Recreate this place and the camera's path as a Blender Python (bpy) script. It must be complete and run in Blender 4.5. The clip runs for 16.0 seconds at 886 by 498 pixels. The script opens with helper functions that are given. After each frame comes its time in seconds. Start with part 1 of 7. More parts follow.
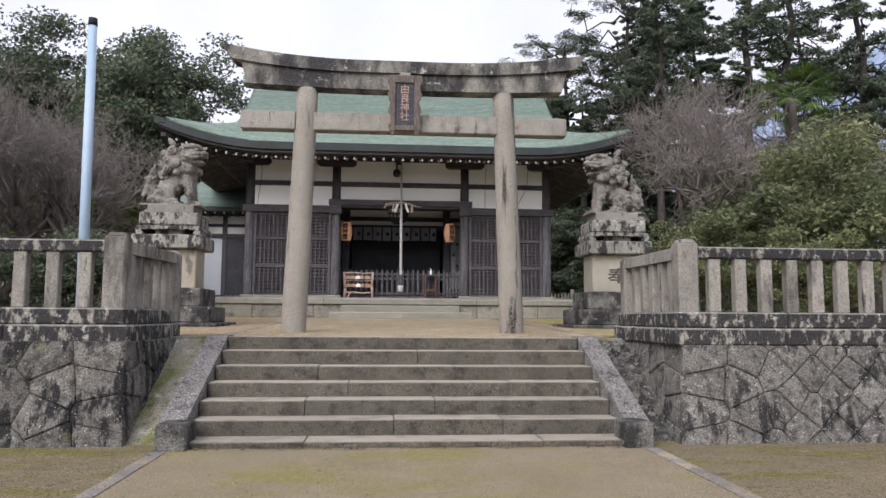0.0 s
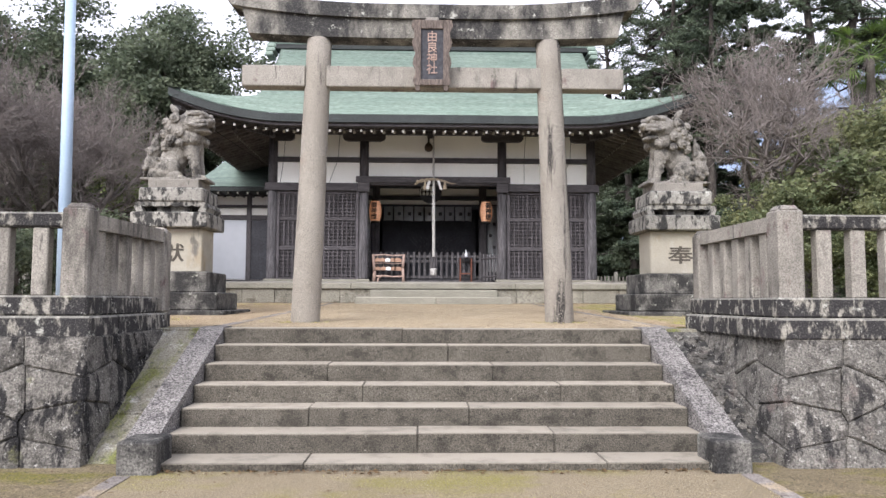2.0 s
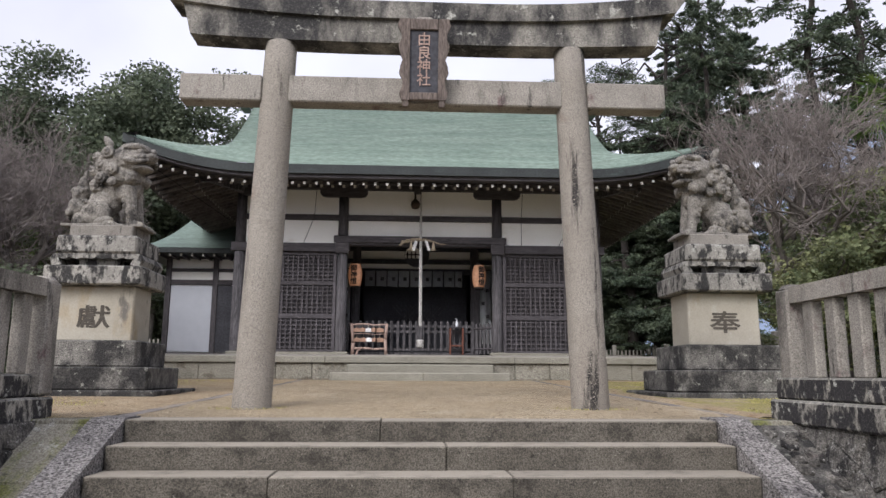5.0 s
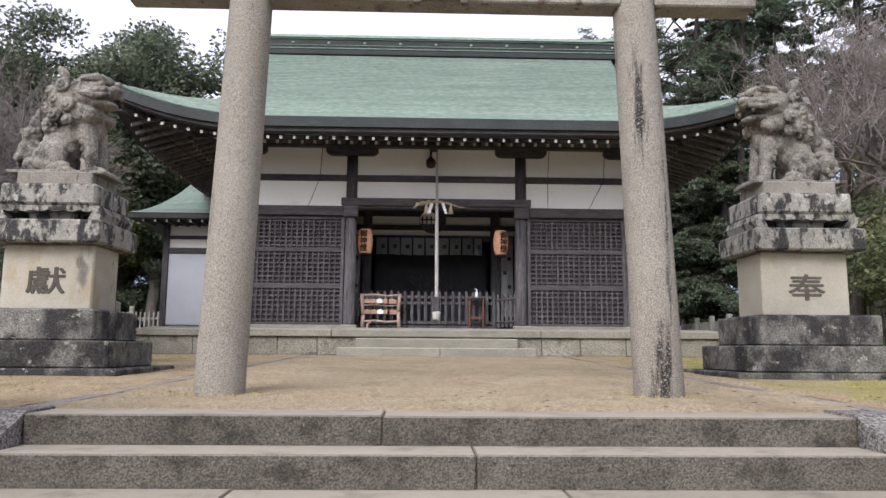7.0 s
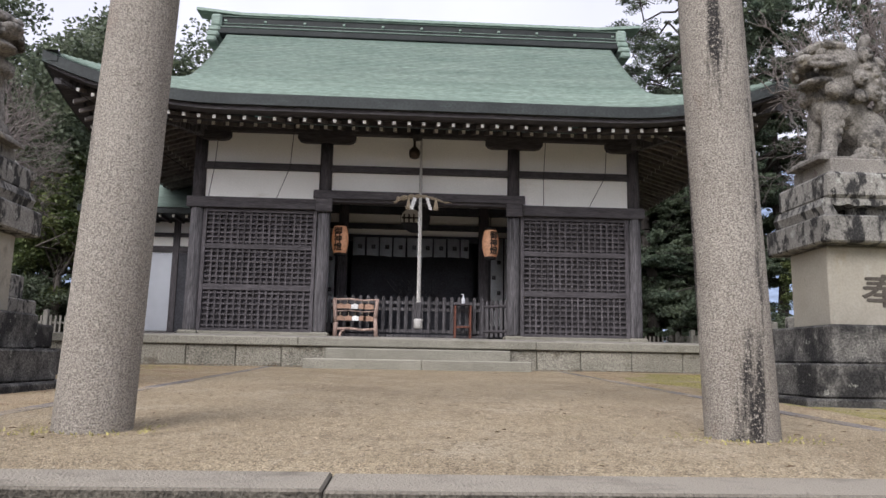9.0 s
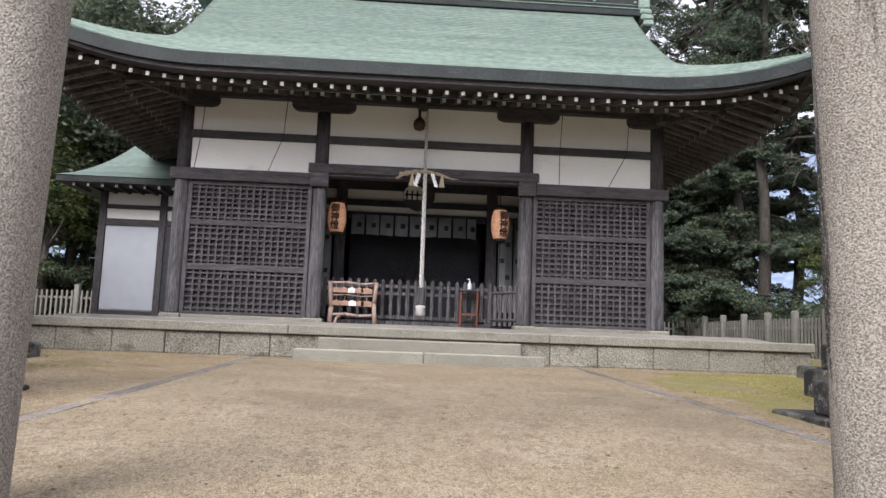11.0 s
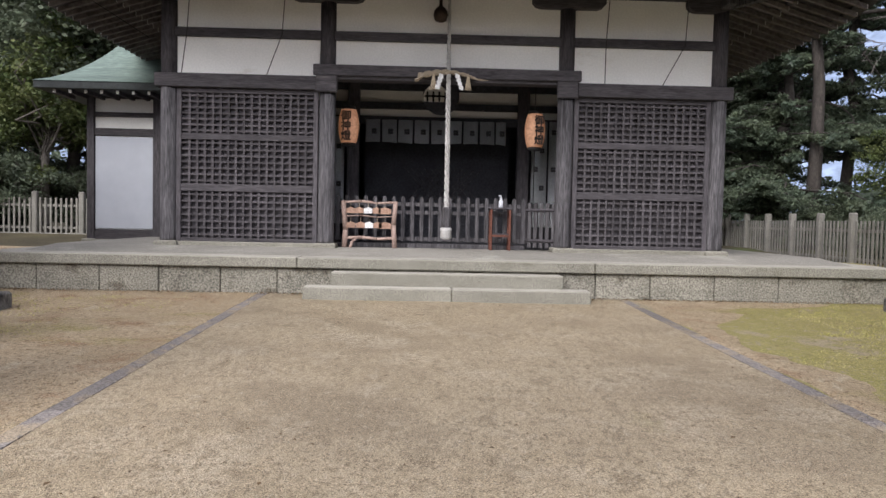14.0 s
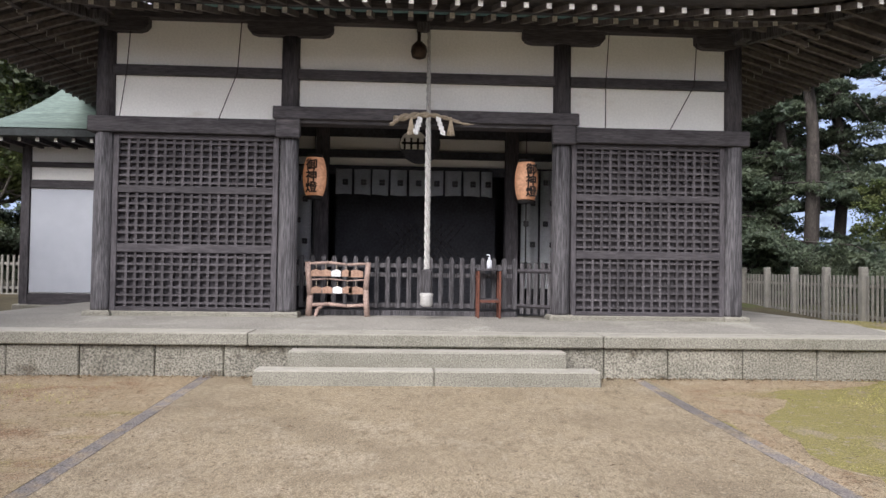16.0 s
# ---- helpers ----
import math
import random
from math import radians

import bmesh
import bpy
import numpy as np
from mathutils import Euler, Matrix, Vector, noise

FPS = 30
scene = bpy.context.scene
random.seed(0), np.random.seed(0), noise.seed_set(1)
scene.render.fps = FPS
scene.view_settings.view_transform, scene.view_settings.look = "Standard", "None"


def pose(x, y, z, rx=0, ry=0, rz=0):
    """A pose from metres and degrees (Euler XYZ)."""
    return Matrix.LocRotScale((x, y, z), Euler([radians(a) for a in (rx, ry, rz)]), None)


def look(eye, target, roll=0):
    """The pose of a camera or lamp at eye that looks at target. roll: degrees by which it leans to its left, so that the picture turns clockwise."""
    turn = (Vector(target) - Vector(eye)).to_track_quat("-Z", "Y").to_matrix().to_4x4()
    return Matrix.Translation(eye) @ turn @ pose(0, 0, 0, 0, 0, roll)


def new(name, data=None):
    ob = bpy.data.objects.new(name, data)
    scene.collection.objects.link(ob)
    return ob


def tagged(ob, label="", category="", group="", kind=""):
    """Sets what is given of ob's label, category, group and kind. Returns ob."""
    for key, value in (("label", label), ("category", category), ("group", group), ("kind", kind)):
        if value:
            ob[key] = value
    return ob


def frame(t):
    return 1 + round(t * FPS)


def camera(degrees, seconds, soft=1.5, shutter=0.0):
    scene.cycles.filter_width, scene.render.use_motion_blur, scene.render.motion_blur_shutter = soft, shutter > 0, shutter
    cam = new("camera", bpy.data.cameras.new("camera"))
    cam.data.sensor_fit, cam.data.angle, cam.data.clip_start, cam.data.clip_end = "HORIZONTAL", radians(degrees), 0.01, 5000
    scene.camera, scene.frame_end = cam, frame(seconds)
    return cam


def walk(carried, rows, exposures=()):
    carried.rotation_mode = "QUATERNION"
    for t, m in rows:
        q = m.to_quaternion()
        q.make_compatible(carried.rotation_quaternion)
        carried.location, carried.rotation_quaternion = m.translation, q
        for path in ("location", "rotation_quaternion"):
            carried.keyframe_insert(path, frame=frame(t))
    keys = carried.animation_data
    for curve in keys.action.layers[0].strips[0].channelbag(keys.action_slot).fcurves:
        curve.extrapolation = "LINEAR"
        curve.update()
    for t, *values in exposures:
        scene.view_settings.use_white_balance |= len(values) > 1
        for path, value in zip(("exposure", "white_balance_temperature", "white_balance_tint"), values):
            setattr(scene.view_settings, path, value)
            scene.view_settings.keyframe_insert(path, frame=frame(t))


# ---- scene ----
cam = camera(63.0, 16.0)
METRES, EYE, TILT, LEAN, TURN = 13.6, 1.5, 0.0, 0.0, -4.5
ROWS = [
    (0.0, 0.0, 0.0, 0.0, -0.04, 5.41, -0.37),
    (0.5, 0.0033, 0.0327, -0.0008, 1.02, 4.85, -0.51),
    (1.0, 0.005, 0.0667, 0.0006, 1.67, 3.83, -0.36),
    (1.5, 0.0019, 0.1004, 0.0022, 2.19, 3.37, -0.13),
    (2.0, 0.0015, 0.1345, 0.0033, 2.89, 4.12, -0.18),
    (2.5, -0.0026, 0.1668, 0.0032, 2.93, 5.49, -0.44),
    (3.0, -0.0057, 0.2003, 0.0051, 2.86, 7.08, -0.59),
    (3.5, -0.0061, 0.2324, 0.0063, 2.16, 8.84, -0.5),
    (4.0, -0.0133, 0.2618, 0.0069, 1.17, 10.0, -0.19),
    (6.5, -0.02, 0.4237, 0.0066, 2.65, 8.8, -0.44),
    (7.0, -0.025, 0.4623, 0.008, 2.87, 7.95, -0.4),
    (7.5, -0.0251, 0.4994, 0.0085, 3.41, 8.0, -0.43),
    (8.0, -0.032, 0.5379, 0.0095, 2.81, 8.47, -0.52),
    (8.5, -0.034, 0.5745, 0.0097, 2.17, 8.9, -0.76),
    (9.0, -0.0348, 0.6088, 0.0112, 1.34, 8.77, -1.03),
    (11.5, -0.0463, 0.7267, 0.046, 1.44, 5.13, -2.23),
    (12.0, -0.0515, 0.7463, 0.0566, 1.76, 2.96, -2.09),
    (12.5, -0.0499, 0.7674, 0.0627, 2.86, 1.42, -1.72),
    (13.0, -0.0514, 0.7877, 0.0746, 3.93, 0.23, -1.09),
    (13.5, -0.0592, 0.8085, 0.0877, 3.35, -1.34, -1.03),
    (14.0, -0.06, 0.8387, 0.0909, 2.93, -2.35, -1.22),
    (14.5, -0.0623, 0.8672, 0.1026, 2.77, -2.03, -1.16),
    (15.0, -0.0683, 0.8996, 0.1071, 2.52, -0.59, -0.94),
    (15.5, -0.069, 0.935, 0.1073, 2.27, 0.75, -0.75),
    (16.0, -0.0674, 0.9742, 0.1078, 1.33, 1.6, -0.82),
]
walk(cam, [(t, pose(0, 0, EYE, TILT, LEAN, TURN) @ pose(METRES * x, METRES * y, METRES * z, 90 + pitch, roll, yaw)) for t, x, y, z, yaw, pitch, roll in ROWS],
     [(0.0, 1.0), (0.5, 1.1), (1.0, 1.18), (1.5, 1.45), (2.0, 1.58), (2.5, 1.25), (3.0, 0.95), (3.5, 0.93), (4.0, 0.75), (6.5, 1.3), (7.0, 1.22), (7.5, 1.68), (8.0, 1.5), (8.5, 1.2), (9.0, 1.0), (11.5, 1.42), (12.5, 1.36), (14.0, 1.26), (15.0, 1.31), (16.0, 1.43)])

# ---- world, sun and exposure ----
world = bpy.data.worlds.new("overcast_sky")
scene.world = world
world.use_nodes = True
wn, wl = world.node_tree.nodes, world.node_tree.links
wn.clear()
sky = wn.new("ShaderNodeTexSky")
sky.sky_type, sky.sun_disc = "NISHITA", False
sky.sun_elevation, sky.sun_rotation = radians(35), radians(208)
sky.air_density, sky.dust_density, sky.ozone_density = 1.0, 3.0, 1.0
grey = wn.new("ShaderNodeHueSaturation")
grey.inputs["Saturation"].default_value = 0.22
veil = wn.new("ShaderNodeMix")
veil.data_type = "RGBA"
veil.inputs[0].default_value = 0.62
veil.inputs[7].default_value = (6.1, 6.15, 7.5, 1)
wcoord, wnoise, wramp = wn.new("ShaderNodeTexCoord"), wn.new("ShaderNodeTexNoise"), wn.new("ShaderNodeMapRange")
wnoise.inputs["Scale"].default_value, wnoise.inputs["Detail"].default_value = 3.0, 5
wramp.inputs[1].default_value, wramp.inputs[2].default_value = 0.3, 0.7
wramp.inputs[3].default_value, wramp.inputs[4].default_value = 0.86, 1.1
wmul = wn.new("ShaderNodeVectorMath")
wmul.operation = "SCALE"
wbg, wout = wn.new("ShaderNodeBackground"), wn.new("ShaderNodeOutputWorld")
wbg.inputs["Strength"].default_value = 0.1
wl.new(sky.outputs[0], grey.inputs["Color"])
wl.new(grey.outputs[0], veil.inputs[6])
wl.new(wcoord.outputs["Generated"], wnoise.inputs["Vector"])
wl.new(wnoise.outputs[0], wramp.inputs[0])
wl.new(veil.outputs[2], wmul.inputs[0])
wl.new(wramp.outputs[0], wmul.inputs["Scale"])
wl.new(wmul.outputs[0], wbg.inputs["Color"])
wl.new(wbg.outputs[0], wout.inputs["Surface"])

sun = new("sun", bpy.data.lights.new("sun", "SUN"))
sun.data.energy, sun.data.angle, sun.data.color = 1.5, radians(35), (1.0, 0.955, 0.955)
sun.matrix_world = look((-14, -14, 21), (0, 12, 0))


# ---- materials ----
def ramp(nt, src, lo, hi):
    n = nt.nodes.new("ShaderNodeMapRange")
    n.inputs[1].default_value, n.inputs[2].default_value = lo, hi
    nt.links.new(src, n.inputs[0])
    return n.outputs[0]


def mixc(nt, fac, a, b, mode="MIX"):
    n = nt.nodes.new("ShaderNodeMix")
    n.data_type, n.blend_type = "RGBA", mode
    for slot, v in ((0, fac), (6, a), (7, b)):
        if isinstance(v, bpy.types.NodeSocket):
            nt.links.new(v, n.inputs[slot])
        else:
            n.inputs[slot].default_value = v if slot == 0 else (*v, 1)
    return n.outputs[2]


def tex(nt, vec, scale, detail=4, stretch=(1, 1, 1), kind="ShaderNodeTexNoise"):
    m = nt.nodes.new("ShaderNodeMapping")
    m.inputs["Scale"].default_value = stretch
    nt.links.new(vec, m.inputs["Vector"])
    n = nt.nodes.new(kind)
    n.inputs["Scale"].default_value = scale
    if kind == "ShaderNodeTexNoise":
        n.inputs["Detail"].default_value = detail
        n.inputs["Roughness"].default_value = 0.66 if detail > 5 else 0.5
    nt.links.new(m.outputs[0], n.inputs["Vector"])
    return n.outputs[0]


def mat(name, c1, c2, scale=2.0, rough=0.85, bump=0.3, fine=60.0, speck=None, stains=(), stretch=(1, 1, 1), metal=0.0, vary=0.12, spec=0.3, bump_dist=0.01, local=False, grit=0.35, lit_worn_top=None):
    """A surface of two mixed tones, with specks, stains (colour, scale, low, high, stretch) and fine relief."""
    m = bpy.data.materials.new(name)
    m.use_nodes = True
    nt = m.node_tree
    bsdf = nt.nodes["Principled BSDF"]
    if local:
        vec = nt.nodes.new("ShaderNodeTexCoord").outputs["Object"]
    else:
        vec = nt.nodes.new("ShaderNodeNewGeometry").outputs["Position"]
    col = mixc(nt, ramp(nt, tex(nt, vec, scale, 6, stretch), 0.32, 0.68), c1, c2)
    f = tex(nt, vec, fine, 3, stretch)
    for c, s, lo, hi, st in stains:
        col = mixc(nt, ramp(nt, tex(nt, vec, s, 7, st), lo, hi), col, c)
    if speck:
        spk = nt.nodes.new("ShaderNodeMath")
        spk.operation = "MULTIPLY"
        spk.inputs[1].default_value = 0.75
        nt.links.new(ramp(nt, tex(nt, vec, fine * 1.6, 2, stretch), 0.56, 0.66), spk.inputs[0])
        col = mixc(nt, spk.outputs[0], col, speck)
    k = ramp(nt, f, 0.34, 0.64)
    dark = nt.nodes.new("ShaderNodeMix")
    dark.data_type, dark.blend_type = "RGBA", "MULTIPLY"
    dark.inputs[0].default_value = grit
    nt.links.new(col, dark.inputs[6])
    nt.links.new(k, dark.inputs[7])
    col = dark.outputs[2]
    # Up-facing faces mix paler: sky light put into the colour, along with dust.
    if lit_worn_top:
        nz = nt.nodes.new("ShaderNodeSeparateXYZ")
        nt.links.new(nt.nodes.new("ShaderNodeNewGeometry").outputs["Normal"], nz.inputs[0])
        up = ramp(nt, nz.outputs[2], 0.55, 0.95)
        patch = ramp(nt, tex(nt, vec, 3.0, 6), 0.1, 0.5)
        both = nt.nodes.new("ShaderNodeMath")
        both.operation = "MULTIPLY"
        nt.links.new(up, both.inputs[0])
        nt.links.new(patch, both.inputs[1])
        col = mixc(nt, both.outputs[0], col, lit_worn_top)
    if vary:
        info = nt.nodes.new("ShaderNodeObjectInfo")
        r = nt.nodes.new("ShaderNodeMapRange")
        r.inputs[3].default_value, r.inputs[4].default_value = 1 - vary, 1 + vary
        nt.links.new(info.outputs["Random"], r.inputs[0])
        h = nt.nodes.new("ShaderNodeHueSaturation")
        nt.links.new(col, h.inputs["Color"])
        nt.links.new(r.outputs[0], h.inputs["Value"])
        col = h.outputs[0]
    nt.links.new(col, bsdf.inputs["Base Color"])
    bsdf.inputs["Roughness"].default_value = rough
    bsdf.inputs["Metallic"].default_value = metal
    bsdf.inputs["Specular IOR Level"].default_value = spec
    if bump:
        b = nt.nodes.new("ShaderNodeBump")
        b.inputs["Strength"].default_value, b.inputs["Distance"].default_value = bump, bump_dist
        nt.links.new(f, b.inputs["Height"])
        nt.links.new(b.outputs[0], bsdf.inputs["Normal"])
    return m


def leaf_mat(name, c1, c2, trans=0.25, low=0.55, high=1.45):
    """Leaves: the colour varies from clump to clump and from leaf to leaf; light comes through them."""
    m = bpy.data.materials.new(name)
    m.use_nodes = True
    nt = m.node_tree
    bsdf, out = nt.nodes["Principled BSDF"], nt.nodes["Material Output"]
    geo = nt.nodes.new("ShaderNodeNewGeometry")
    a = ramp(nt, tex(nt, geo.outputs["Position"], 0.9, 3), 0.35, 0.65)
    col = mixc(nt, a, c1, c2)
    r = nt.nodes.new("ShaderNodeMapRange")
    r.inputs[3].default_value, r.inputs[4].default_value = low, high
    nt.links.new(geo.outputs["Random Per Island"], r.inputs[0])
    h = nt.nodes.new("ShaderNodeHueSaturation")
    nt.links.new(col, h.inputs["Color"])
    nt.links.new(r.outputs[0], h.inputs["Value"])
    nt.links.new(h.outputs[0], bsdf.inputs["Base Color"])
    bsdf.inputs["Roughness"].default_value = 0.55
    bsdf.inputs["Specular IOR Level"].default_value = 0.35
    t = nt.nodes.new("ShaderNodeBsdfTranslucent")
    nt.links.new(h.outputs[0], t.inputs["Color"])
    mix = nt.nodes.new("ShaderNodeMixShader")
    mix.inputs[0].default_value = trans
    nt.links.new(bsdf.outputs[0], mix.inputs[1])
    nt.links.new(t.outputs[0], mix.inputs[2])
    nt.links.new(mix.outputs[0], out.inputs["Surface"])
    return m


BLACK_LICHEN = ((0.035, 0.034, 0.034), 6.5, 0.48, 0.56, (1, 1, 0.5))
PALE_LICHEN = ((0.42, 0.42, 0.38), 7.0, 0.59, 0.66, (1, 1, 1))
M_GRANITE = mat("weathered_granite", (0.25, 0.232, 0.205), (0.37, 0.345, 0.305), 2.5, 0.9, 0.8, 70, (0.17, 0.16, 0.148), [((0.1, 0.092, 0.082), 1.8, 0.54, 0.66, (1, 1, 0.35)), ((0.18, 0.13, 0.125), 4, 0.58, 0.68, (1, 1, 0.6)), ((0.05, 0.047, 0.045), 5, 0.6, 0.68, (1.6, 1.6, 0.3))], grit=0.45)
M_PILLAR = mat("pillar_granite", (0.34, 0.308, 0.266), (0.43, 0.395, 0.345), 1.5, 0.9, 1.0, 110, (0.2, 0.178, 0.156), [((0.29, 0.256, 0.218), 1.3, 0.54, 0.72, (1.4, 1.4, 0.3)), ((0.06, 0.056, 0.054), 4.0, 0.62, 0.68, (1.6, 1.6, 0.16)), ((0.4, 0.366, 0.318), 70, 0.5, 0.6, (1, 1, 1)), ((0.3, 0.24, 0.2), 2.5, 0.6, 0.72, (1, 1, 0.6))], grit=0.62, bump_dist=0.015)
M_PILLARBLACK = mat("black_streaked_pillar_granite", (0.34, 0.308, 0.266), (0.43, 0.395, 0.345), 1.5, 0.9, 1.0, 110, (0.2, 0.178, 0.156), [((0.29, 0.256, 0.218), 1.3, 0.54, 0.72, (1.4, 1.4, 0.3)), ((0.035, 0.033, 0.033), 2.6, 0.53, 0.6, (1.8, 1.8, 0.2)), ((0.4, 0.366, 0.318), 60, 0.53, 0.6, (1, 1, 1)), ((0.3, 0.24, 0.2), 2.5, 0.6, 0.72, (1, 1, 0.6))], grit=0.62, bump_dist=0.015)
M_DARKSTONE = mat("lichened_stone", (0.24, 0.23, 0.21), (0.36, 0.345, 0.31), 3, 0.92, 0.5, 50, (0.1, 0.1, 0.09), [BLACK_LICHEN, PALE_LICHEN])
# Sky light on the coping tops is painted in as a paler colour.
M_COPING = mat("blackened_coping_stone", (0.26, 0.245, 0.21), (0.36, 0.34, 0.3), 3, 0.92, 0.5, 50, (0.1, 0.1, 0.09), [((0.03, 0.028, 0.03), 8.5, 0.39, 0.48, (1, 1, 0.5)), PALE_LICHEN, ((0.2, 0.2, 0.05), 1.1, 0.66, 0.74, (1, 1, 3))], lit_worn_top=(0.36, 0.35, 0.31))
M_BEAM = mat("blackened_beam_stone", (0.28, 0.265, 0.235), (0.36, 0.34, 0.3), 2, 0.92, 0.5, 50, (0.12, 0.12, 0.11), [((0.04, 0.039, 0.04), 1.5, 0.37, 0.56, (1.2, 1, 0.5)), PALE_LICHEN])
# Treads pale, risers dark: sky light and settled sand both in the colour.
M_STEP = mat("stair_stone", (0.112, 0.101, 0.082), (0.182, 0.166, 0.138), 1.6, 0.92, 1.0, 75, (0.06, 0.055, 0.047), [((0.07, 0.063, 0.052), 5.0, 0.5, 0.64, (0.8, 1, 1)), ((0.3, 0.285, 0.245), 24, 0.63, 0.7, (1, 1, 1)), ((0.055, 0.05, 0.042), 13, 0.57, 0.68, (1, 1, 1.4))], vary=0.08, grit=0.6, lit_worn_top=(0.36, 0.325, 0.268), bump_dist=0.02)
# Platform tops tinted paler than their faces, for sky light on weathered stone.
M_PLATFORM = mat("platform_granite", (0.26, 0.25, 0.206), (0.36, 0.346, 0.292), 1.4, 0.88, 0.8, 60, (0.15, 0.145, 0.122), [((0.2, 0.19, 0.145), 1.2, 0.58, 0.72, (1, 1, 1))], vary=0.08, grit=0.55, lit_worn_top=(0.42, 0.4, 0.345))
M_FACE = mat("platform_face_stone", (0.26, 0.248, 0.205), (0.37, 0.352, 0.295), 2.0, 0.9, 0.8, 40, (0.12, 0.115, 0.1), [((0.13, 0.11, 0.08), 1.6, 0.56, 0.68, (1, 1, 1.5))], vary=0.12, grit=0.65)
M_WALLSTONE = mat("wall_stone", (0.17, 0.16, 0.144), (0.28, 0.265, 0.24), 3.5, 0.93, 1.0, 55, (0.09, 0.086, 0.08), [((0.1, 0.093, 0.085), 9, 0.5, 0.6, (1, 1, 1)), ((0.04, 0.038, 0.038), 3.4, 0.54, 0.6, (1.3, 1.3, 0.5)), ((0.42, 0.41, 0.38), 17, 0.585, 0.64, (1, 1, 1)), ((0.23, 0.185, 0.17), 2.4, 0.6, 0.7, (1, 1, 1))], vary=0.16, grit=0.6, bump_dist=0.03)
M_WALLBLACK = mat("black_lichened_wall_stone", (0.14, 0.131, 0.118), (0.25, 0.236, 0.212), 3.5, 0.93, 1.0, 55, (0.08, 0.076, 0.07), [((0.08, 0.075, 0.068), 9, 0.48, 0.6, (1, 1, 1)), ((0.022, 0.021, 0.022), 3.2, 0.515, 0.57, (1.5, 1.5, 0.45)), ((0.4, 0.39, 0.36), 19, 0.6, 0.66, (1, 1, 1)), ((0.2, 0.2, 0.1), 2.4, 0.64, 0.74, (1, 1, 1))], vary=0.2, grit=0.6, bump_dist=0.03)
M_MORTAR = mat("dark_joint", (0.04, 0.038, 0.032), (0.09, 0.085, 0.07), 6, 0.95, 0.3)
M_PEBBLE = mat("exposed_pebble_concrete", (0.27, 0.255, 0.245), (0.38, 0.36, 0.345), 2, 0.88, 1.0, 48, (0.07, 0.066, 0.068), [((0.15, 0.14, 0.14), 5, 0.52, 0.66, (1, 1, 1))], vary=0.12, bump_dist=0.03, grit=0.85)
M_KERB = mat("sunken_pebble_kerb", (0.264, 0.237, 0.218), (0.352, 0.318, 0.292), 2, 0.9, 0.9, 60, (0.114, 0.103, 0.101), [((0.405, 0.331, 0.235), 2.0, 0.48, 0.58, (1, 1, 1)), ((0.15, 0.131, 0.122), 12, 0.56, 0.66, (1, 1, 1))], vary=0.18, grit=0.55)
M_SLAB = mat("mossy_slab", (0.24, 0.225, 0.18), (0.34, 0.32, 0.26), 2, 0.92, 0.6, 60, (0.12, 0.115, 0.09), [((0.17, 0.18, 0.06), 1.6, 0.46, 0.58, (2.2, 1, 1)), ((0.46, 0.45, 0.4), 4, 0.56, 0.62, (1, 1, 1)), ((0.1, 0.095, 0.08), 9, 0.56, 0.66, (1, 1, 1))], grit=0.5)
M_TIER = mat("blackened_pedestal_stone", (0.13, 0.125, 0.115), (0.25, 0.24, 0.22), 3, 0.92, 0.7, 50, (0.07, 0.07, 0.065), [((0.035, 0.034, 0.034), 2.2, 0.42, 0.56, (1, 1, 0.8)), ((0.36, 0.36, 0.32), 8, 0.6, 0.67, (1, 1, 1))], grit=0.6)
M_CEMENT = mat("pedestal_body_stone", (0.31, 0.286, 0.234), (0.39, 0.364, 0.304), 1.6, 0.88, 0.15, 45, None, [((0.29, 0.225, 0.135), 1.2, 0.58, 0.74, (1, 1, 0.5)), ((0.14, 0.13, 0.115), 2.0, 0.64, 0.74, (1, 1, 0.5)), ((0.4, 0.38, 0.33), 6, 0.58, 0.72, (1, 1, 0.6))], vary=0.04, grit=0.12)
M_LION = mat("carved_guardian_stone", (0.17, 0.158, 0.142), (0.33, 0.31, 0.275), 4.5, 0.93, 0.7, 40, (0.09, 0.085, 0.078), [((0.05, 0.047, 0.044), 4.0, 0.5, 0.62, (1, 1, 0.7)), ((0.36, 0.32, 0.24), 2.4, 0.6, 0.72, (1, 1, 1)), ((0.4, 0.39, 0.35), 9, 0.62, 0.7, (1, 1, 1))], local=True, grit=0.45, bump_dist=0.012)
M_WOOD = mat("weathered_dark_timber", (0.05, 0.0462, 0.0517), (0.11, 0.1008, 0.11), 3.0, 0.75, 0.5, 12, None, [((0.15, 0.1418, 0.1485), 2.5, 0.58, 0.75, (6, 6, 0.5))], stretch=(5, 5, 0.6), vary=0.15)
M_WOODX = mat("weathered_dark_beam", (0.045, 0.041, 0.0462), (0.095, 0.0872, 0.0935), 3.0, 0.75, 0.5, 12, None, [((0.14, 0.1281, 0.1298), 2.5, 0.6, 0.75, (0.5, 6, 6))], stretch=(0.6, 5, 5), vary=0.12)
M_WOODGREY = mat("greyed_timber", (0.07, 0.066, 0.072), (0.16, 0.152, 0.161), 3.0, 0.8, 0.6, 12, None, [((0.05, 0.0473, 0.0517), 2.0, 0.5, 0.62, (8, 8, 0.35))], stretch=(6, 6, 0.4), vary=0.15, grit=0.6)
M_RAFTER = mat("sheltered_eave_timber", (0.12, 0.105, 0.1), (0.2, 0.178, 0.168), 3.0, 0.8, 0.4, 14, None, [((0.08, 0.07, 0.066), 2.0, 0.54, 0.7, (1, 1, 1))], vary=0.2)
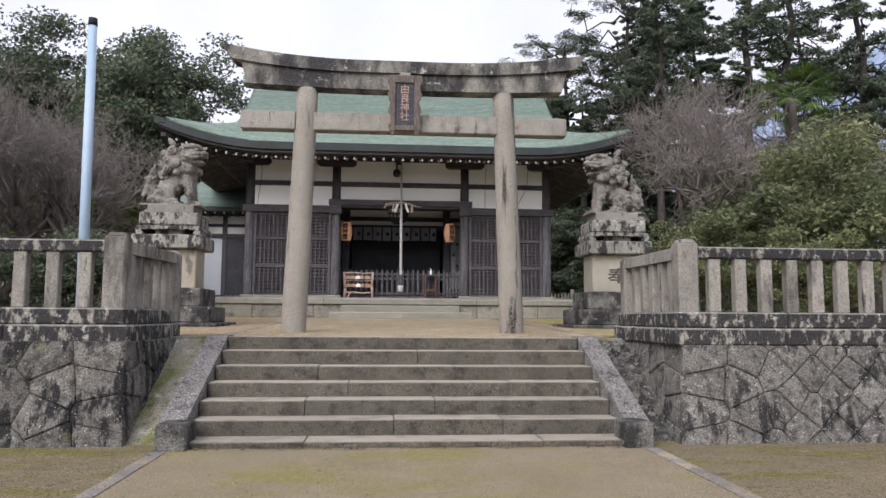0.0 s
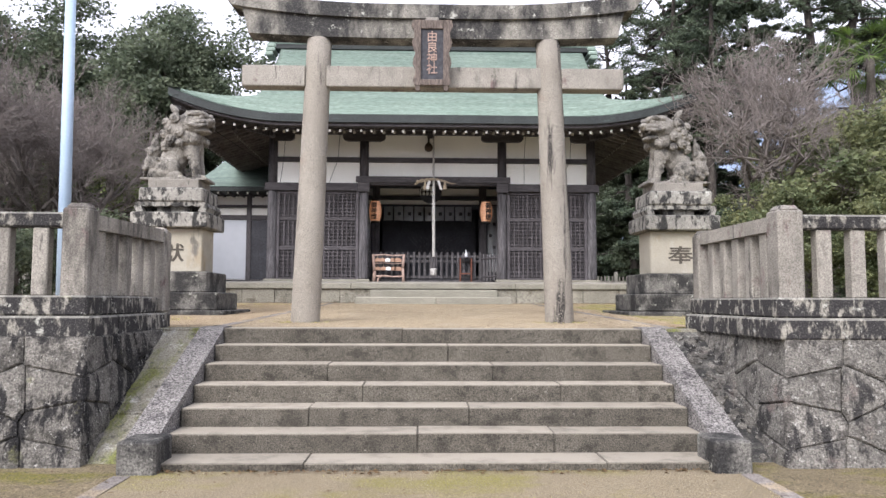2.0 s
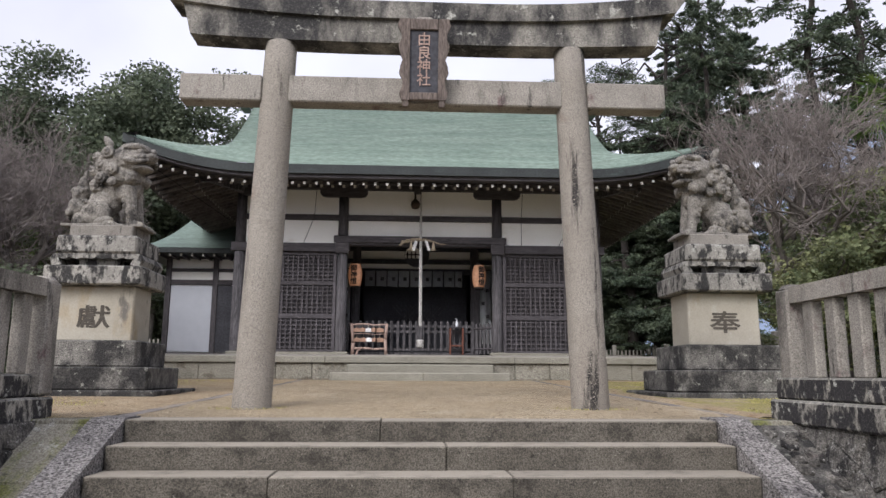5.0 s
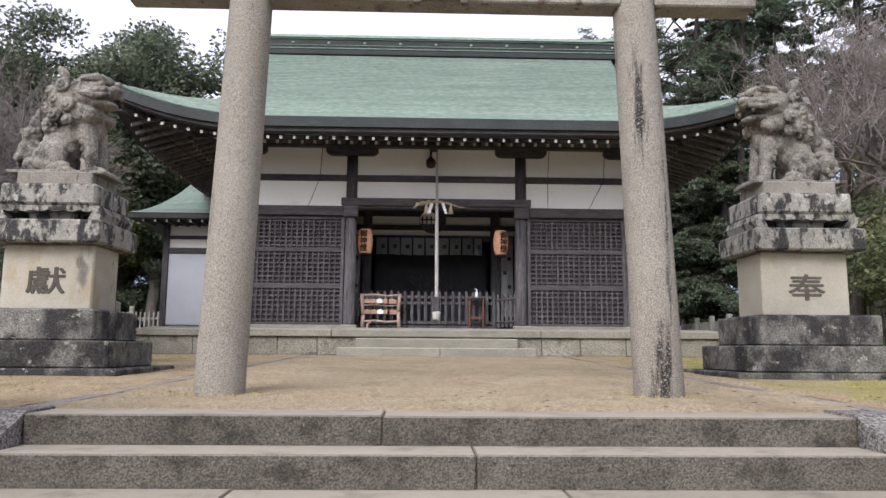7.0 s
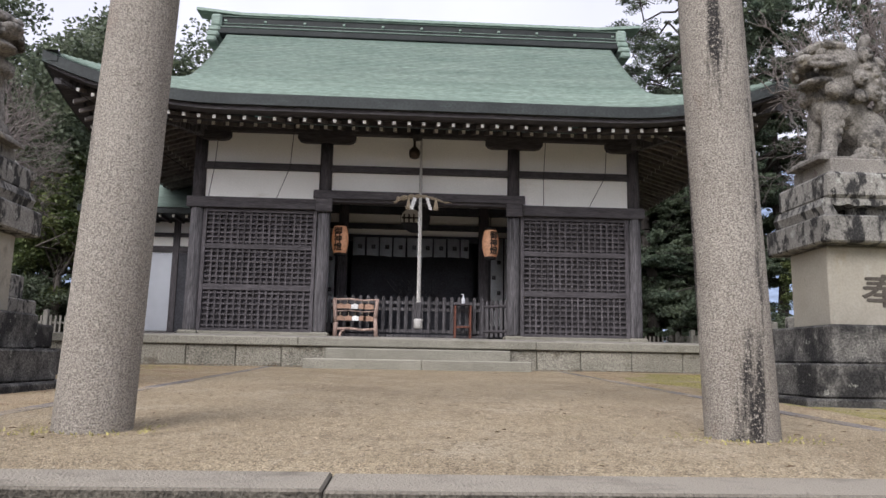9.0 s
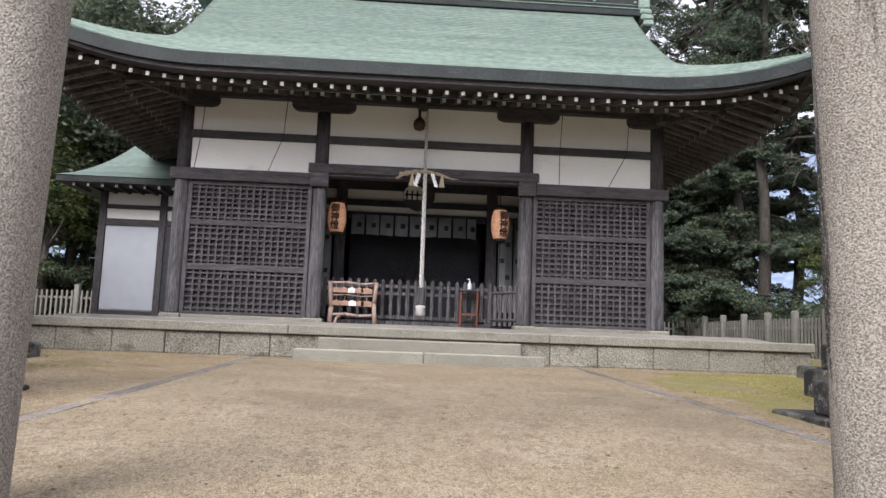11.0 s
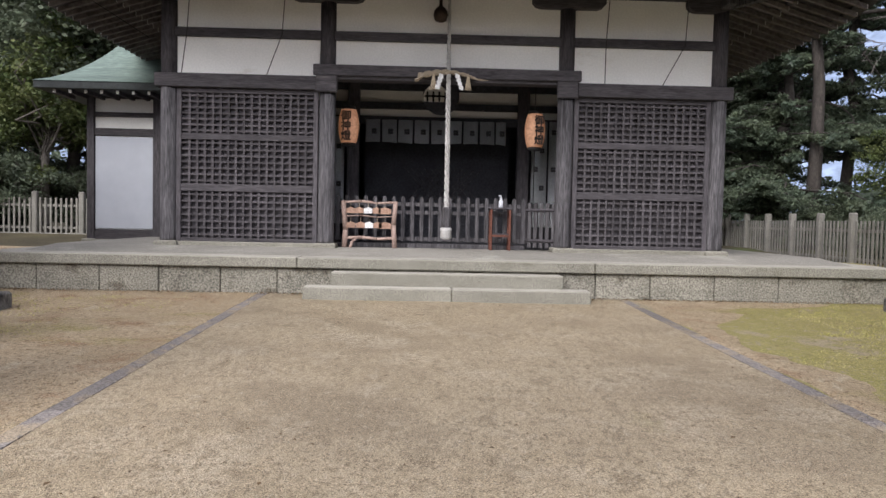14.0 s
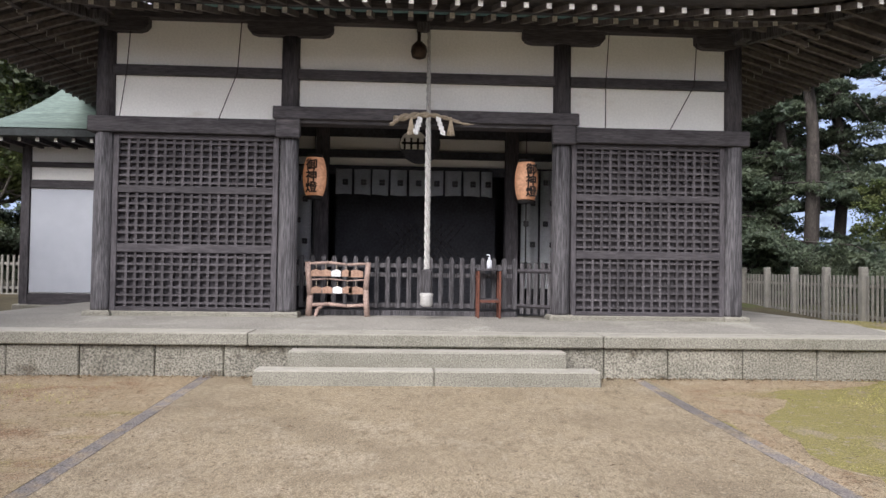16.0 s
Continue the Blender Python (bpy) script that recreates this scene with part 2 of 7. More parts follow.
M_LATTICE = mat("lattice_timber", (0.056, 0.051, 0.055), (0.105, 0.096, 0.104), 3.0, 0.8, 0.3, 40, None, [((0.06, 0.0546, 0.0572), 3, 0.58, 0.75, (1, 1, 1))], stretch=(2, 2, 1), vary=0.25)
M_PLASTER = mat("white_plaster", (0.83, 0.82, 0.79), (0.9, 0.89, 0.86), 0.7, 0.9, 0.1, 30, None, [((0.58, 0.53, 0.45), 0.8, 0.62, 0.85, (1, 1, 2.5))], vary=0.02, grit=0.08)
M_WHITEBOARD = mat("white_painted_board", (0.42, 0.445, 0.5), (0.47, 0.5, 0.55), 1.2, 0.6, 0.0, 3, None, [], vary=0, grit=0.03)
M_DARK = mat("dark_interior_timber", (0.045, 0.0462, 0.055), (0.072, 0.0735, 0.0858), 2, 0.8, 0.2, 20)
M_COPPER = mat("green_copper_roofing", (0.225, 0.305, 0.262), (0.3, 0.378, 0.33), 0.8, 0.7, 0.25, 12, None, [((0.19, 0.27, 0.23), 1.1, 0.56, 0.74, (0.25, 2, 5)), ((0.38, 0.46, 0.41), 2.2, 0.6, 0.72, (0.3, 3, 8))], stretch=(0.5, 3, 3), vary=0.08)
# Greyer copper, also darkened to stand for tree shade on the annex roof.
M_COPPERDULLSHADE = mat("dulled_copper_roofing", (0.13, 0.18, 0.155), (0.2, 0.26, 0.225), 0.9, 0.75, 0.25, 12, None, [((0.1, 0.13, 0.115), 1.0, 0.52, 0.7, (0.5, 2, 3)), ((0.34, 0.43, 0.37), 2.4, 0.6, 0.72, (0.3, 3, 8))], stretch=(0.5, 3, 3), vary=0.06)
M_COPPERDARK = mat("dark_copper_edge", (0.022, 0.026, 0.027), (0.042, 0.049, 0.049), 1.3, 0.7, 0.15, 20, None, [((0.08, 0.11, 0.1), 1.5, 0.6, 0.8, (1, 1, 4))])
M_WHITETIP = mat("white_painted_tip", (0.62, 0.6, 0.56), (0.78, 0.76, 0.72), 8, 0.8, 0.1, 40)
M_SAND = mat("packed_sand", (0.554, 0.442, 0.287), (0.668, 0.55, 0.374), 0.7, 0.97, 1.0, 95, (0.674, 0.571, 0.414), [((0.434, 0.346, 0.231), 0.6, 0.5, 0.64, (1, 1, 1)), ((0.686, 0.577, 0.414), 1.3, 0.53, 0.66, (1, 0.8, 1)), ((0.373, 0.295, 0.19), 6, 0.53, 0.66, (1, 0.6, 1)), ((0.674, 0.571, 0.414), 11, 0.58, 0.68, (1, 0.5, 1)), ((0.397, 0.349, 0.166), 0.9, 0.66, 0.8, (1, 0.7, 1)), ((0.397, 0.318, 0.211), 24, 0.52, 0.6, (1, 0.6, 1)), ((0.698, 0.595, 0.444), 36, 0.6, 0.66, (1, 0.7, 1)), ((0.301, 0.238, 0.153), 55, 0.56, 0.62, (1, 0.7, 1)), ((0.18, 0.144, 0.101), 16, 0.665, 0.7, (1, 0.7, 1))], vary=0, bump_dist=0.03, grit=0.6)
M_MOSSY = mat("mossy_sand", (0.31, 0.25, 0.16), (0.4, 0.33, 0.22), 1.1, 0.97, 0.9, 90, (0.44, 0.39, 0.3), [((0.29, 0.24, 0.16), 5, 0.54, 0.7, (1, 1, 1)), ((0.31, 0.275, 0.08), 0.6, 0.48, 0.62, (1, 1.6, 1)), ((0.22, 0.18, 0.11), 45, 0.53, 0.64, (1, 0.7, 1)), ((0.32, 0.26, 0.17), 1.6, 0.55, 0.7, (1, 2, 1)), ((0.14, 0.11, 0.08), 7, 0.69, 0.72, (1, 1, 1))], vary=0, bump_dist=0.015, grit=0.65)
M_GRASS = mat("winter_lawn", (0.34, 0.31, 0.09), (0.43, 0.37, 0.15), 2.2, 0.97, 1.0, 60, (0.44, 0.38, 0.22), [((0.46, 0.38, 0.26), 1.1, 0.52, 0.62, (1, 0.7, 1)), ((0.22, 0.21, 0.065), 7, 0.6, 0.7, (1, 1, 1)), ((0.46, 0.39, 0.27), 9, 0.56, 0.66, (1, 1, 1))], vary=0, bump_dist=0.03, grit=0.55)
M_LAWNWEST = mat("sandy_winter_lawn", (0.483, 0.364, 0.223), (0.598, 0.476, 0.318), 1.8, 0.97, 1.0, 70, (0.621, 0.515, 0.35), [((0.391, 0.325, 0.127), 0.5, 0.56, 0.66, (0.7, 1.3, 1)), ((0.391, 0.246, 0.143), 1.6, 0.54, 0.66, (1, 1, 1)), ((0.621, 0.515, 0.36), 2.6, 0.58, 0.66, (1, 0.7, 1)), ((0.31, 0.224, 0.133), 22, 0.53, 0.6, (1, 0.7, 1)), ((0.655, 0.543, 0.382), 40, 0.6, 0.66, (1, 0.7, 1)), ((0.23, 0.174, 0.0954), 9, 0.6, 0.7, (1, 1, 1))], vary=0, bump_dist=0.03, grit=0.6)
M_EARTH = mat("forest_earth", (0.06, 0.05, 0.03), (0.12, 0.1, 0.055), 0.5, 0.97, 0.6, 20, None, [((0.1, 0.13, 0.04), 0.4, 0.55, 0.7, (1, 1, 1))], vary=0)
M_BARK = mat("grey_bark", (0.1, 0.088, 0.078), (0.18, 0.16, 0.142), 3, 0.95, 0.8, 25, None, [((0.2, 0.21, 0.15), 3, 0.58, 0.7, (1, 1, 1))], stretch=(2, 2, 0.5), bump_dist=0.03)
M_PINEBARK = mat("dark_pine_bark", (0.036, 0.0312, 0.0281), (0.076, 0.0663, 0.0592), 3, 0.95, 0.9, 18, None, [((0.104, 0.0897, 0.0777), 5, 0.58, 0.7, (1, 1, 0.5))], stretch=(2, 2, 0.5), bump_dist=0.03)
M_TWIG = mat("bare_twigs", (0.165, 0.143, 0.134), (0.262, 0.232, 0.218), 2, 0.9, 0)
M_STEEL = mat("pale_blue_painted_steel", (0.3, 0.4, 0.52), (0.36, 0.46, 0.58), 2, 0.5, 0.05, 30, None, [((0.22, 0.27, 0.32), 2, 0.62, 0.8, (1, 1, 0.3))], grit=0.06)
M_FENCE = mat("concrete_picket", (0.21, 0.2, 0.175), (0.3, 0.288, 0.255), 2, 0.9, 0.3, 40, None, [((0.2, 0.19, 0.15), 2, 0.58, 0.75, (1, 1, 0.4))])
M_RACK = mat("stripped_natural_branch", (0.36, 0.25, 0.21), (0.47, 0.35, 0.3), 5, 0.7, 0.2, 30)
M_EMA = mat("bare_wooden_plaque", (0.32, 0.195, 0.14), (0.45, 0.29, 0.21), 5, 0.7, 0.1, 30, vary=0.2)
M_PLAQUE = mat("weathered_brown_plaque", (0.1, 0.082, 0.073), (0.19, 0.155, 0.138), 4, 0.85, 0.6, 20, None, [], stretch=(3, 3, 0.6), grit=0.5)
M_PAPER = mat("white_paper", (0.75, 0.75, 0.76), (0.82, 0.82, 0.82), 4, 0.8, 0, 30)
M_CLOTH = mat("grey_white_curtain_cloth", (0.55, 0.57, 0.6), (0.66, 0.68, 0.71), 2, 0.9, 0.1, 60)
M_CREST = mat("printed_crest", (0.05, 0.05, 0.055), (0.07, 0.07, 0.075), 4, 0.9, 0)
M_ROPE = mat("pale_hemp_rope", (0.44, 0.43, 0.42), (0.58, 0.57, 0.55), 8, 0.9, 0.4, 60)
M_STRAW = mat("rice_straw", (0.4, 0.33, 0.24), (0.52, 0.44, 0.34), 12, 0.9, 0.4, 60)
M_BRONZE = mat("old_bronze", (0.06, 0.04, 0.03), (0.1, 0.07, 0.05), 4, 0.5, 0.1, 30, metal=0.6)
M_INK = mat("black_ink", (0.015, 0.014, 0.014), (0.025, 0.024, 0.024), 4, 0.8, 0)
M_CARVED = mat("darkened_carved_letter", (0.075, 0.066, 0.056), (0.11, 0.098, 0.082), 4, 0.9, 0)
M_REDWOOD = mat("reddish_table_timber", (0.1, 0.035, 0.022), (0.16, 0.06, 0.04), 4, 0.5, 0.1, 30)
M_BOTTLE = mat("white_bottle_plastic", (0.62, 0.64, 0.7), (0.68, 0.7, 0.75), 4, 0.35, 0)
# The haze of distance is put into this pale blue base colour.
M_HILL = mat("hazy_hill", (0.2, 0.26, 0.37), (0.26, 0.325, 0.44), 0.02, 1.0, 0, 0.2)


def lamp_paper():
    """Lit paper of a lantern: a warm skin that glows weakly."""
    m = mat("lantern_paper", (0.53, 0.31, 0.2), (0.6, 0.36, 0.245), 2, 0.7, 0.15, 20)
    b = m.node_tree.nodes["Principled BSDF"]
    b.inputs["Emission Color"].default_value = (1.0, 0.42, 0.2, 1)
    b.inputs["Emission Strength"].default_value = 0.06
    return m


M_LANTERN = lamp_paper()
L_DARK = leaf_mat("dark_evergreen_leaf", (0.088, 0.114, 0.076), (0.14, 0.165, 0.105), 0.38)
L_CEDAR = leaf_mat("cedar_needle", (0.068, 0.096, 0.066), (0.115, 0.142, 0.088), 0.35)
L_BUSH = leaf_mat("yellowish_bush_leaf", (0.105, 0.135, 0.07), (0.205, 0.215, 0.105), 0.4)
L_OLIVE = leaf_mat("olive_leaf", (0.06, 0.09, 0.03), (0.14, 0.16, 0.06), 0.3)
L_PALM = leaf_mat("palm_leaf", (0.06, 0.12, 0.025), (0.12, 0.17, 0.04), 0.3)


# ---- mesh helpers ----
def box(bm, x0, x1, y0, y1, z0, z1, bev=0.0, m=None):
    vs = bmesh.ops.create_cube(bm, size=1)["verts"]
    for v in vs:
        v.co = Vector((x0 + (v.co.x + 0.5) * (x1 - x0), y0 + (v.co.y + 0.5) * (y1 - y0), z0 + (v.co.z + 0.5) * (z1 - z0)))
    if bev:
        es = list({e for v in vs for e in v.link_edges})
        r = bmesh.ops.bevel(bm, geom=es, offset=bev, segments=1, affect="EDGES")
        vs = list({v for f in r["faces"] for v in f.verts})
    if m is not None:
        bmesh.ops.transform(bm, matrix=m, verts=vs)
    return vs


def cyl(bm, p0, p1, r0, r1=None, seg=12, caps=True):
    r1 = r0 if r1 is None else r1
    p0, p1 = Vector(p0), Vector(p1)
    q = (p1 - p0).to_track_quat("Z", "Y").to_matrix()
    rings = []
    for p, r in ((p0, r0), (p1, r1)):
        rings.append([bm.verts.new(p + q @ Vector((r * math.cos(a), r * math.sin(a), 0))) for a in (2 * math.pi * i / seg for i in range(seg))])
    for i in range(seg):
        j = (i + 1) % seg
        bm.faces.new((rings[0][i], rings[0][j], rings[1][j], rings[1][i])).smooth = seg > 6
    if caps:
        bm.faces.new(rings[0][::-1])
        bm.faces.new(rings[1])


def lathe(bm, centre, profile, seg=24, a0=0.0):
    """A turned solid: profile of (radius, height)."""
    cx, cy, cz = centre
    rings = [[bm.verts.new((cx + r * math.cos(a0 + 2 * math.pi * i / seg), cy + r * math.sin(a0 + 2 * math.pi * i / seg), cz + z)) for i in range(seg)] for r, z in profile]
    for a, b in zip(rings, rings[1:]):
        for i in range(seg):
            j = (i + 1) % seg
            bm.faces.new((a[i], a[j], b[j], b[i])).smooth = seg > 8
    bm.faces.new(rings[0][::-1])
    bm.faces.new(rings[-1])


def prism(bm, pts, lift):
    """A solid from an outline of 3D points and the way to push it."""
    a = [bm.verts.new(p) for p in pts]
    b = [bm.verts.new(Vector(p) + Vector(lift)) for p in pts]
    n = len(a)
    bm.faces.new(a[::-1])
    bm.faces.new(b)
    for i in range(n):
        bm.faces.new((a[i], a[(i + 1) % n], b[(i + 1) % n], b[i]))
    bmesh.ops.recalc_face_normals(bm, faces=list({f for v in a + b for f in v.link_faces}))


def tube(bm, pts, radii, seg=6):
    for (p, q), (r, s) in zip(zip(pts, pts[1:]), zip(radii, radii[1:])):
        cyl(bm, p, q, r, s, seg)


def mesh_of(name, bm, material):
    me = bpy.data.meshes.new(name)
    bm.to_mesh(me)
    bm.free()
    me.materials.append(material)
    return me


def thing(name, loc, label, category, group="", kind=""):
    ob = new(name)
    ob.location = loc
    ob.empty_display_size = 0.1
    return tagged(ob, label, category, group, kind)


def part(name, bm, material, parent=None, label=""):
    """One mesh, built in world places, under a thing or a part."""
    me = bm if isinstance(bm, bpy.types.Mesh) else mesh_of(name, bm, material)
    ob = new(name, me)
    if parent is not None:
        ob.parent = parent
        top, off = parent, Vector()
        while top is not None:
            off += top.location if top.data is None or top.parent is None else Vector()
            top = top.parent
        ob.matrix_parent_inverse = Matrix.Translation(-off) if parent.data is None else Matrix()
    return tagged(ob, label)


def piece(name, me, parent, m):
    """A repeat of a mesh at its own pose under a parent."""
    ob = part(name, me, None, parent)
    ob.matrix_basis = m
    return ob


def structure(name, bm, material, label, category="structure"):
    return tagged(part(name, bm, material), label, category, "", "structure")


def B(*boxes, bev=0.0):
    bm = bmesh.new()
    for b in boxes:
        box(bm, *b, bev=bev)
    return bm


def writing(name, text, size, m, material, parent, depth=0.004, bold=0.0):
    cu = bpy.data.curves.new(name, "FONT")
    cu.body, cu.size, cu.extrude, cu.align_x, cu.align_y = text, size, depth, "CENTER", "CENTER"
    cu.space_line = 0.95
    tmp = bpy.data.objects.new(name, cu)
    scene.collection.objects.link(tmp)
    me = bpy.data.meshes.new_from_object(tmp.evaluated_get(bpy.context.evaluated_depsgraph_get()))
    bpy.data.objects.remove(tmp)
    me.materials.clear()
    me.materials.append(material)
    if bold:
        bm = bmesh.new()
        for k, (dx, dy) in enumerate(((-bold, 0), (bold, 0), (0, bold), (0, -bold))):
            me.transform(Matrix.Translation((dx, dy, 0.0008 * k)))
            bm.from_mesh(me)
            me.transform(Matrix.Translation((-dx, -dy, -0.0008 * k)))
        bm.to_mesh(me)
        bm.free()
    me.transform(m)
    return part(name, me, None, parent)


def gz(y):
    """The height of the upper court, which rises gently towards the hall."""
    return 1.18 + 0.0225 * (y - 10.95)


# ---- ground ----
CX = 0.32      # the middle of the stairs and the torii
HX = 0.49      # the middle of the hall
bm = bmesh.new()
ys = [-900, -60, -20, 0, 4, 8.2, 9.4, 11.08, 11.1, 12, 14, 17, 20, 23.3, 26, 32, 40, 60, 120, 900]
xs = [-900, -120, -40, -20, -9, -3.3, -2.45, 3.05, 3.5, 9, 20, 40, 120, 900]


def height(x, y):
    if y < 9.5:
        return -0.06
    if y > 32:
        return gz(26) - 0.06 + min(1, (y - 26) / 14) * 0.4
    return gz(min(y, 26)) - 0.06 if y > 11.09 else -0.06


gv = [[bm.verts.new((x, y, height(x, y))) for x in xs] for y in ys]
for j in range(len(ys) - 1):
    for i in range(len(xs) - 1):
        bm.faces.new((gv[j][i], gv[j][i + 1], gv[j + 1][i + 1], gv[j + 1][i]))
structure("ground", bm, M_EARTH, "dark bare earth under the trees", "ground")


def sheet(name, x0, x1, y0, y1, z, material, label, nx=24, ny=24, wav=0.008):
    bm = bmesh.new()
    g = [[bm.verts.new((x0 + (x1 - x0) * i / nx, y0 + (y1 - y0) * j / ny,
                        z(y0 + (y1 - y0) * j / ny) + wav * noise.noise(((x0 + (x1 - x0) * i / nx) * 1.1, (y0 + (y1 - y0) * j / ny) * 1.1, 0)))) for i in range(nx + 1)] for j in range(ny + 1)]
    for j in range(ny):
        for i in range(nx):
            bm.faces.new((g[j][i], g[j][i + 1], g[j + 1][i + 1], g[j + 1][i])).smooth = True
    return structure(name, bm, material, label, "ground")


sheet("lower_court", -14, 16, -8, 9.3, lambda y: 0.0, M_MOSSY, "beige packed sand with patches of moss below the stairs", 60, 40)
M_LOWLAWN = mat("straw_and_moss_ground", (0.25, 0.2, 0.12), (0.35, 0.285, 0.18), 1.4, 0.97, 1.0, 70, (0.4, 0.34, 0.22), [((0.24, 0.22, 0.05), 0.75, 0.5, 0.6, (1, 1.8, 1)), ((0.17, 0.13, 0.08), 3.2, 0.56, 0.68, (1, 2.4, 1)), ((0.42, 0.35, 0.23), 2.2, 0.6, 0.68, (1, 3, 1)), ((0.14, 0.11, 0.07), 30, 0.54, 0.64, (1, 1, 1))], vary=0, bump_dist=0.03, grit=0.7)
sheet("lower_verge_west", -14, -2.54, -8, 9.25, lambda y: 0.006, M_LOWLAWN, "straw-brown ground with moss before the terrace wall", 50, 40)
sheet("lower_verge_east", 3.18, 16, -8, 9.25, lambda y: 0.006, M_LOWLAWN, "straw-brown ground with moss before the terrace wall", 50, 40)
sheet("upper_court", -2.42, 3.32, 11.22, 23.4, lambda y: gz(y) + 0.014 - 0.045 * max(0, 1 - (y - 11.22) / 0.35), M_SAND, "beige packed sand court between the torii and the hall", 40, 70)
sheet("lawn_west_front", -13.5, -3.35, 9.0, 11.2, lambda y: gz(max(y, 10.0)) + 0.012, M_LAWNWEST, "worn winter lawn behind the terrace wall", 40, 10, 0.02)
sheet("lawn_east_front", 3.95, 13.5, 9.0, 11.2, lambda y: gz(max(y, 10.0)) + 0.012, M_GRASS, "worn winter lawn behind the terrace wall", 40, 10, 0.02)
sheet("lawn_west", -13.5, -2.58, 11.2, 33, lambda y: gz(max(y, 10.0)) + 0.012, M_LAWNWEST, "worn winter lawn with bare sandy patches", 40, 70, 0.02)
sheet("lawn_east", 3.48, 13.5, 11.2, 33, lambda y: gz(max(y, 10.0)) + 0.012, M_GRASS, "yellow-green winter lawn with thin patches", 40, 70, 0.02)


def verge(y):
    """How far the bare sand reaches from the kerb into the east lawn."""
    return 3.95 + 0.4 * noise.noise((y * 0.7, 2.0, 0)) + 0.18 * noise.noise((y * 3.1, 5.0, 0)) + 3.4 * max(0.0, (y - 20.6) / 2.6) ** 1.6


bm = bmesh.new()
rows = []
for j in range(81):
    y = 11.3 + 11.85 * j / 80
    rows.append([bm.verts.new((3.482 + (verge(y) - 3.482) * i / 14, y, gz(y) + 0.012 + 0.02 * min(1.0, i / 2) - 0.03 * (i / 14) ** 3 + 0.006 * noise.noise((i * 0.6, y * 2, 4)))) for i in range(15)])
for a, b in zip(rows, rows[1:]):
    for i in range(14):
        bm.faces.new((a[i], a[i + 1], b[i + 1], b[i])).smooth = True
structure("sand_verge", bm, M_LAWNWEST, "bare sandy verge between kerb and winter lawn", "ground")


def kerb(name, x, y0, y1, z, label, material=M_KERB):
    k = tagged(new(name), label, "kerb", "edging strips", "structure")
    y, i = y0, 0
    while y < y1 - 0.05:
        e = min(y1, y + 0.9 + 0.5 * ((i * 37) % 10) / 10)
        bm = bmesh.new()
        t0, t1, w = z(y) + 0.016, z(e) + 0.016, 0.075
        prism(bm, [(x - w, y + 0.003, t0 - 0.15), (x - w, y + 0.003, t0), (x - w, e - 0.003, t1), (x - w, e - 0.003, t1 - 0.15)], (2 * w, 0, 0))
        part("kerb_stone", bm, material, k)
        y, i = e, i + 1


kerb("kerb_west", -2.5, 11.1, 23.35, gz, "narrow pebble-faced edging strip of the sand court")
kerb("kerb_east", 3.4, 11.1, 23.35, gz, "narrow pebble-faced edging strip of the sand court")
kerb("kerb_lower_west", -2.46, 3.0, 8.35, lambda y: -0.008, "worn sandy edging strip sunk in the ground", M_KERB)
kerb("kerb_lower_east", 3.1, 3.0, 8.35, lambda y: -0.005, "pebble-faced edging strip running to the stairs", M_KERB)

# ---- stairs ----
SX0, SX1, SY, FIRST, RISE, TREAD = -2.3, 2.93, 8.596, 0.07, 0.1883, 0.39
stairs = thing("stairs", (CX, SY, 0), "seven wide worn granite steps, the lowest half buried", "stairs", kind="structure")
joints = [(-0.91, 1.87), (0.12, 1.46), (-1.0, 0.65), (-0.48, 1.68), (-0.91, 0.97), (0.47,), (-0.09,)]
for i in range(7):
    cuts = [SX0, *joints[i], SX1]
    for a, b in zip(cuts, cuts[1:]):
        bm = bmesh.new()
        d = 0.012 * math.sin(i * 5.1 + a * 3)
        box(bm, a + 0.0015, b - 0.0015, SY + i * TREAD + d - (0.05 if i == 0 else 0.0), SY + (i + 1) * TREAD + (0.12 if i < 6 else 0.0), FIRST + (i - 2) * RISE if i > 1 else -0.12, FIRST + i * RISE + 0.004 * math.sin(a * 7 + i), 0.01)
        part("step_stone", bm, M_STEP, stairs)


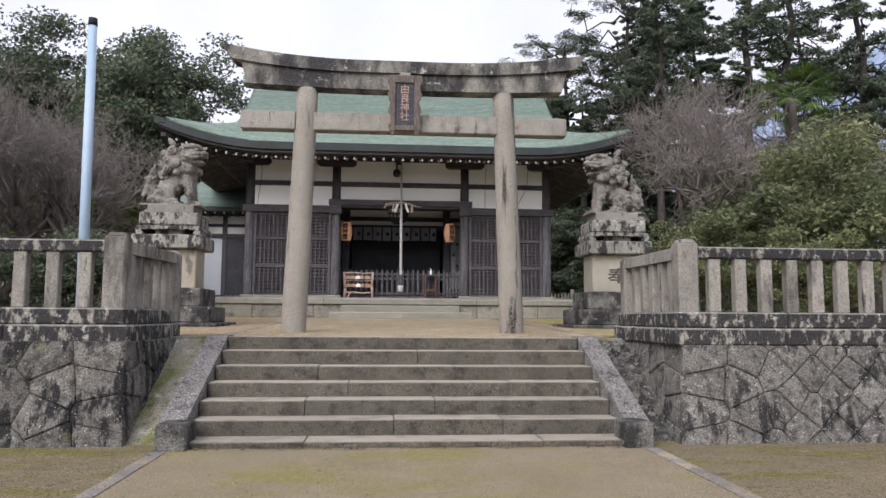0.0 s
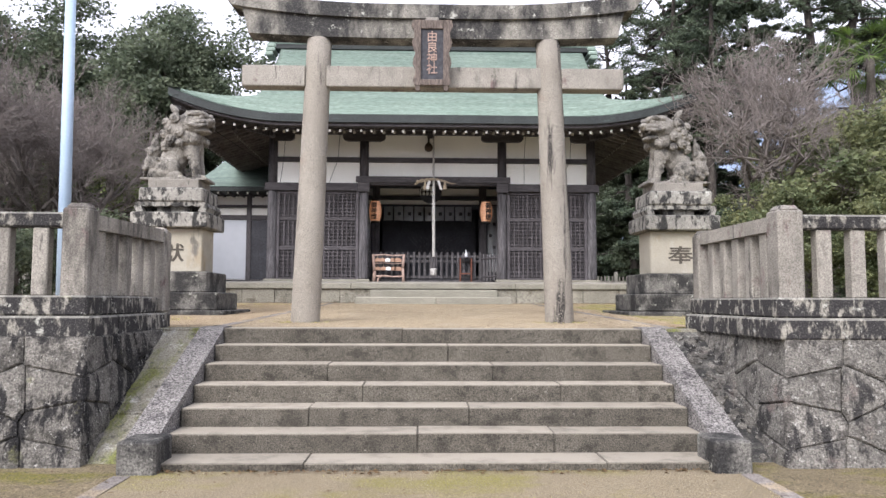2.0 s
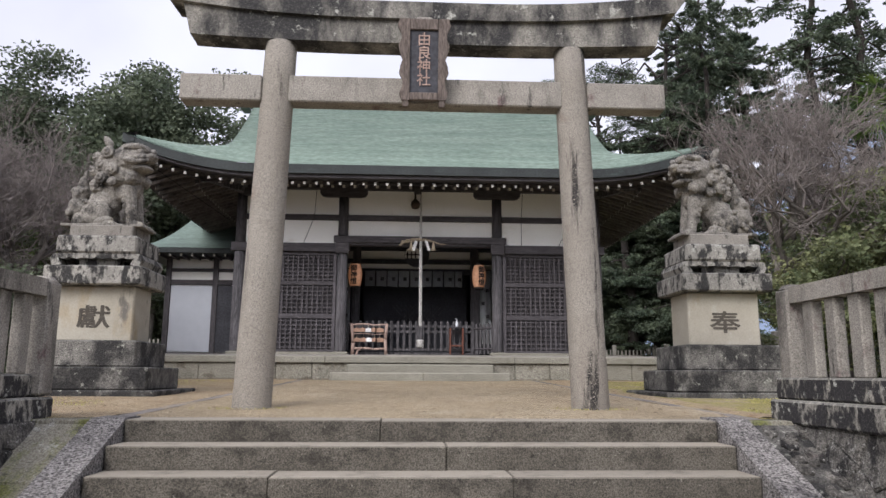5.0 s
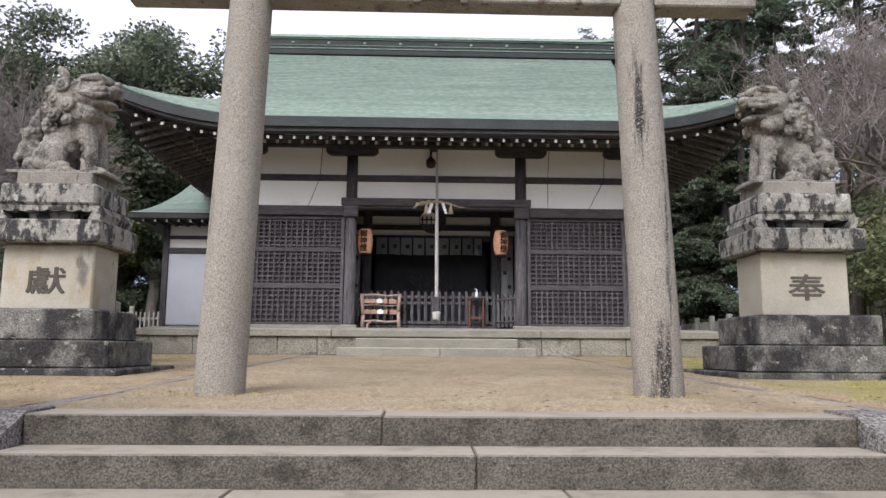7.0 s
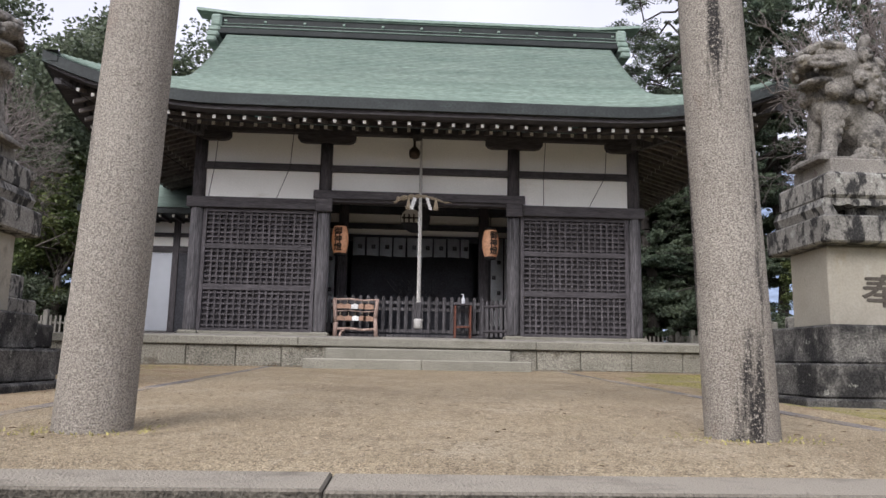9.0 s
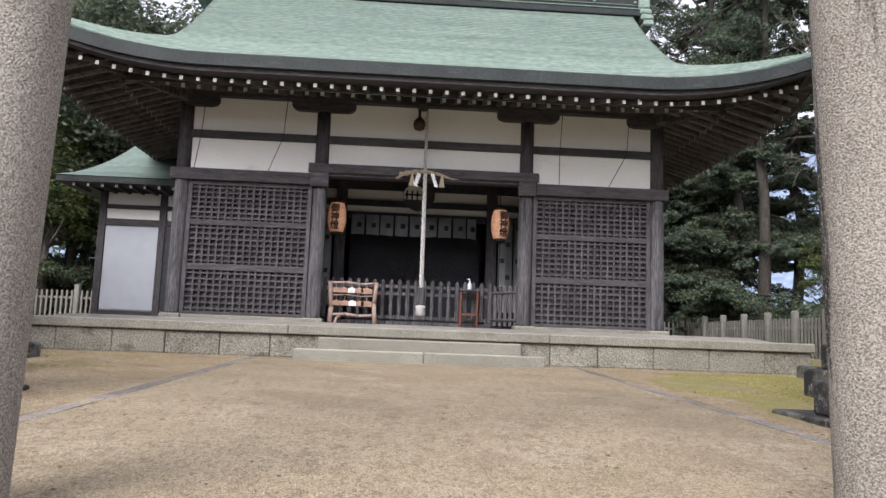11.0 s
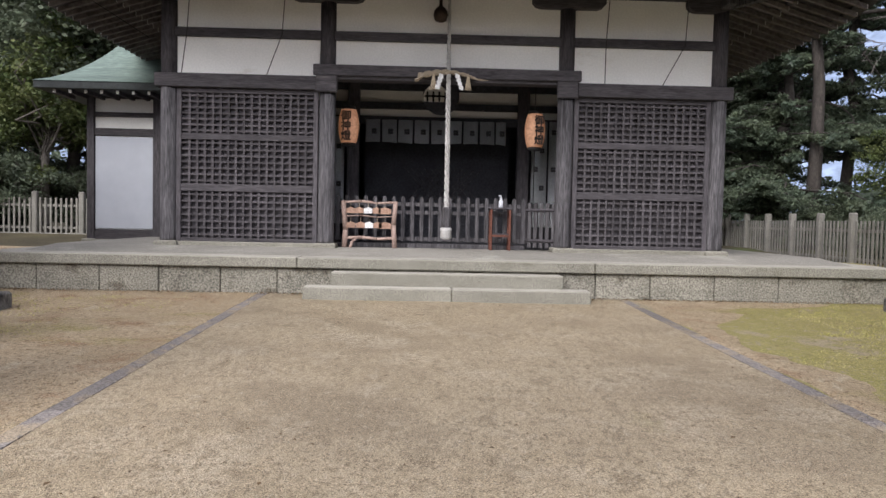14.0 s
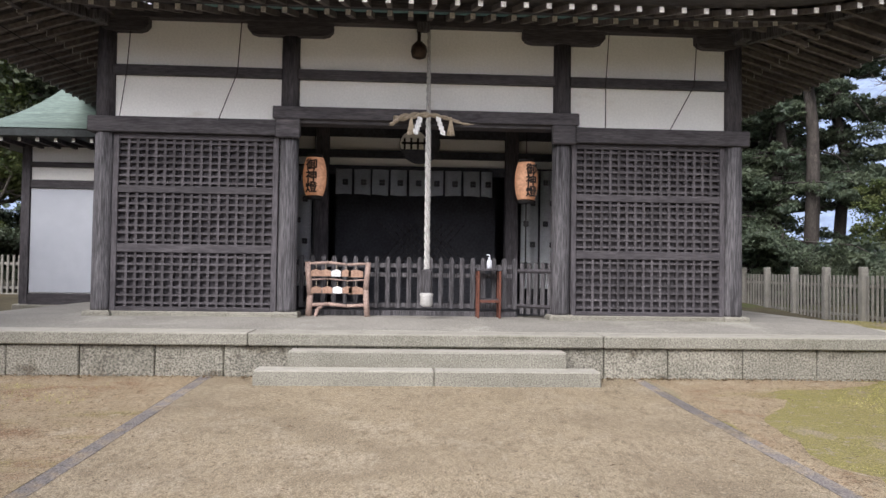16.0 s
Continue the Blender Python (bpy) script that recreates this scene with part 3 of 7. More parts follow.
def cheek(name, xa, xb, xc, label, rubble=False):
    """The pebbled sloping side of the stairs, its foot block, and the mossy slabs between it and the wall."""
    t = thing(name, ((xa + xb) / 2, SY, 0), label, "stair side", "stair sides", "structure")
    lo, hi = min(xa, xb), max(xa, xb)
    y1, z1 = SY + 6 * TREAD + 0.05, FIRST + 6 * RISE + 0.015
    bm = bmesh.new()
    prism(bm, [(lo, SY + 0.14, -0.2), (lo, SY + 0.14, 0.24), (lo, y1, z1), (lo, y1 + 0.35, z1), (lo, y1 + 0.35, -0.2)], (hi - lo, 0, 0))
    part("sloping_strip", bm, M_PEBBLE, t, "grey pebble-faced sloping strip")
    toward = 0.1 if xb < xa else -0.1
    part("foot_block", B((lo - 0.03 + toward, hi + 0.02 + toward, SY - 0.2, SY + 0.24, -0.15, 0.29), bev=0.02), M_TIER, t, "dark square foot block")
    lo2, hi2 = min(xb, xc), max(xb, xc)
    n = 3
    for k in range(n):
        f0, f1 = k / n, (k + 1) / n
        ya, yb, za, zb = SY + 0.2 + f0 * 2.15, SY + 0.2 + f1 * 2.15 - 0.03, -0.02 + f0 * 1.2, -0.02 + f1 * 1.2 - 0.016
        bm = bmesh.new()
        prism(bm, [(lo2 + 0.006, ya, za - 0.3), (lo2 + 0.006, ya, za), (lo2 + 0.006, yb, zb), (lo2 + 0.006, yb, zb - 0.3)], (hi2 - lo2 - 0.012, 0, 0))
        part("slab", bm, M_TIER if rubble else M_SLAB, t, "dark earthy bed" if rubble else "moss-streaked sloping slab")
    part("landing_slab", B((lo2 + 0.006, hi2 + 0.05, SY + 2.345, 11.3, 0.9, 1.2), bev=0.01), M_SLAB, t, "flat mossy slab at the head of the slope")
    rng = random.Random(2)
    for k in range(44 if rubble else 0):
        f = (k + rng.random()) / 44
        x, y, z = lo2 + 0.1 + (hi2 - lo2 - 0.16) * rng.random() ** 1.4, SY + 0.25 + f * 2.05, f * 1.15 - 0.005
        r = rng.uniform(0.03, 0.1)
        bm = bmesh.new()
        ring = [(r * rng.uniform(0.7, 1.15) * math.cos(a), r * rng.uniform(0.8, 1.5) * math.sin(a)) for a in (j * 1.0472 for j in range(6))]
        low = [bm.verts.new((px, py, -0.03)) for px, py in ring]
        top = [bm.verts.new((px * 0.85, py * 0.85, 0.022 + rng.uniform(0, 0.015))) for px, py in ring]
        bm.faces.new(top)
        for j in range(6):
            bm.faces.new((low[j], low[(j + 1) % 6], top[(j + 1) % 6], top[j]))
        bm.transform(pose(x, y, z, 29, 0, 0))
        part("rubble_stone", bm, M_WALLBLACK if k % 3 else M_WALLSTONE, t)


cheek("stair_side_west", SX0 - 0.01, SX0 - 0.31, -3.2, "sloping stair side of pebbled concrete with mossy slabs")
cheek("stair_side_east", SX1 + 0.01, SX1 + 0.31, 3.8, "sloping stair side of pebbled concrete beside loose rubble", True)


# ---- terrace walls of fitted stones ----
def cells(seeds, u0, u1, v0, v1):
    """Fitted polygons: the part of the wall that lies nearest to each seed."""
    polys = []
    for i, (su, sv) in enumerate(seeds):
        poly = [(u0, v0), (u1, v0), (u1, v1), (u0, v1)]
        for j, (tu, tv) in enumerate(seeds):
            if i == j or abs(tu - su) + abs(tv - sv) > 2.6:
                continue
            du, dv = tu - su, tv - sv
            lim = (tu * tu + tv * tv - su * su - sv * sv) / 2
            cut = []
            for (a, b), (c, d) in zip(poly, poly[1:] + poly[:1]):
                p, q = a * du + b * dv - lim, c * du + d * dv - lim
                if p <= 0:
                    cut.append((a, b))
                if p * q < 0:
                    f = p / (p - q)
                    cut.append((a + (c - a) * f, b + (d - b) * f))
            poly = cut
            if len(poly) < 3:
                break
        if len(poly) >= 3:
            polys.append(poly)
    return polys


def seeds_for(kind, length, v0, v1, rng):
    """Seeds counted from the corner: quoins in courses, then diamond-laid or slanting large stones."""
    out = []
    for k in range(4):
        v = v0 + (k + 0.5) * (v1 - v0) / 4
        out.append((0.24 if k % 2 else 0.3, v))
        out.append((0.86 if k % 2 else 0.72, v - 0.03))
    if kind == "diamond":
        for j in range(-1, 7):
            u = 1.2 + (0.23 if j % 2 else 0.0)
            while u < length + 0.2:
                out.append((u + rng.uniform(-0.06, 0.06), v0 + 0.02 + j * 0.235 + rng.uniform(-0.05, 0.05)))
                u += 0.47
    else:
        for j in range(-1, 8):
            u = 1.25 + (0.3 if j % 2 else 0.0)
            while u < length + 0.3:
                out.append((u + rng.uniform(-0.12, 0.12), v0 + 0.1 + j * 0.31 - 0.22 * (u - 1.2) % 0.31 + rng.uniform(-0.06, 0.06)))
                u += 0.55
    return out


def stone_wall(name, start, end, inward, z0, z1, batter, label, kind, seed, skew0=0.0, skew1=0.0, material=M_WALLSTONE):
    """A battered wall of fitted stones from start to end (top edge); inward points into the bank."""
    rng = random.Random(seed)
    s, e, n = Vector((*start, 0)), Vector((*end, 0)), Vector((*inward, 0)).normalized()
    along = (e - s)
    length = along.length
    along.normalize()

    def at(u, v, out=0.0):
        low = (z1 - v) / (z1 - z0)
        u = u - skew0 * low * (1 - u / length) + skew1 * low * (u / length)
        return s + along * u - n * (batter * (z1 - v) / (z1 - z0) + out) + Vector((0, 0, v))

    bm = bmesh.new()
    a, b = at(0, z0), at(length, z0)
    c, d = at(length, z1), at(0, z1)
    prism(bm, [a, b, c, d], n * 0.5)
    w = structure(name, bm, M_MORTAR, label, "wall")
    back = skew1 > 0
    seeds = seeds_for(kind, length, z0, z1, rng)
    if back:
        seeds = [(length - u, v) for u, v in seeds]
    for poly in cells(seeds, 0.0 if back else -0.035, length + 0.035 if back else length, z0, z1):
        cx, cy = sum(p[0] for p in poly) / len(poly), sum(p[1] for p in poly) / len(poly)
        proud = rng.uniform(0.03, 0.05)
        bm = bmesh.new()
        rings = []
        for inset, out in ((0.003, -0.02), (0.005, proud * 0.55), (0.03, proud)):
            ring = []
            for x, y in poly:
                dd = max(0.05, math.hypot(x - cx, y - cy))
                f = max(0.3, 1 - inset * 1.3 / dd)
                ring.append(bm.verts.new(at(cx + (x - cx) * f, cy + (y - cy) * f, out)))
            rings.append(ring)
        mid = bm.verts.new(at(cx, cy, proud + rng.uniform(0.0, 0.02)))
        k = len(poly)
        for r0, r1 in zip(rings, rings[1:]):
            for i in range(k):
                bm.faces.new((r0[i], r0[(i + 1) % k], r1[(i + 1) % k], r1[i]))
        for i in range(k):
            bm.faces.new((rings[-1][i], rings[-1][(i + 1) % k], mid))
        bmesh.ops.recalc_face_normals(bm, faces=bm.faces)
        part("wall_stone", bm, material, w)
    return w


WY, EY = 9.02, 8.92        # front faces of the west and east walls at the top
stone_wall("wall_west", (-3.14, WY), (-9.5, WY), (0, 1), -0.12, 1.19, 0.34, "battered grey wall of large fitted stones with black lichen", "slant", 3, skew0=0.14, material=M_WALLBLACK)
stone_wall("wall_west_return", (-3.06, 11.3), (-3.14, WY), (-1, 0), -0.12, 1.19, 0.14, "side of the terrace wall along the stairs, fitted stones", "slant", 5, skew1=0.34, material=M_WALLBLACK)
stone_wall("wall_east", (3.76, EY), (10.5, EY), (0, 1), -0.12, 1.19, 0.34, "battered grey wall of fitted stones with pale and black lichen", "diamond", 8, skew0=0.17)
stone_wall("wall_east_return", (3.7, 11.3), (3.76, EY), (1, 0), -0.12, 1.19, 0.17, "side of the terrace wall along the stairs, fitted stones", "slant", 11, skew1=0.34)


def balustrade(name, corner, far, side, spacing, label):
    """Two courses of coping, square posts with domed heads, pickets and a top rail, round a corner."""
    cx, cy = corner
    t = thing(name, (cx, cy, 1.18), label, "stone fence", "terrace balustrades")
    sx = side
    fx, fy = far

    def course(z0, z1, out, lengths, nm):
        x = cx + out * -sx
        # along the front
        for k in range(lengths):
            a = x + sx * k * 1.45
            b = a + sx * 1.445
            bm = bmesh.new()
            box(bm, min(a, b), max(a, b), cy - out, cy + 0.42, z0, z1 + 0.004 * math.sin(k * 3), 0.02)
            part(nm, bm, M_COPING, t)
        # along the stairs
        steps = 2
        for k in range(steps):
            ya = cy + 0.425 + k * (fy + 0.18 - cy - 0.425) / steps
            yb = cy + 0.425 + (k + 1) * (fy + 0.18 - cy - 0.425) / steps - 0.005
            bm = bmesh.new()
            box(bm, min(x, x + sx * 0.46), max(x, x + sx * 0.46), ya, yb, z0, z1, 0.02)
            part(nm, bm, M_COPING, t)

    course(1.17, 1.385, 0.24, 5, "coping_stone")
    course(1.388, 1.59, 0.17, 5, "plinth_stone")

    def post(x, y, w, top, nm="post"):
        bm = bmesh.new()
        box(bm, x - w / 2, x + w / 2, y - w / 2, y + w / 2, 1.4, top - 0.05, 0.02)
        box(bm, x - w / 2 + 0.012, x + w / 2 - 0.012, y - w / 2 + 0.012, y + w / 2 - 0.012, top - 0.09, top, 0.045)
        part(nm, bm, M_GRANITE, t)

    post(cx, cy, 0.265, 2.53)
    post(fx, fy, 0.22, 2.47)
    if sx < 0:
        post(cx + sx * 1.62, cy + 0.12, 0.2, 2.56)
    # top rails
    a, b = cx + sx * 0.127, cx + sx * 6.2
    part("top_rail", B((min(a, b), max(a, b), cy - 0.09, cy + 0.09, 2.28, 2.435), bev=0.02), M_COPING, t)
    bm = bmesh.new()
    prism(bm, [(cx - 0.09, cy + 0.127, 2.28), (cx + 0.09, cy + 0.127, 2.28), (cx + 0.09, cy + 0.127, 2.435), (cx - 0.09, cy + 0.127, 2.435)], (fx - cx, fy - cy - 0.127 - 0.112, 0))
    part("top_rail", bm, M_GRANITE, t)
    bm = bmesh.new()
    box(bm, -0.078, 0.078, -0.065, 0.065, 0, 0.694, 0.012)
    me = mesh_of("picket", bm, M_GRANITE)
    n = int(6.0 / spacing)
    for k in range(n):
        piece("picket", me, t, pose(cx + sx * (0.375 + k * spacing), cy, 1.588, 0, 0, random.uniform(-3, 3)))
    bm = bmesh.new()
    box(bm, -0.05, 0.05, -0.08, 0.08, 0, 0.694, 0.012)
    slim = mesh_of("picket", bm, M_GRANITE)
    for k in range(5):
        f = (k + 1) / 6.1 + 0.02
        piece("picket", slim, t, pose(cx + (fx - cx) * f, cy + (fy - cy) * f, 1.588, 0, 0, random.uniform(-3, 3)))
    return t


balustrade("stone_balustrade", (-3.34, 9.3), (-3.2, 11.15), -1, 0.385, "weathered granite balustrade with square posts on blackened coping")
balustrade("stone_balustrade", (3.87, 9.1), (3.83, 11.15), 1, 0.348, "weathered granite balustrade with square posts on blackened coping")

# ---- torii ----
TY = 12.6
torii = thing("torii", (CX, TY, gz(TY)), "weathered granite torii gate with blackened curved top beam", "torii")
for s in (-1, 1):
    bm = bmesh.new()
    n, seg = 10, 32
    rings = []
    for k in range(n + 1):
        f = k / n
        r = 0.215 - 0.03 * f
        c = Vector((CX + s * (1.89 - 0.15 * f), TY, gz(TY) - 0.1 + f * (5.49 - gz(TY) + 0.1)))
        rings.append([bm.verts.new(c + Vector((r * math.cos(2 * math.pi * i / seg), r * math.sin(2 * math.pi * i / seg), 0)) * (1 + 0.012 * noise.noise((i * 0.8, k, s * 4)))) for i in range(seg)])
    for a, b in zip(rings, rings[1:]):
        for i in range(seg):
            bm.faces.new((a[i], a[(i + 1) % seg], b[(i + 1) % seg], b[i])).smooth = True
    bm.faces.new(rings[-1])
    part("pillar", bm, M_PILLAR if s < 0 else M_PILLARBLACK, torii, "round inward-leaning granite pillar" if s < 0 else "round granite pillar with black weather streaks")
    a, b = (CX - 2.87, CX - 1.93) if s < 0 else (CX + 1.93, CX + 2.87)
    part("tie_beam", B((min(a, b), max(a, b), TY - 0.13, TY + 0.13, 4.74, 5.06), bev=0.015), M_GRANITE, torii)
part("tie_beam", B((CX - 1.62, CX + 1.62, TY - 0.13, TY + 0.13, 4.74, 5.06), bev=0.015), M_GRANITE, torii)


def curve_up(u):
    return 0.15 * max(0.0, (abs(u) - 0.2) / 0.8) ** 2.2


def curved_beam(bm, half, z0, z1, depth, slant, low_scale, top_scale, peak=0.0):
    n = 28
    rows = []
    for k in range(n + 1):
        u = -1 + 2 * k / n
        zz = curve_up(u) * 1.45
        ring = []
        for yy, z in ((-depth, z0), (depth, z0), (depth, z1), (0, z1 + peak), (-depth, z1)):
            x = CX + u * (half + slant * (z - z0) / (z1 - z0))
            ring.append(bm.verts.new((x, TY + yy, z + zz * (low_scale if z == z0 else top_scale))))
        rows.append(ring)
    for a, b in zip(rows, rows[1:]):
        for i in range(5):
            bm.faces.new((a[i], b[i], b[(i + 1) % 5], a[(i + 1) % 5]))
    bm.faces.new(rows[0])
    bm.faces.new(rows[-1][::-1])
    bmesh.ops.recalc_face_normals(bm, faces=bm.faces)


bm = bmesh.new()
curved_beam(bm, 2.78, 5.48, 5.765, 0.17, 0.1, 0.25, 0.8)
part("lower_lintel", bm, M_BEAM, torii, "curved lower lintel, stained black")
bm = bmesh.new()
curved_beam(bm, 3.02, 5.768, 5.985, 0.23, 0.2, 0.8, 1.05, 0.03)
part("top_lintel", bm, M_BEAM, torii, "curved top lintel with upswept ends, stained black")

# name plaque on the torii
plaque = thing("name_plaque", (0.285, TY - 0.26, 4.7), "weathered wooden name plaque with a scalloped frame on the torii", "sign")
PM = pose(0.285, TY - 0.25, 4.71, 8, 0, 0)
bm = bmesh.new()
box(bm, -0.18, 0.18, -0.02, 0.03, 0.1, 0.86)
bm.transform(PM)
part("board", bm, M_DARK, plaque, "dark board")
bm = bmesh.new()
for s in (-1, 1):
    pts = []
    for k in range(13):
        f = k / 12
        pts.append((s * (0.255 + 0.025 * math.sin(f * 22) + 0.03 * f), -0.05, 0.02 + 0.95 * f))
    inner = [(s * 0.165, -0.05, 0.97), (s * 0.165, -0.05, 0.02)]
    prism(bm, pts + inner, (0, 0.09, 0))
box(bm, -0.165, 0.165, -0.05, 0.04, 0.84, 0.97, 0.01)
box(bm, -0.165, 0.165, -0.05, 0.04, 0.02, 0.11, 0.01)
for s in (-1, 1):
    box(bm, s * 0.21 - 0.035, s * 0.21 + 0.035, -0.04, 0.03, -0.06, 0.04, 0.01)
bm.transform(PM)
part("frame", bm, M_PLAQUE, plaque, "greyed brown scalloped frame")
writing("lettering", "由\n良\n神\n社", 0.165, PM @ pose(0, -0.024, 0.49, 90), M_RACK, plaque, 0.006, 0.001)
part("cap_stone", B((0.285 - 0.1, 0.285 + 0.1, TY - 0.3, TY - 0.24, 5.66, 5.76), bev=0.015), M_GRANITE, plaque)

# ---- hall platform ----
PX0, PX1, PY, PT = -7.08, 8.02, 23.2, 2.07
bm = B((PX0 + 0.06, PX1 - 0.06, PY + 0.12, 34, 1.2, 1.9))
platform = structure("hall_platform", bm, M_MORTAR, "raised granite platform of the hall with paved top", "platform")
x, k = PX0, 0
for cut in (-6.15, -5.14, -4.19, -3.2, -2.28, -1.3, 2.3, 2.95, 3.86, 4.93, 6.01, 7.1, PX1):
    bm = bmesh.new()
    box(bm, x + 0.006, cut - 0.006, PY + 0.06 + 0.012 * math.sin(cut * 5), PY + 0.3, 1.25, 1.89, 0.014)
    part("face_stone", bm, M_FACE, platform)
    x = cut
x = PX0 - 0.04
for cut in (-1.95, 2.92, PX1 + 0.04):
    bm = bmesh.new()
    box(bm, x + 0.004, cut - 0.004, PY - 0.02, PY + 0.55, 1.897, PT, 0.016)
    part("edge_stone", bm, M_PLATFORM, platform)
    x = cut
for s, xe in ((0, PX0), (1, PX1)):
    for k in range(5):
        a, b = PY + 0.553 + k * 2.0, PY + 0.55 + (k + 1) * 2.0 - 0.004
        bm = bmesh.new()
        box(bm, xe - 0.04 if s == 0 else xe - 0.5, xe + 0.5 if s == 0 else xe + 0.04, a, b, 1.897, PT, 0.012)
        part("edge_stone", bm, M_PLATFORM, platform)
        bm = bmesh.new()
        box(bm, xe + 0.01 if s == 0 else xe - 0.2, xe + 0.2 if s == 0 else xe - 0.01, a, b, 1.2, 1.895, 0.01)
        part("face_stone", bm, M_FACE, platform)
M_PAVE = mat("grey_paving", (0.30, 0.285, 0.25), (0.4, 0.38, 0.34), 0.8, 0.9, 0.3, 40, None, [((0.5, 0.48, 0.42), 0.7, 0.55, 0.7, (1, 1, 1))], vary=0.06)
for a, b in ((PX0 + 0.47, -0.45), (-0.446, 1.42), (1.424, PX1 - 0.47)):
    up = 0.005 if a > -1 and b < 2 else 0.0
    bm = bmesh.new()
    prism(bm, [(a, PY + 0.555, 1.9), (a, PY + 0.555, PT + 0.002 + up), (a, 24.85, PT + 0.085 + up), (a, 33.8, PT + 0.09 + up), (a, 33.8, 1.9)], (b - a, 0, 0))
    part("paving", bm, M_PAVE, platform)

porch_steps = thing("porch_steps", (HX, 22.6, gz(22.6)), "two low granite steps before the platform", "stairs", kind="structure")
for a, b in ((-1.76, 0.55), (0.554, 2.73)):
    part("step_stone", B((a, b, 22.6, 22.96, 1.3, 1.655), bev=0.02), M_PLATFORM, porch_steps)
part("step_stone", B((-1.37, 2.35, 22.9, 23.26, 1.3, 1.865), bev=0.02), M_PLATFORM, porch_steps)

# ---- hall ----
hall = thing("worship_hall", (HX, 28.8, 2.08), "dark timber shrine hall with white plaster under green copper roof", "hall")
COLS = (-4.71, -1.76, 2.74, 5.67)
FY = 25.2      # middle of the front columns
for i, x in enumerate(COLS):
    bm = bmesh.new()
    lathe(bm, (x, FY, 2.1), [(0.23, 0), (0.23, 0.11), (0.205, 0.14)], 4, math.pi / 4)
    for v in bm.verts:
        v.co.x = x + (v.co.x - x) * 1.3
        v.co.y = FY + (v.co.y - FY) * 1.3
    part("base_stone", bm, M_PLATFORM, hall)
    bm = bmesh.new()
    lathe(bm, (x, FY, 2.24), [(0.155, 0), (0.158, 0.05), (0.152, 2.85)], 24)
    part("column", bm, M_WOODGREY, hall, "round greyed timber column")
    bm = bmesh.new()
    lathe(bm, (x, FY, 5.09), [(0.148, 0), (0.145, 1.75)], 24)
    part("upper_column", bm, M_WOOD, hall)
# rear and side columns, walls that close the hall
BY = 32.6
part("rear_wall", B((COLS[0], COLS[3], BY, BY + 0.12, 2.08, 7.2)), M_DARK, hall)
for s, x in ((-1, COLS[0]), (1, COLS[3])):
    part("side_wall", B((x - 0.05, x + 0.05, FY + 0.15, BY, 2.19, 5.2)), M_WOOD, hall)
    part("side_plaster", B((x - 0.05, x + 0.05, FY + 0.15, BY, 5.2, 6.95)), M_PLASTER, hall)
    for yy in (27.6, 30.1, 32.5):
        bm = bmesh.new()
        lathe(bm, (x, yy, 2.1), [(0.155, 0), (0.15, 4.8)], 16)
        part("column", bm, M_WOOD, hall)
    part("side_rail", B((x - 0.1, x + 0.1, FY + 0.16, BY, 6.02, 6.2)), M_WOODX, hall)
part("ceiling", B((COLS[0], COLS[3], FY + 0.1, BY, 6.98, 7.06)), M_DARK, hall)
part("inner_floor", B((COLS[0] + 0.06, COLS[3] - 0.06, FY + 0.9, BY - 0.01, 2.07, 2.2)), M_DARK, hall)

# lintels, rails and plaster bands of the front
part("lintel", B((COLS[0] - 0.22, COLS[1] - 0.146, FY - 0.19, FY + 0.16, 5.09, 5.34), bev=0.012), M_WOODX, hall)
part("lintel", B((COLS[2] + 0.146, COLS[3] + 0.22, FY - 0.19, FY + 0.16, 5.09, 5.34), bev=0.012), M_WOODX, hall)
part("middle_lintel", B((COLS[1] - 0.25, COLS[2] + 0.25, FY - 0.22, FY - 0.14, 5.36, 5.56), bev=0.012), M_WOODX, hall)
part("middle_lintel", B((COLS[1] + 0.147, COLS[2] - 0.147, FY - 0.138, FY + 0.16, 5.3, 5.555), bev=0.012), M_WOODX, hall)
for x in COLS[1:3]:
    part("lintel_block", B((x - 0.2, x + 0.2, FY - 0.24, FY - 0.145, 5.05, 5.36), bev=0.02), M_WOODX, hall)
for a, b, lo in ((COLS[0], COLS[1], 5.342), (COLS[1], COLS[2], 5.558), (COLS[2], COLS[3], 5.342)):
    part("plaster", B((a + 0.1, b - 0.1, FY + 0.0, FY + 0.1, lo, 6.95)), M_PLASTER, hall, "white plaster band")
    part("rail", B((a + 0.13, b - 0.13, FY - 0.1, FY + 0.004, 6.04, 6.2), bev=0.008), M_WOODX, hall)
for i, x in enumerate(COLS):
    a, b = x - 0.69, x + 0.69
    if i == 0:
        a = x - 0.1
    if i == 3:
        b = x + 0.1
    bm = bmesh.new()
    prism(bm, [(a, FY - 0.16, 6.95), (a, FY - 0.16, 6.83), (a + 0.06, FY - 0.16, 6.76), (a + 0.16, FY - 0.16, 6.73), (b - 0.16, FY - 0.16, 6.73), (b - 0.06, FY - 0.16, 6.76), (b, FY - 0.16, 6.83), (b, FY - 0.16, 6.95)], (0, 0.3, 0))
    part("bracket", bm, M_WOODX, hall)
part("wall_plate", B((COLS[0] - 0.9, COLS[3] + 0.9, FY - 0.17, FY + 0.17, 6.951, 7.15), bev=0.01), M_WOODX, hall)
for s, x in ((-1, COLS[0]), (1, COLS[3])):
    part("side_plate", B((x - 0.16, x + 0.16, FY - 0.9, BY + 0.5, 6.952, 7.14), bev=0.01), M_WOODX, hall)
    part("bracket_end", B((x - 0.09, x + 0.09, FY - 0.52, FY - 0.17, 6.78, 6.95), bev=0.02), M_WOODGREY, hall)
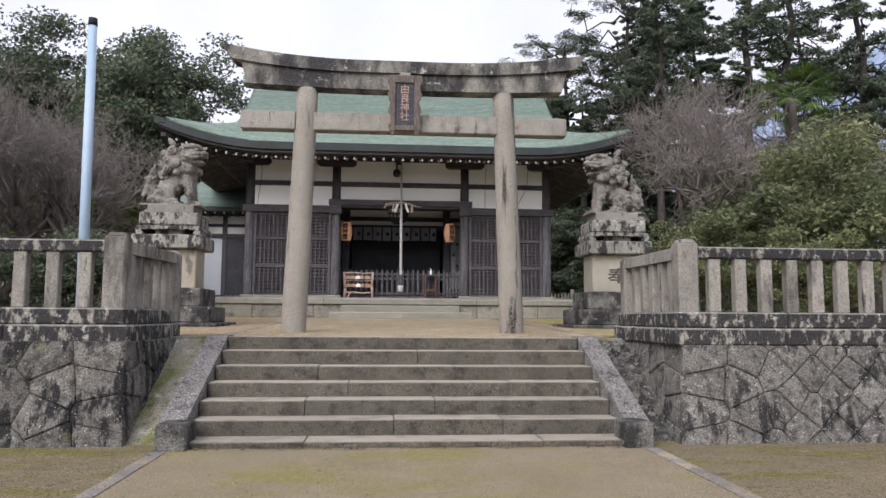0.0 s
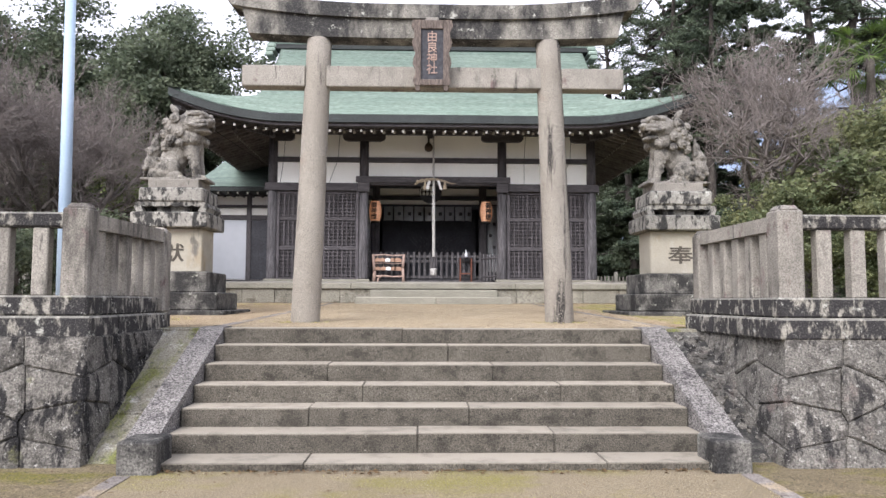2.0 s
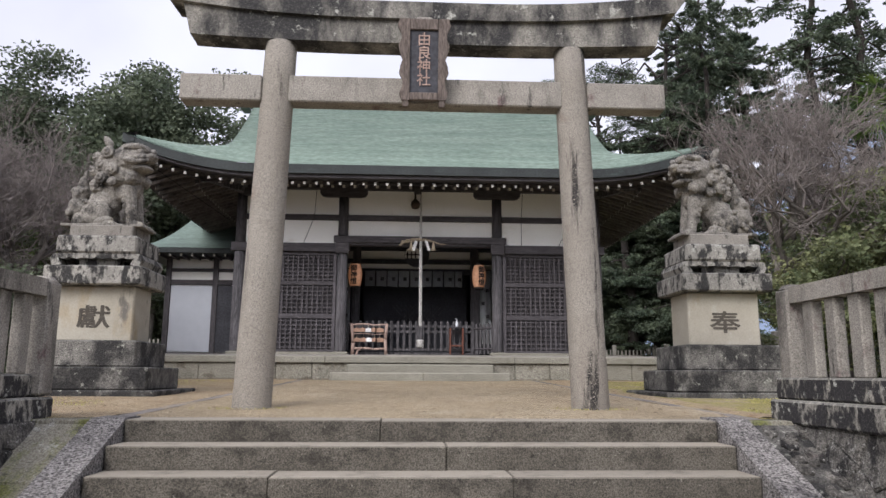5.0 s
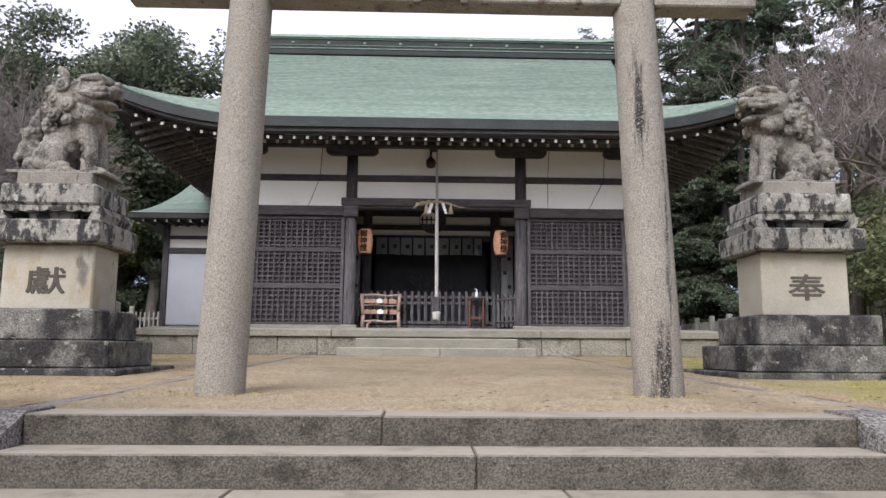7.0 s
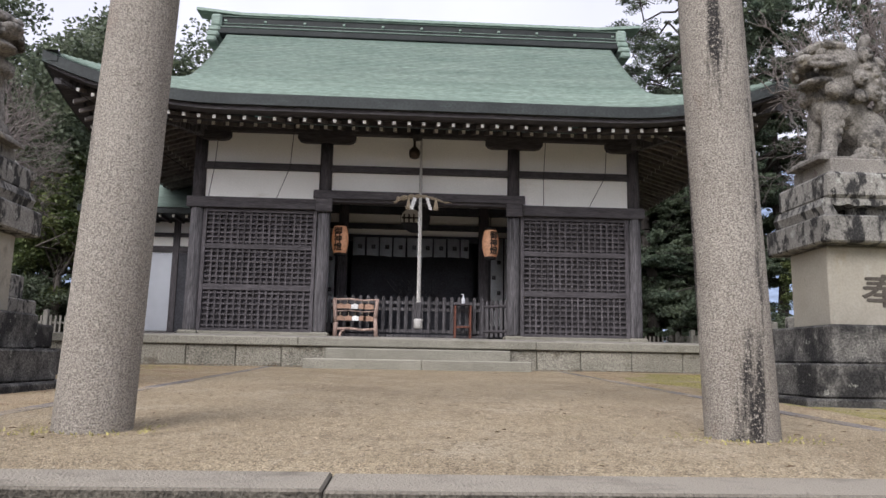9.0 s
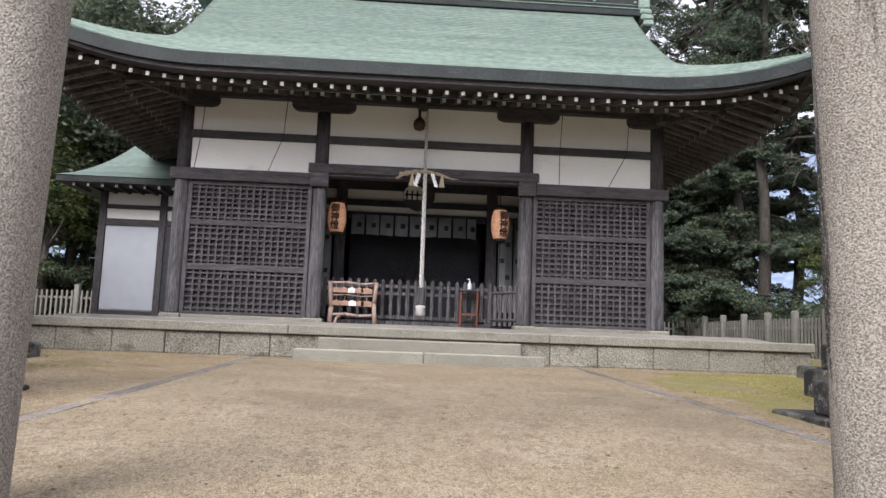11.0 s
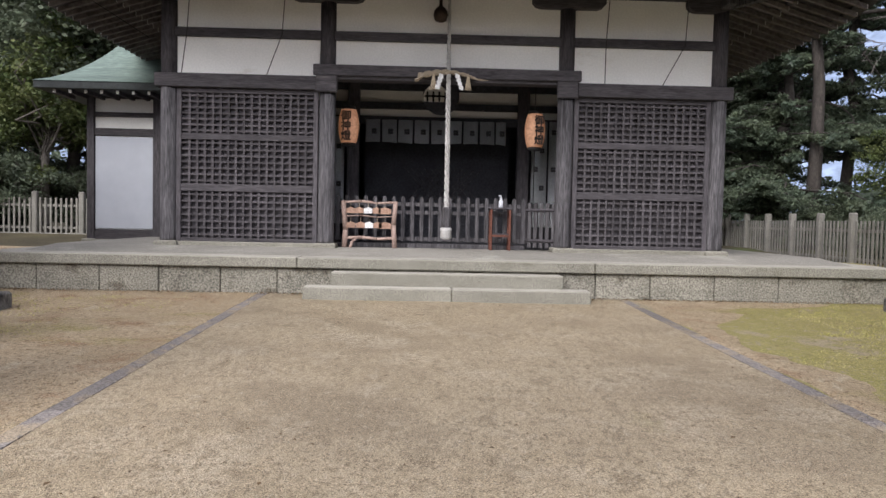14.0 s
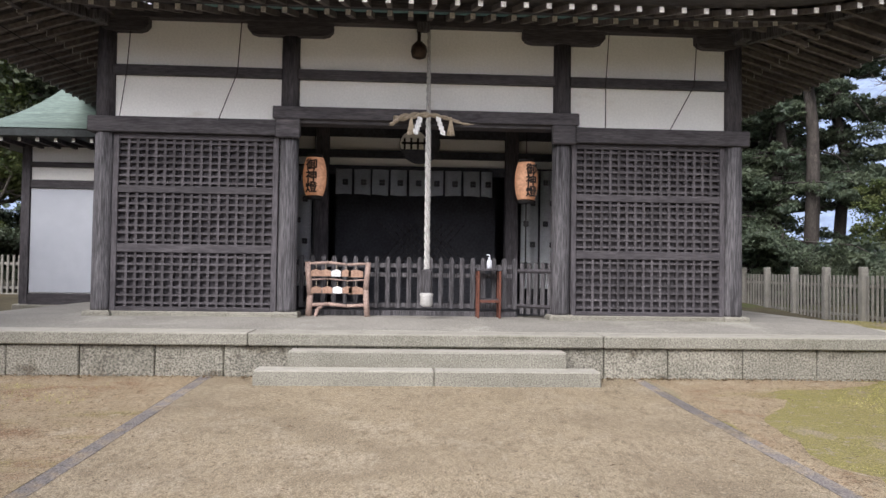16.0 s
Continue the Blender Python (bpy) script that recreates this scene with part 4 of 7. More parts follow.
# hairline rods over the plaster
for x, dx in ((-4.35, -0.1), (-2.6, -0.28), (3.45, 0.0), (4.95, -0.4)):
    bm = bmesh.new()
    tube(bm, [(x + 0.05, FY - 0.12, 6.93), (x, FY - 0.13, 6.1), (x + dx, FY - 0.12, 5.35)], [0.008] * 3, 5)
    part("cable", bm, M_INK, hall)


# lattice screens
def lattice(x0, x1):
    t = thing("lattice_screen", ((x0 + x1) / 2, FY, 2.15), "dark timber lattice screen in three tiers between columns", "screen", "lattice screens")
    y = FY - 0.02
    part("sill", B((x0 - 0.02, x1 + 0.02, y - 0.1, y + 0.1, 2.12, 2.23), bev=0.01), M_PLATFORM, t)
    for a, b in ((x0, x0 + 0.09), (x1 - 0.09, x1)):
        part("stile", B((a, b, y - 0.06, y + 0.05, 2.23, 5.085), bev=0.008), M_WOOD, t)
    tiers = ((2.23, 2.3, 3.17), (3.17, 3.31, 4.13), (4.13, 4.25, 5.0))
    for a, b, c in tiers:
        part("rail", B((x0 + 0.09, x1 - 0.09, y - 0.055, y + 0.05, a, b), bev=0.008), M_WOODX, t)
    part("rail", B((x0 + 0.09, x1 - 0.09, y - 0.055, y + 0.05, 5.0, 5.085), bev=0.008), M_WOODX, t)
    part("backing", B((x0 + 0.05, x1 - 0.05, y + 0.052, y + 0.075, 2.24, 5.05)), M_WOOD, t, "dark boards behind the lattice")
    nx = 17
    w = (x1 - x0 - 0.18) / nx
    hm = bmesh.new()
    box(hm, -(x1 - x0 - 0.18) / 2, (x1 - x0 - 0.18) / 2, -0.028, 0.02, -0.017, 0.017)
    hme = mesh_of("slat", hm, M_LATTICE)
    for a, b, c in tiers:
        vm = bmesh.new()
        box(vm, -0.02, 0.02, -0.035, 0.045, 0, c - b)
        vme = mesh_of("slat", vm, M_LATTICE)
        for i in range(nx + 1):
            if 0 < i < nx:
                piece("slat", vme, t, pose(x0 + 0.09 + i * w, y, b))
        nz = 7
        for j in range(nz):
            piece("slat", hme, t, pose((x0 + x1) / 2, y - 0.005, b + (c - b) * (j + 0.5) / nz))


lattice(COLS[0] + 0.16, COLS[1] - 0.16)
lattice(COLS[2] + 0.16, COLS[3] - 0.16)

# ---- hall roof ----
EYF, EHALF, EZ, RY, RZ = 22.5, 7.65, 6.94, 28.8, 11.2
GX = 5.7        # half width of the gable part
EBK = 2 * RY - EYF


def lift(u):
    """The upswing of the eaves towards the corners."""
    return 0.72 * max(0.0, (abs(u) - 0.52) / 0.48) ** 2.2


def slope_z(f):
    """Height of the roof from the eave (0) to the ridge (1): hollow."""
    return EZ + (RZ - EZ) * (0.50 * f + 0.50 * f * f)


def roof_point(u, f):
    """Front slope: u along the eave, -1 to 1; f from the eave to the ridge."""
    y = EYF + (RY - EYF) * f
    half = EHALF + (GX + 0.0 - EHALF) * min(1.0, f / 0.38) ** 0.8
    rise = lift(u) * max(0.0, 1 - f / 0.5) ** 1.5
    return Vector((HX + u * half, y - 0.12 * lift(u) / 0.72 * (1 - f), slope_z(f) + rise))


NU, NF = 64, 34
for sgn, nm in ((1, "front"), (-1, "rear")):
    bm = bmesh.new()
    g = []
    for j in range(NF + 1):
        row = []
        for i in range(NU + 1):
            p = roof_point(-1 + 2 * i / NU, j / NF)
            if sgn < 0:
                p.y = 2 * RY - p.y
            row.append(bm.verts.new(p))
        g.append(row)
    for j in range(NF):
        for i in range(NU):
            bm.faces.new((g[j][i], g[j][i + 1], g[j + 1][i + 1], g[j + 1][i])).smooth = True
    bmesh.ops.solidify(bm, geom=bm.faces[:], thickness=0.05)
    part("roof_slope", bm, M_COPPER, hall, "green copper roof slope")
# courses of copper sheets: thin raised laps on the front slope
for k in range(1, 62):
    f = k / 62
    bm = bmesh.new()
    n = 48
    prev = None
    for i in range(n + 1):
        u = -0.995 + 1.99 * i / n
        p, q = roof_point(u, f), roof_point(u, f + 0.004)
        ring = [bm.verts.new(p + Vector((0, -0.004, 0.0))), bm.verts.new(p + Vector((0, -0.006, 0.02))), bm.verts.new(q + Vector((0, 0.02, 0.014)))]
        if prev:
            bm.faces.new((prev[0], ring[0], ring[1], prev[1]))
            bm.faces.new((prev[1], ring[1], ring[2], prev[2]))
        prev = ring
    part("copper_course", bm, M_COPPER, hall)
# side hips below the gables
for s in (-1, 1):
    bm = bmesh.new()
    g = []
    n = 24
    for j in range(9):
        f = 0.38 * j / 8
        row = []
        p = roof_point(s, f)
        for i in range(n + 1):
            w = -1 + 2 * i / n
            y = RY + w * (RY - p.y)
            rise = (p.z - slope_z(f)) * max(0, (abs(w) - 0.5) / 0.5) ** 2.2
            row.append(bm.verts.new((p.x, y, slope_z(f) + rise)))
        g.append(row)
    for j in range(8):
        for i in range(n):
            bm.faces.new((g[j][i], g[j][i + 1], g[j + 1][i + 1], g[j + 1][i])).smooth = True
    part("roof_hip", bm, M_COPPER, hall, "green copper side slope")
    bm = bmesh.new()
    pts = [roof_point(s, f) for f in (0.38, 0.55, 0.7, 0.85, 1.0)]
    outline = pts + [Vector((p.x, 2 * RY - p.y, p.z)) for p in pts[-2::-1]]
    prism(bm, [(p.x - s * 0.35, p.y, p.z - 0.08) for p in outline], (-s * 0.1, 0, 0))
    part("gable_wall", bm, M_WOOD, hall)


# eave edge: dark copper fascia following the curve, then stepped boards and rafters
def eave_strip(bm, y_off, z_hi, z_lo, depth):
    n = 64
    prev = None
    for i in range(n + 1):
        u = -1 + 2 * i / n
        p = roof_point(u, 0)
        r = [bm.verts.new((HX + (p.x - HX) * (1 - y_off / 9), p.y + y_off + dy, p.z + dz)) for dy, dz in ((0, z_hi), (0, z_lo), (depth, z_lo), (depth, z_hi))]
        if prev:
            for a in range(4):
                bm.faces.new((prev[a], r[a], r[(a + 1) % 4], prev[(a + 1) % 4]))
        prev = r


def side_strip(bm, s, off, z_hi, z_lo, depth):
    n = 40
    prev = None
    y0 = EYF - 0.12 + off
    for i in range(n + 1):
        w = -1 + 2 * i / n
        zz = EZ + 0.72 * max(0, (abs(w) - 0.5) / 0.5) ** 2.2
        x = HX + s * (EHALF * (1 - off / 9) - 0.003)
        r = [bm.verts.new((x - s * dx, RY + w * (RY - y0), zz + dz)) for dx, dz in ((0, z_hi), (0, z_lo), (depth, z_lo), (depth, z_hi))]
        if prev:
            for a in range(4):
                bm.faces.new((prev[a], r[a], r[(a + 1) % 4], prev[(a + 1) % 4]))
        prev = r


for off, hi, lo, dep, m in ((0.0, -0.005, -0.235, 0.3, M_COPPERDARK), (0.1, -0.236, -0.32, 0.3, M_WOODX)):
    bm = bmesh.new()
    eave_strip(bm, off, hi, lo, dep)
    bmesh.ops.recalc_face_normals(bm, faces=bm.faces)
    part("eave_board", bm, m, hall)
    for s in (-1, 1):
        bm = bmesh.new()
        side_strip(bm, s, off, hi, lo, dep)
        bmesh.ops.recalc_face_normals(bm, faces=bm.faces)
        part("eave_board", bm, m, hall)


def rafter_mesh(length, w, h, slope):
    bm = bmesh.new()
    prism(bm, [(-w / 2, 0, 0), (w / 2, 0, 0), (w / 2, 0, h), (-w / 2, 0, h)], (0, length, length * slope))
    me = mesh_of("rafter", bm, M_RAFTER)
    tip = mesh_of("white_tip", B((-w / 2 + 0.004, w / 2 - 0.004, -0.012, 0.001, 0.004, h - 0.004)), M_WHITETIP)
    return me, tip


outer, outer_tip = rafter_mesh(1.5, 0.072, 0.08, 0.3)
inner, inner_tip = rafter_mesh(1.6, 0.08, 0.09, 0.3)
STEP = 0.308


def rafters(me, tip, off, drop, centre, span, turn):
    n = int(span / STEP)
    for k in range(-n, n + 1):
        d = k * STEP
        if turn == 0:
            u = d / EHALF
            x, y, z = HX + d, EYF + off, EZ + lift(u) * (1 - off / 6) + drop
        else:
            w = d / (RY - EYF)
            zz = 0.72 * max(0, (abs(w) - 0.5) / 0.5) ** 2.2
            x, y, z = HX - turn * (EHALF - off), RY + d, EZ + zz * (1 - off / 6) + drop
        ob = piece("rafter", me, hall, pose(x, y, z, 0, 0, -90 * turn))
        part("white_tip", tip, None, ob)


rafters(outer, outer_tip, 0.3, -0.46, HX, EHALF - 0.45, 0)
rafters(inner, inner_tip, 1.4, -0.25, HX, EHALF - 1.5, 0)
for s in (1, -1):
    rafters(outer, outer_tip, 0.3, -0.46, RY, RY - EYF - 0.6, s)
    rafters(inner, inner_tip, 1.4, -0.25, RY, RY - EYF - 1.6, s)
# underside boards, which follow the upswing of the eaves
def soffit(rim, wall):
    """Boards between a rim line and a wall line, given as functions of 0 to 1."""
    bm = bmesh.new()
    n, m = 40, 6
    g = [[bm.verts.new(rim(i / n).lerp(wall(i / n), j / m)) for i in range(n + 1)] for j in range(m + 1)]
    for j in range(m):
        for i in range(n):
            bm.faces.new((g[j][i], g[j][i + 1], g[j + 1][i + 1], g[j + 1][i]))
    bmesh.ops.solidify(bm, geom=bm.faces[:], thickness=0.02)
    part("eave_soffit", bm, M_RAFTER, hall)


SD = FY + 0.1 - EYF - 0.32
soffit(lambda f: Vector((HX + (2 * f - 1) * (EHALF - 0.32), EYF + 0.32, 6.62 + 0.94 * lift(2 * f - 1))), lambda f: Vector((HX + (2 * f - 1) * (EHALF - 0.32 - SD), FY + 0.1, 7.36 + 0.25 * lift(2 * f - 1))))
part("rafter_board", B((HX - EHALF + 1.6, HX + EHALF - 1.6, EYF + 1.37, EYF + 1.47, 6.805, 6.9), bev=0.005), M_WOODX, hall)
for s in (-1, 1):
    x0, x1 = HX + s * (EHALF - 0.32), HX + s * (EHALF - 0.32 - SD)
    soffit(lambda f: Vector((x0, RY + (2 * f - 1) * (RY - EYF - 0.32), 6.62 + 0.94 * lift(2 * f - 1))), lambda f: Vector((x1, RY + (2 * f - 1) * (RY - EYF - 0.32 - SD), 7.36 + 0.25 * lift(2 * f - 1))))
    xa, xb = HX + s * (EHALF - 1.37), HX + s * (EHALF - 1.47)
    part("rafter_board", B((min(xa, xb), max(xa, xb), EYF + 1.6, EBK - 1.6, 6.805, 6.9), bev=0.005), M_WOODX, hall)
    bm = bmesh.new()
    prism(bm, [(HX + s * 5.2, FY - 0.1, 6.8), (HX + s * 5.2 + 0.14, FY - 0.1, 6.8), (HX + s * 5.2 + 0.14, FY - 0.1, 7.0), (HX + s * 5.2, FY - 0.1, 7.0)], (s * 2.35, -2.35, 0.28))
    part("hip_rafter", bm, M_WOODGREY, hall)

bm = bmesh.new()
tube(bm, [(-7.0, 22.45, 7.2), (-5.9, 23.4, 6.5), (-4.92, 24.75, 5.9)], [0.007] * 3, 5)
part("cable", bm, M_INK, hall)
# ridge: dark band between green mouldings, with end ornaments
part("ridge_body", B((HX - 6.0, HX + 6.0, RY - 0.22, RY + 0.22, RZ - 0.15, RZ + 0.36)), M_COPPERDARK, hall, "dark ridge band")
part("ridge_moulding", B((HX - 6.02, HX + 6.02, RY - 0.3, RY + 0.3, RZ - 0.22, RZ - 0.04), bev=0.02), M_COPPERDARK, hall)
for z0, z1, out in ((-0.035, 0.0, 0.315), (0.1, 0.128, 0.245), (0.31, 0.345, 0.26)):
    part("ridge_moulding", B((HX - 6.01, HX + 6.01, RY - out, RY + out, RZ + z0, RZ + z1), bev=0.008), M_COPPERDULLSHADE, hall, "dull green copper ridge line")
bm = bmesh.new()
n = 40
prev = None
for i in range(n + 1):
    u = -1 + 2 * i / n
    zz = RZ + 0.36 + 0.12 * max(0, abs(u) - 0.8) / 0.2
    r = [bm.verts.new((HX + u * 6.6, RY + dy, zz + dz)) for dy, dz in ((-0.3, 0), (0.3, 0), (0.3, 0.08), (0, 0.13), (-0.3, 0.08))]
    if prev:
        for a in range(5):
            bm.faces.new((prev[a], r[a], r[(a + 1) % 5], prev[(a + 1) % 5]))
    else:
        bm.faces.new(r)
    prev = r
bm.faces.new(prev[::-1])
bmesh.ops.recalc_face_normals(bm, faces=bm.faces)
part("ridge_cap", bm, M_COPPER, hall, "green copper ridge cap")
for s in (-1, 1):
    bm = bmesh.new()
    x = HX + s * 6.0
    for k, (w, z0, z1) in enumerate(((0.3, -0.5, -0.32), (0.36, -0.34, -0.16), (0.34, -0.18, 0.0), (0.3, -0.02, 0.36))):
        box(bm, x - w / 2 + s * (0.04 * (3 - k)), x + w / 2 + s * (0.04 * (3 - k)), RY - 0.36, RY + 0.36, RZ + z0, RZ + z1, 0.05)
    part("ridge_ornament", bm, M_COPPER, hall, "lumpy green copper end ornament")
for k in range(-5, 6):
    part("ridge_stud", B((HX + k * 1.15 - 0.04, HX + k * 1.15 + 0.04, RY - 0.27, RY - 0.21, RZ + 0.16, RZ + 0.22), bev=0.01), M_COPPER, hall)

# ---- guardian pedestals ----
def pedestal(cx, side, text, label):
    """side: +1 where the path lies towards lower x."""
    y0 = 15.35
    t = thing("guardian_pedestal", (cx, y0 + 0.5, gz(15.5)), label, "pedestal", "guardian pedestals")
    g = gz(14.9)
    k = 1.05
    tiers = (("base_slab", 1.06, 0.45, 1.55, g - 0.1, 1.365, M_TIER), ("lower_tier", 0.92, 0.4, 1.05, 1.366, 1.69, M_TIER),
             ("upper_tier", 0.72, 0.33, 0.98, 1.691, 2.065, M_TIER), ("body", 0.535, 0.0, 0.72, 2.066, 2.885, M_CEMENT),
             ("cap", 0.67, 0.22, 0.95, 2.886, 3.165, M_DARKSTONE))
    for nm, hw, fo, bk, z0, z1, m in tiers:
        part(nm, B((cx - hw * k, cx + hw * k, y0 - fo, y0 + bk, z0, z1), bev=0.02), m, t)
    # scroll table between cap and plate
    bm = bmesh.new()
    n = 20
    pts = []
    for k in range(n + 1):
        f = -1 + 2 * k / n
        pts.append((cx + f * 0.55, y0 - 0.12, 3.300 - 0.025 * abs(math.sin(f * 9))))
    outline = [(cx - 0.63, y0 - 0.12, 3.170), (cx - 0.67, y0 - 0.12, 3.270), (cx - 0.63, y0 - 0.12, 3.355), (cx + 0.63, y0 - 0.12, 3.355), (cx + 0.67, y0 - 0.12, 3.270), (cx + 0.63, y0 - 0.12, 3.170), (cx + 0.5, y0 - 0.12, 3.190)]
    prism(bm, outline + pts[::-1] + [(cx - 0.5, y0 - 0.12, 3.190)], (0, 0.95, 0))
    part("scroll_table", bm, M_DARKSTONE, t, "carved scroll-ended table of pale stone")
    part("core", B((cx - 0.3, cx + 0.3, y0 + 0.03, y0 + 0.68, 3.166, 3.360)), M_DARKSTONE, t)
    part("plate", B((cx - 0.59, cx + 0.59, y0 - 0.15, y0 + 0.86, 3.360, 3.630), bev=0.03), M_DARKSTONE, t)
    part("plinth", B((cx - 0.47, cx + 0.47, y0 - 0.02, y0 + 0.72, 3.631, 3.810), bev=0.015), M_GRANITE, t)
    writing("carved_character", text, 0.42, pose(cx + side * 0.01, y0 - 0.002, 2.4, 90) @ Matrix.Diagonal((1.2, 0.85, 1, 1)), M_CARVED, t, 0.004, 0.007)


pedestal(5.03, 1, "奉", "tiered stone pedestal with one carved character under a guardian")
pedestal(-4.5, -1, "獻", "tiered stone pedestal with one carved character under a guardian")


# ---- guardian lion-dogs ----
def ball(bm, c, r, rot=(0, 0, 0), sub=2):
    m = Matrix.Translation(c) @ Euler([radians(a) for a in rot]).to_matrix().to_4x4() @ Matrix.Diagonal((*r, 1))
    bmesh.ops.create_icosphere(bm, subdivisions=sub, radius=1, matrix=m)


def lion(cx, flip, open_mouth, label):
    """A seated guardian facing along -x before it is flipped; one carved block."""
    rng = random.Random(5 + flip)
    bm = bmesh.new()
    # chest, sloping back and haunches
    ball(bm, (-0.15, 0, 0.62), (0.19, 0.19, 0.24), (0, -10, 0))
    ball(bm, (-0.02, 0, 0.54), (0.22, 0.17, 0.21), (0, 40, 0))
    ball(bm, (0.12, 0, 0.4), (0.24, 0.175, 0.22), (0, 48, 0))
    ball(bm, (0.22, 0, 0.25), (0.21, 0.19, 0.24))
    for k in range(6):
        f = k / 5
        ball(bm, (0.1 + 0.24 * f, 0, 0.74 - 0.36 * f), (0.05, 0.045, 0.05), sub=1)
    for s in (-1, 1):
        ball(bm, (0.17, s * 0.15, 0.21), (0.19, 0.1, 0.2), (0, -25, 0))
        ball(bm, (0.06, s * 0.18, 0.08), (0.14, 0.075, 0.07), (0, 12, 0))
        ball(bm, (-0.02, s * 0.19, 0.045), (0.1, 0.078, 0.045))
        for k in range(3):
            ball(bm, (-0.1, s * 0.19 + (k - 1) * 0.048, 0.032), (0.045, 0.024, 0.034), sub=1)
        cyl(bm, (-0.2, s * 0.115, 0.58), (-0.25, s * 0.125, 0.26), 0.1, 0.068, 12)
        cyl(bm, (-0.25, s * 0.125, 0.28), (-0.28, s * 0.13, 0.05), 0.07, 0.064, 12)
        ball(bm, (-0.25, s * 0.13, 0.3), (0.075, 0.07, 0.06))
        ball(bm, (-0.33, s * 0.13, 0.05), (0.1, 0.08, 0.052))
        for k in range(3):
            ball(bm, (-0.41, s * 0.13 + (k - 1) * 0.05, 0.034), (0.045, 0.026, 0.036), sub=1)
        ball(bm, (-0.17, s * 0.15, 0.52), (0.12, 0.07, 0.13), (0, -15, 0))
        for k in range(4):
            ball(bm, (-0.16 - 0.012 * k, s * (0.185 - 0.012 * k), 0.46 - 0.075 * k), (0.04, 0.03, 0.05), sub=1)
        for k in range(3):
            ball(bm, (0.3 - 0.07 * k, s * 0.2, 0.36 - 0.02 * k), (0.05, 0.03, 0.045), sub=1)
    # head: broad skull, short muzzle, heavy brow, curled mane; turned a little to the visitor
    hd = bmesh.new()
    ball(hd, (-0.18, 0, 0.98), (0.24, 0.225, 0.21))
    ball(hd, (-0.02, 0, 0.87), (0.23, 0.235, 0.29))
    ball(hd, (-0.14, 0, 0.77), (0.2, 0.2, 0.18))
    ball(hd, (-0.36, 0, 0.985), (0.13, 0.165, 0.07))
    ball(hd, (-0.46, 0, 1.015), (0.05, 0.085, 0.045))
    ball(hd, (-0.33, 0, 0.815 if open_mouth else 0.865), (0.13, 0.14, 0.05))
    ball(hd, (-0.24, 0, 1.13), (0.17, 0.18, 0.07))
    for s in (-1, 1):
        ball(hd, (-0.37, s * 0.095, 1.06), (0.045, 0.048, 0.04), sub=1)
        tube(hd, [(-0.43, s * 0.03, 1.075), (-0.37, s * 0.12, 1.13), (-0.22, s * 0.19, 1.1)], [0.028, 0.042, 0.03], 6)
        tube(hd, [(-0.46, s * 0.07, 0.95), (-0.37, s * 0.165, 0.915), (-0.24, s * 0.2, 0.95)], [0.025, 0.032, 0.03], 6)
        ball(hd, (0.0, s * 0.17, 1.19), (0.055, 0.04, 0.12), (0, 35, 0), sub=1)
        if open_mouth:
            ball(hd, (-0.42, s * 0.09, 0.9), (0.022, 0.022, 0.04), sub=1)
        for cx0, cz0, r0 in ((-0.04, 1.04, 0.08), (0.04, 0.89, 0.085), (0.03, 0.72, 0.08), (-0.11, 0.82, 0.075), (0.12, 1.0, 0.065), (0.16, 0.83, 0.07), (0.13, 0.65, 0.065), (-0.12, 0.66, 0.06)):
            pts = []
            for k in range(15):
                a = k * 0.9
                rr = r0 * (1 - k / 17)
                pts.append((cx0 + rr * math.cos(a), s * (0.205 - 0.25 * max(0, cx0) + 0.045 * k / 15), cz0 + rr * math.sin(a)))
            tube(hd, pts, [0.022] * 15, 6)
    for k in range(34):
        a = rng.uniform(0, 2 * math.pi)
        f = rng.uniform(0, 1)
        c = Vector((-0.02 + 0.18 * f + 0.04 * math.cos(a), 0.215 * math.sin(a) * (1 - 0.2 * f), 1.0 - 0.38 * f + 0.17 * math.cos(a)))
        r = rng.uniform(0.04, 0.06)
        ball(hd, c, (r, r, r), sub=1)
    for k in range(9):
        a = k / 8 * math.pi - math.pi / 2
        ball(hd, (-0.29 + 0.02 * math.cos(a * 3), 0.15 * math.sin(a), 0.72 + 0.03 * math.cos(a)), (0.05, 0.042, 0.075), sub=1)
    hd.transform(Matrix.Rotation(radians(18), 4, "Z") @ Matrix.Translation((-0.12, 0, 0.84)) @ Matrix.Scale(1.16, 4) @ Matrix.Translation((0.12, 0, -0.84)))
    tmp = bpy.data.meshes.new("head")
    hd.to_mesh(tmp)
    hd.free()
    bm.from_mesh(tmp)
    bpy.data.meshes.remove(tmp)
    # tail: an upright flame of curls, free of the back
    for x, z, w, h in ((0.42, 0.14, 0.12, 0.14), (0.47, 0.32, 0.13, 0.17), (0.46, 0.5, 0.1, 0.16), (0.43, 0.66, 0.065, 0.13), (0.41, 0.78, 0.03, 0.09)):
        ball(bm, (x, 0, z), (w, w * 0.95, h))
    for k in range(24):
        f = rng.uniform(0, 0.8)
        a = rng.uniform(0, 6.28)
        w = 0.14 * (1 - 0.6 * f)
        ball(bm, (0.46 + w * math.cos(a), w * math.sin(a), 0.12 + 0.6 * f), (0.045, 0.045, 0.06), sub=1)
    box(bm, -0.46, 0.56, -0.26, 0.26, -0.01, 0.03)
    me = mesh_of("guardian_lion", bm, M_LION)
    me.transform(Matrix.Diagonal((1.2 * flip, 1.2, 1.08, 1)))
    if flip < 0:
        me.flip_normals()
    ob = new("guardian_lion", me)
    ob.location = (cx, 15.35 + 0.34, 3.81)
    rm = ob.modifiers.new("carve", "REMESH")
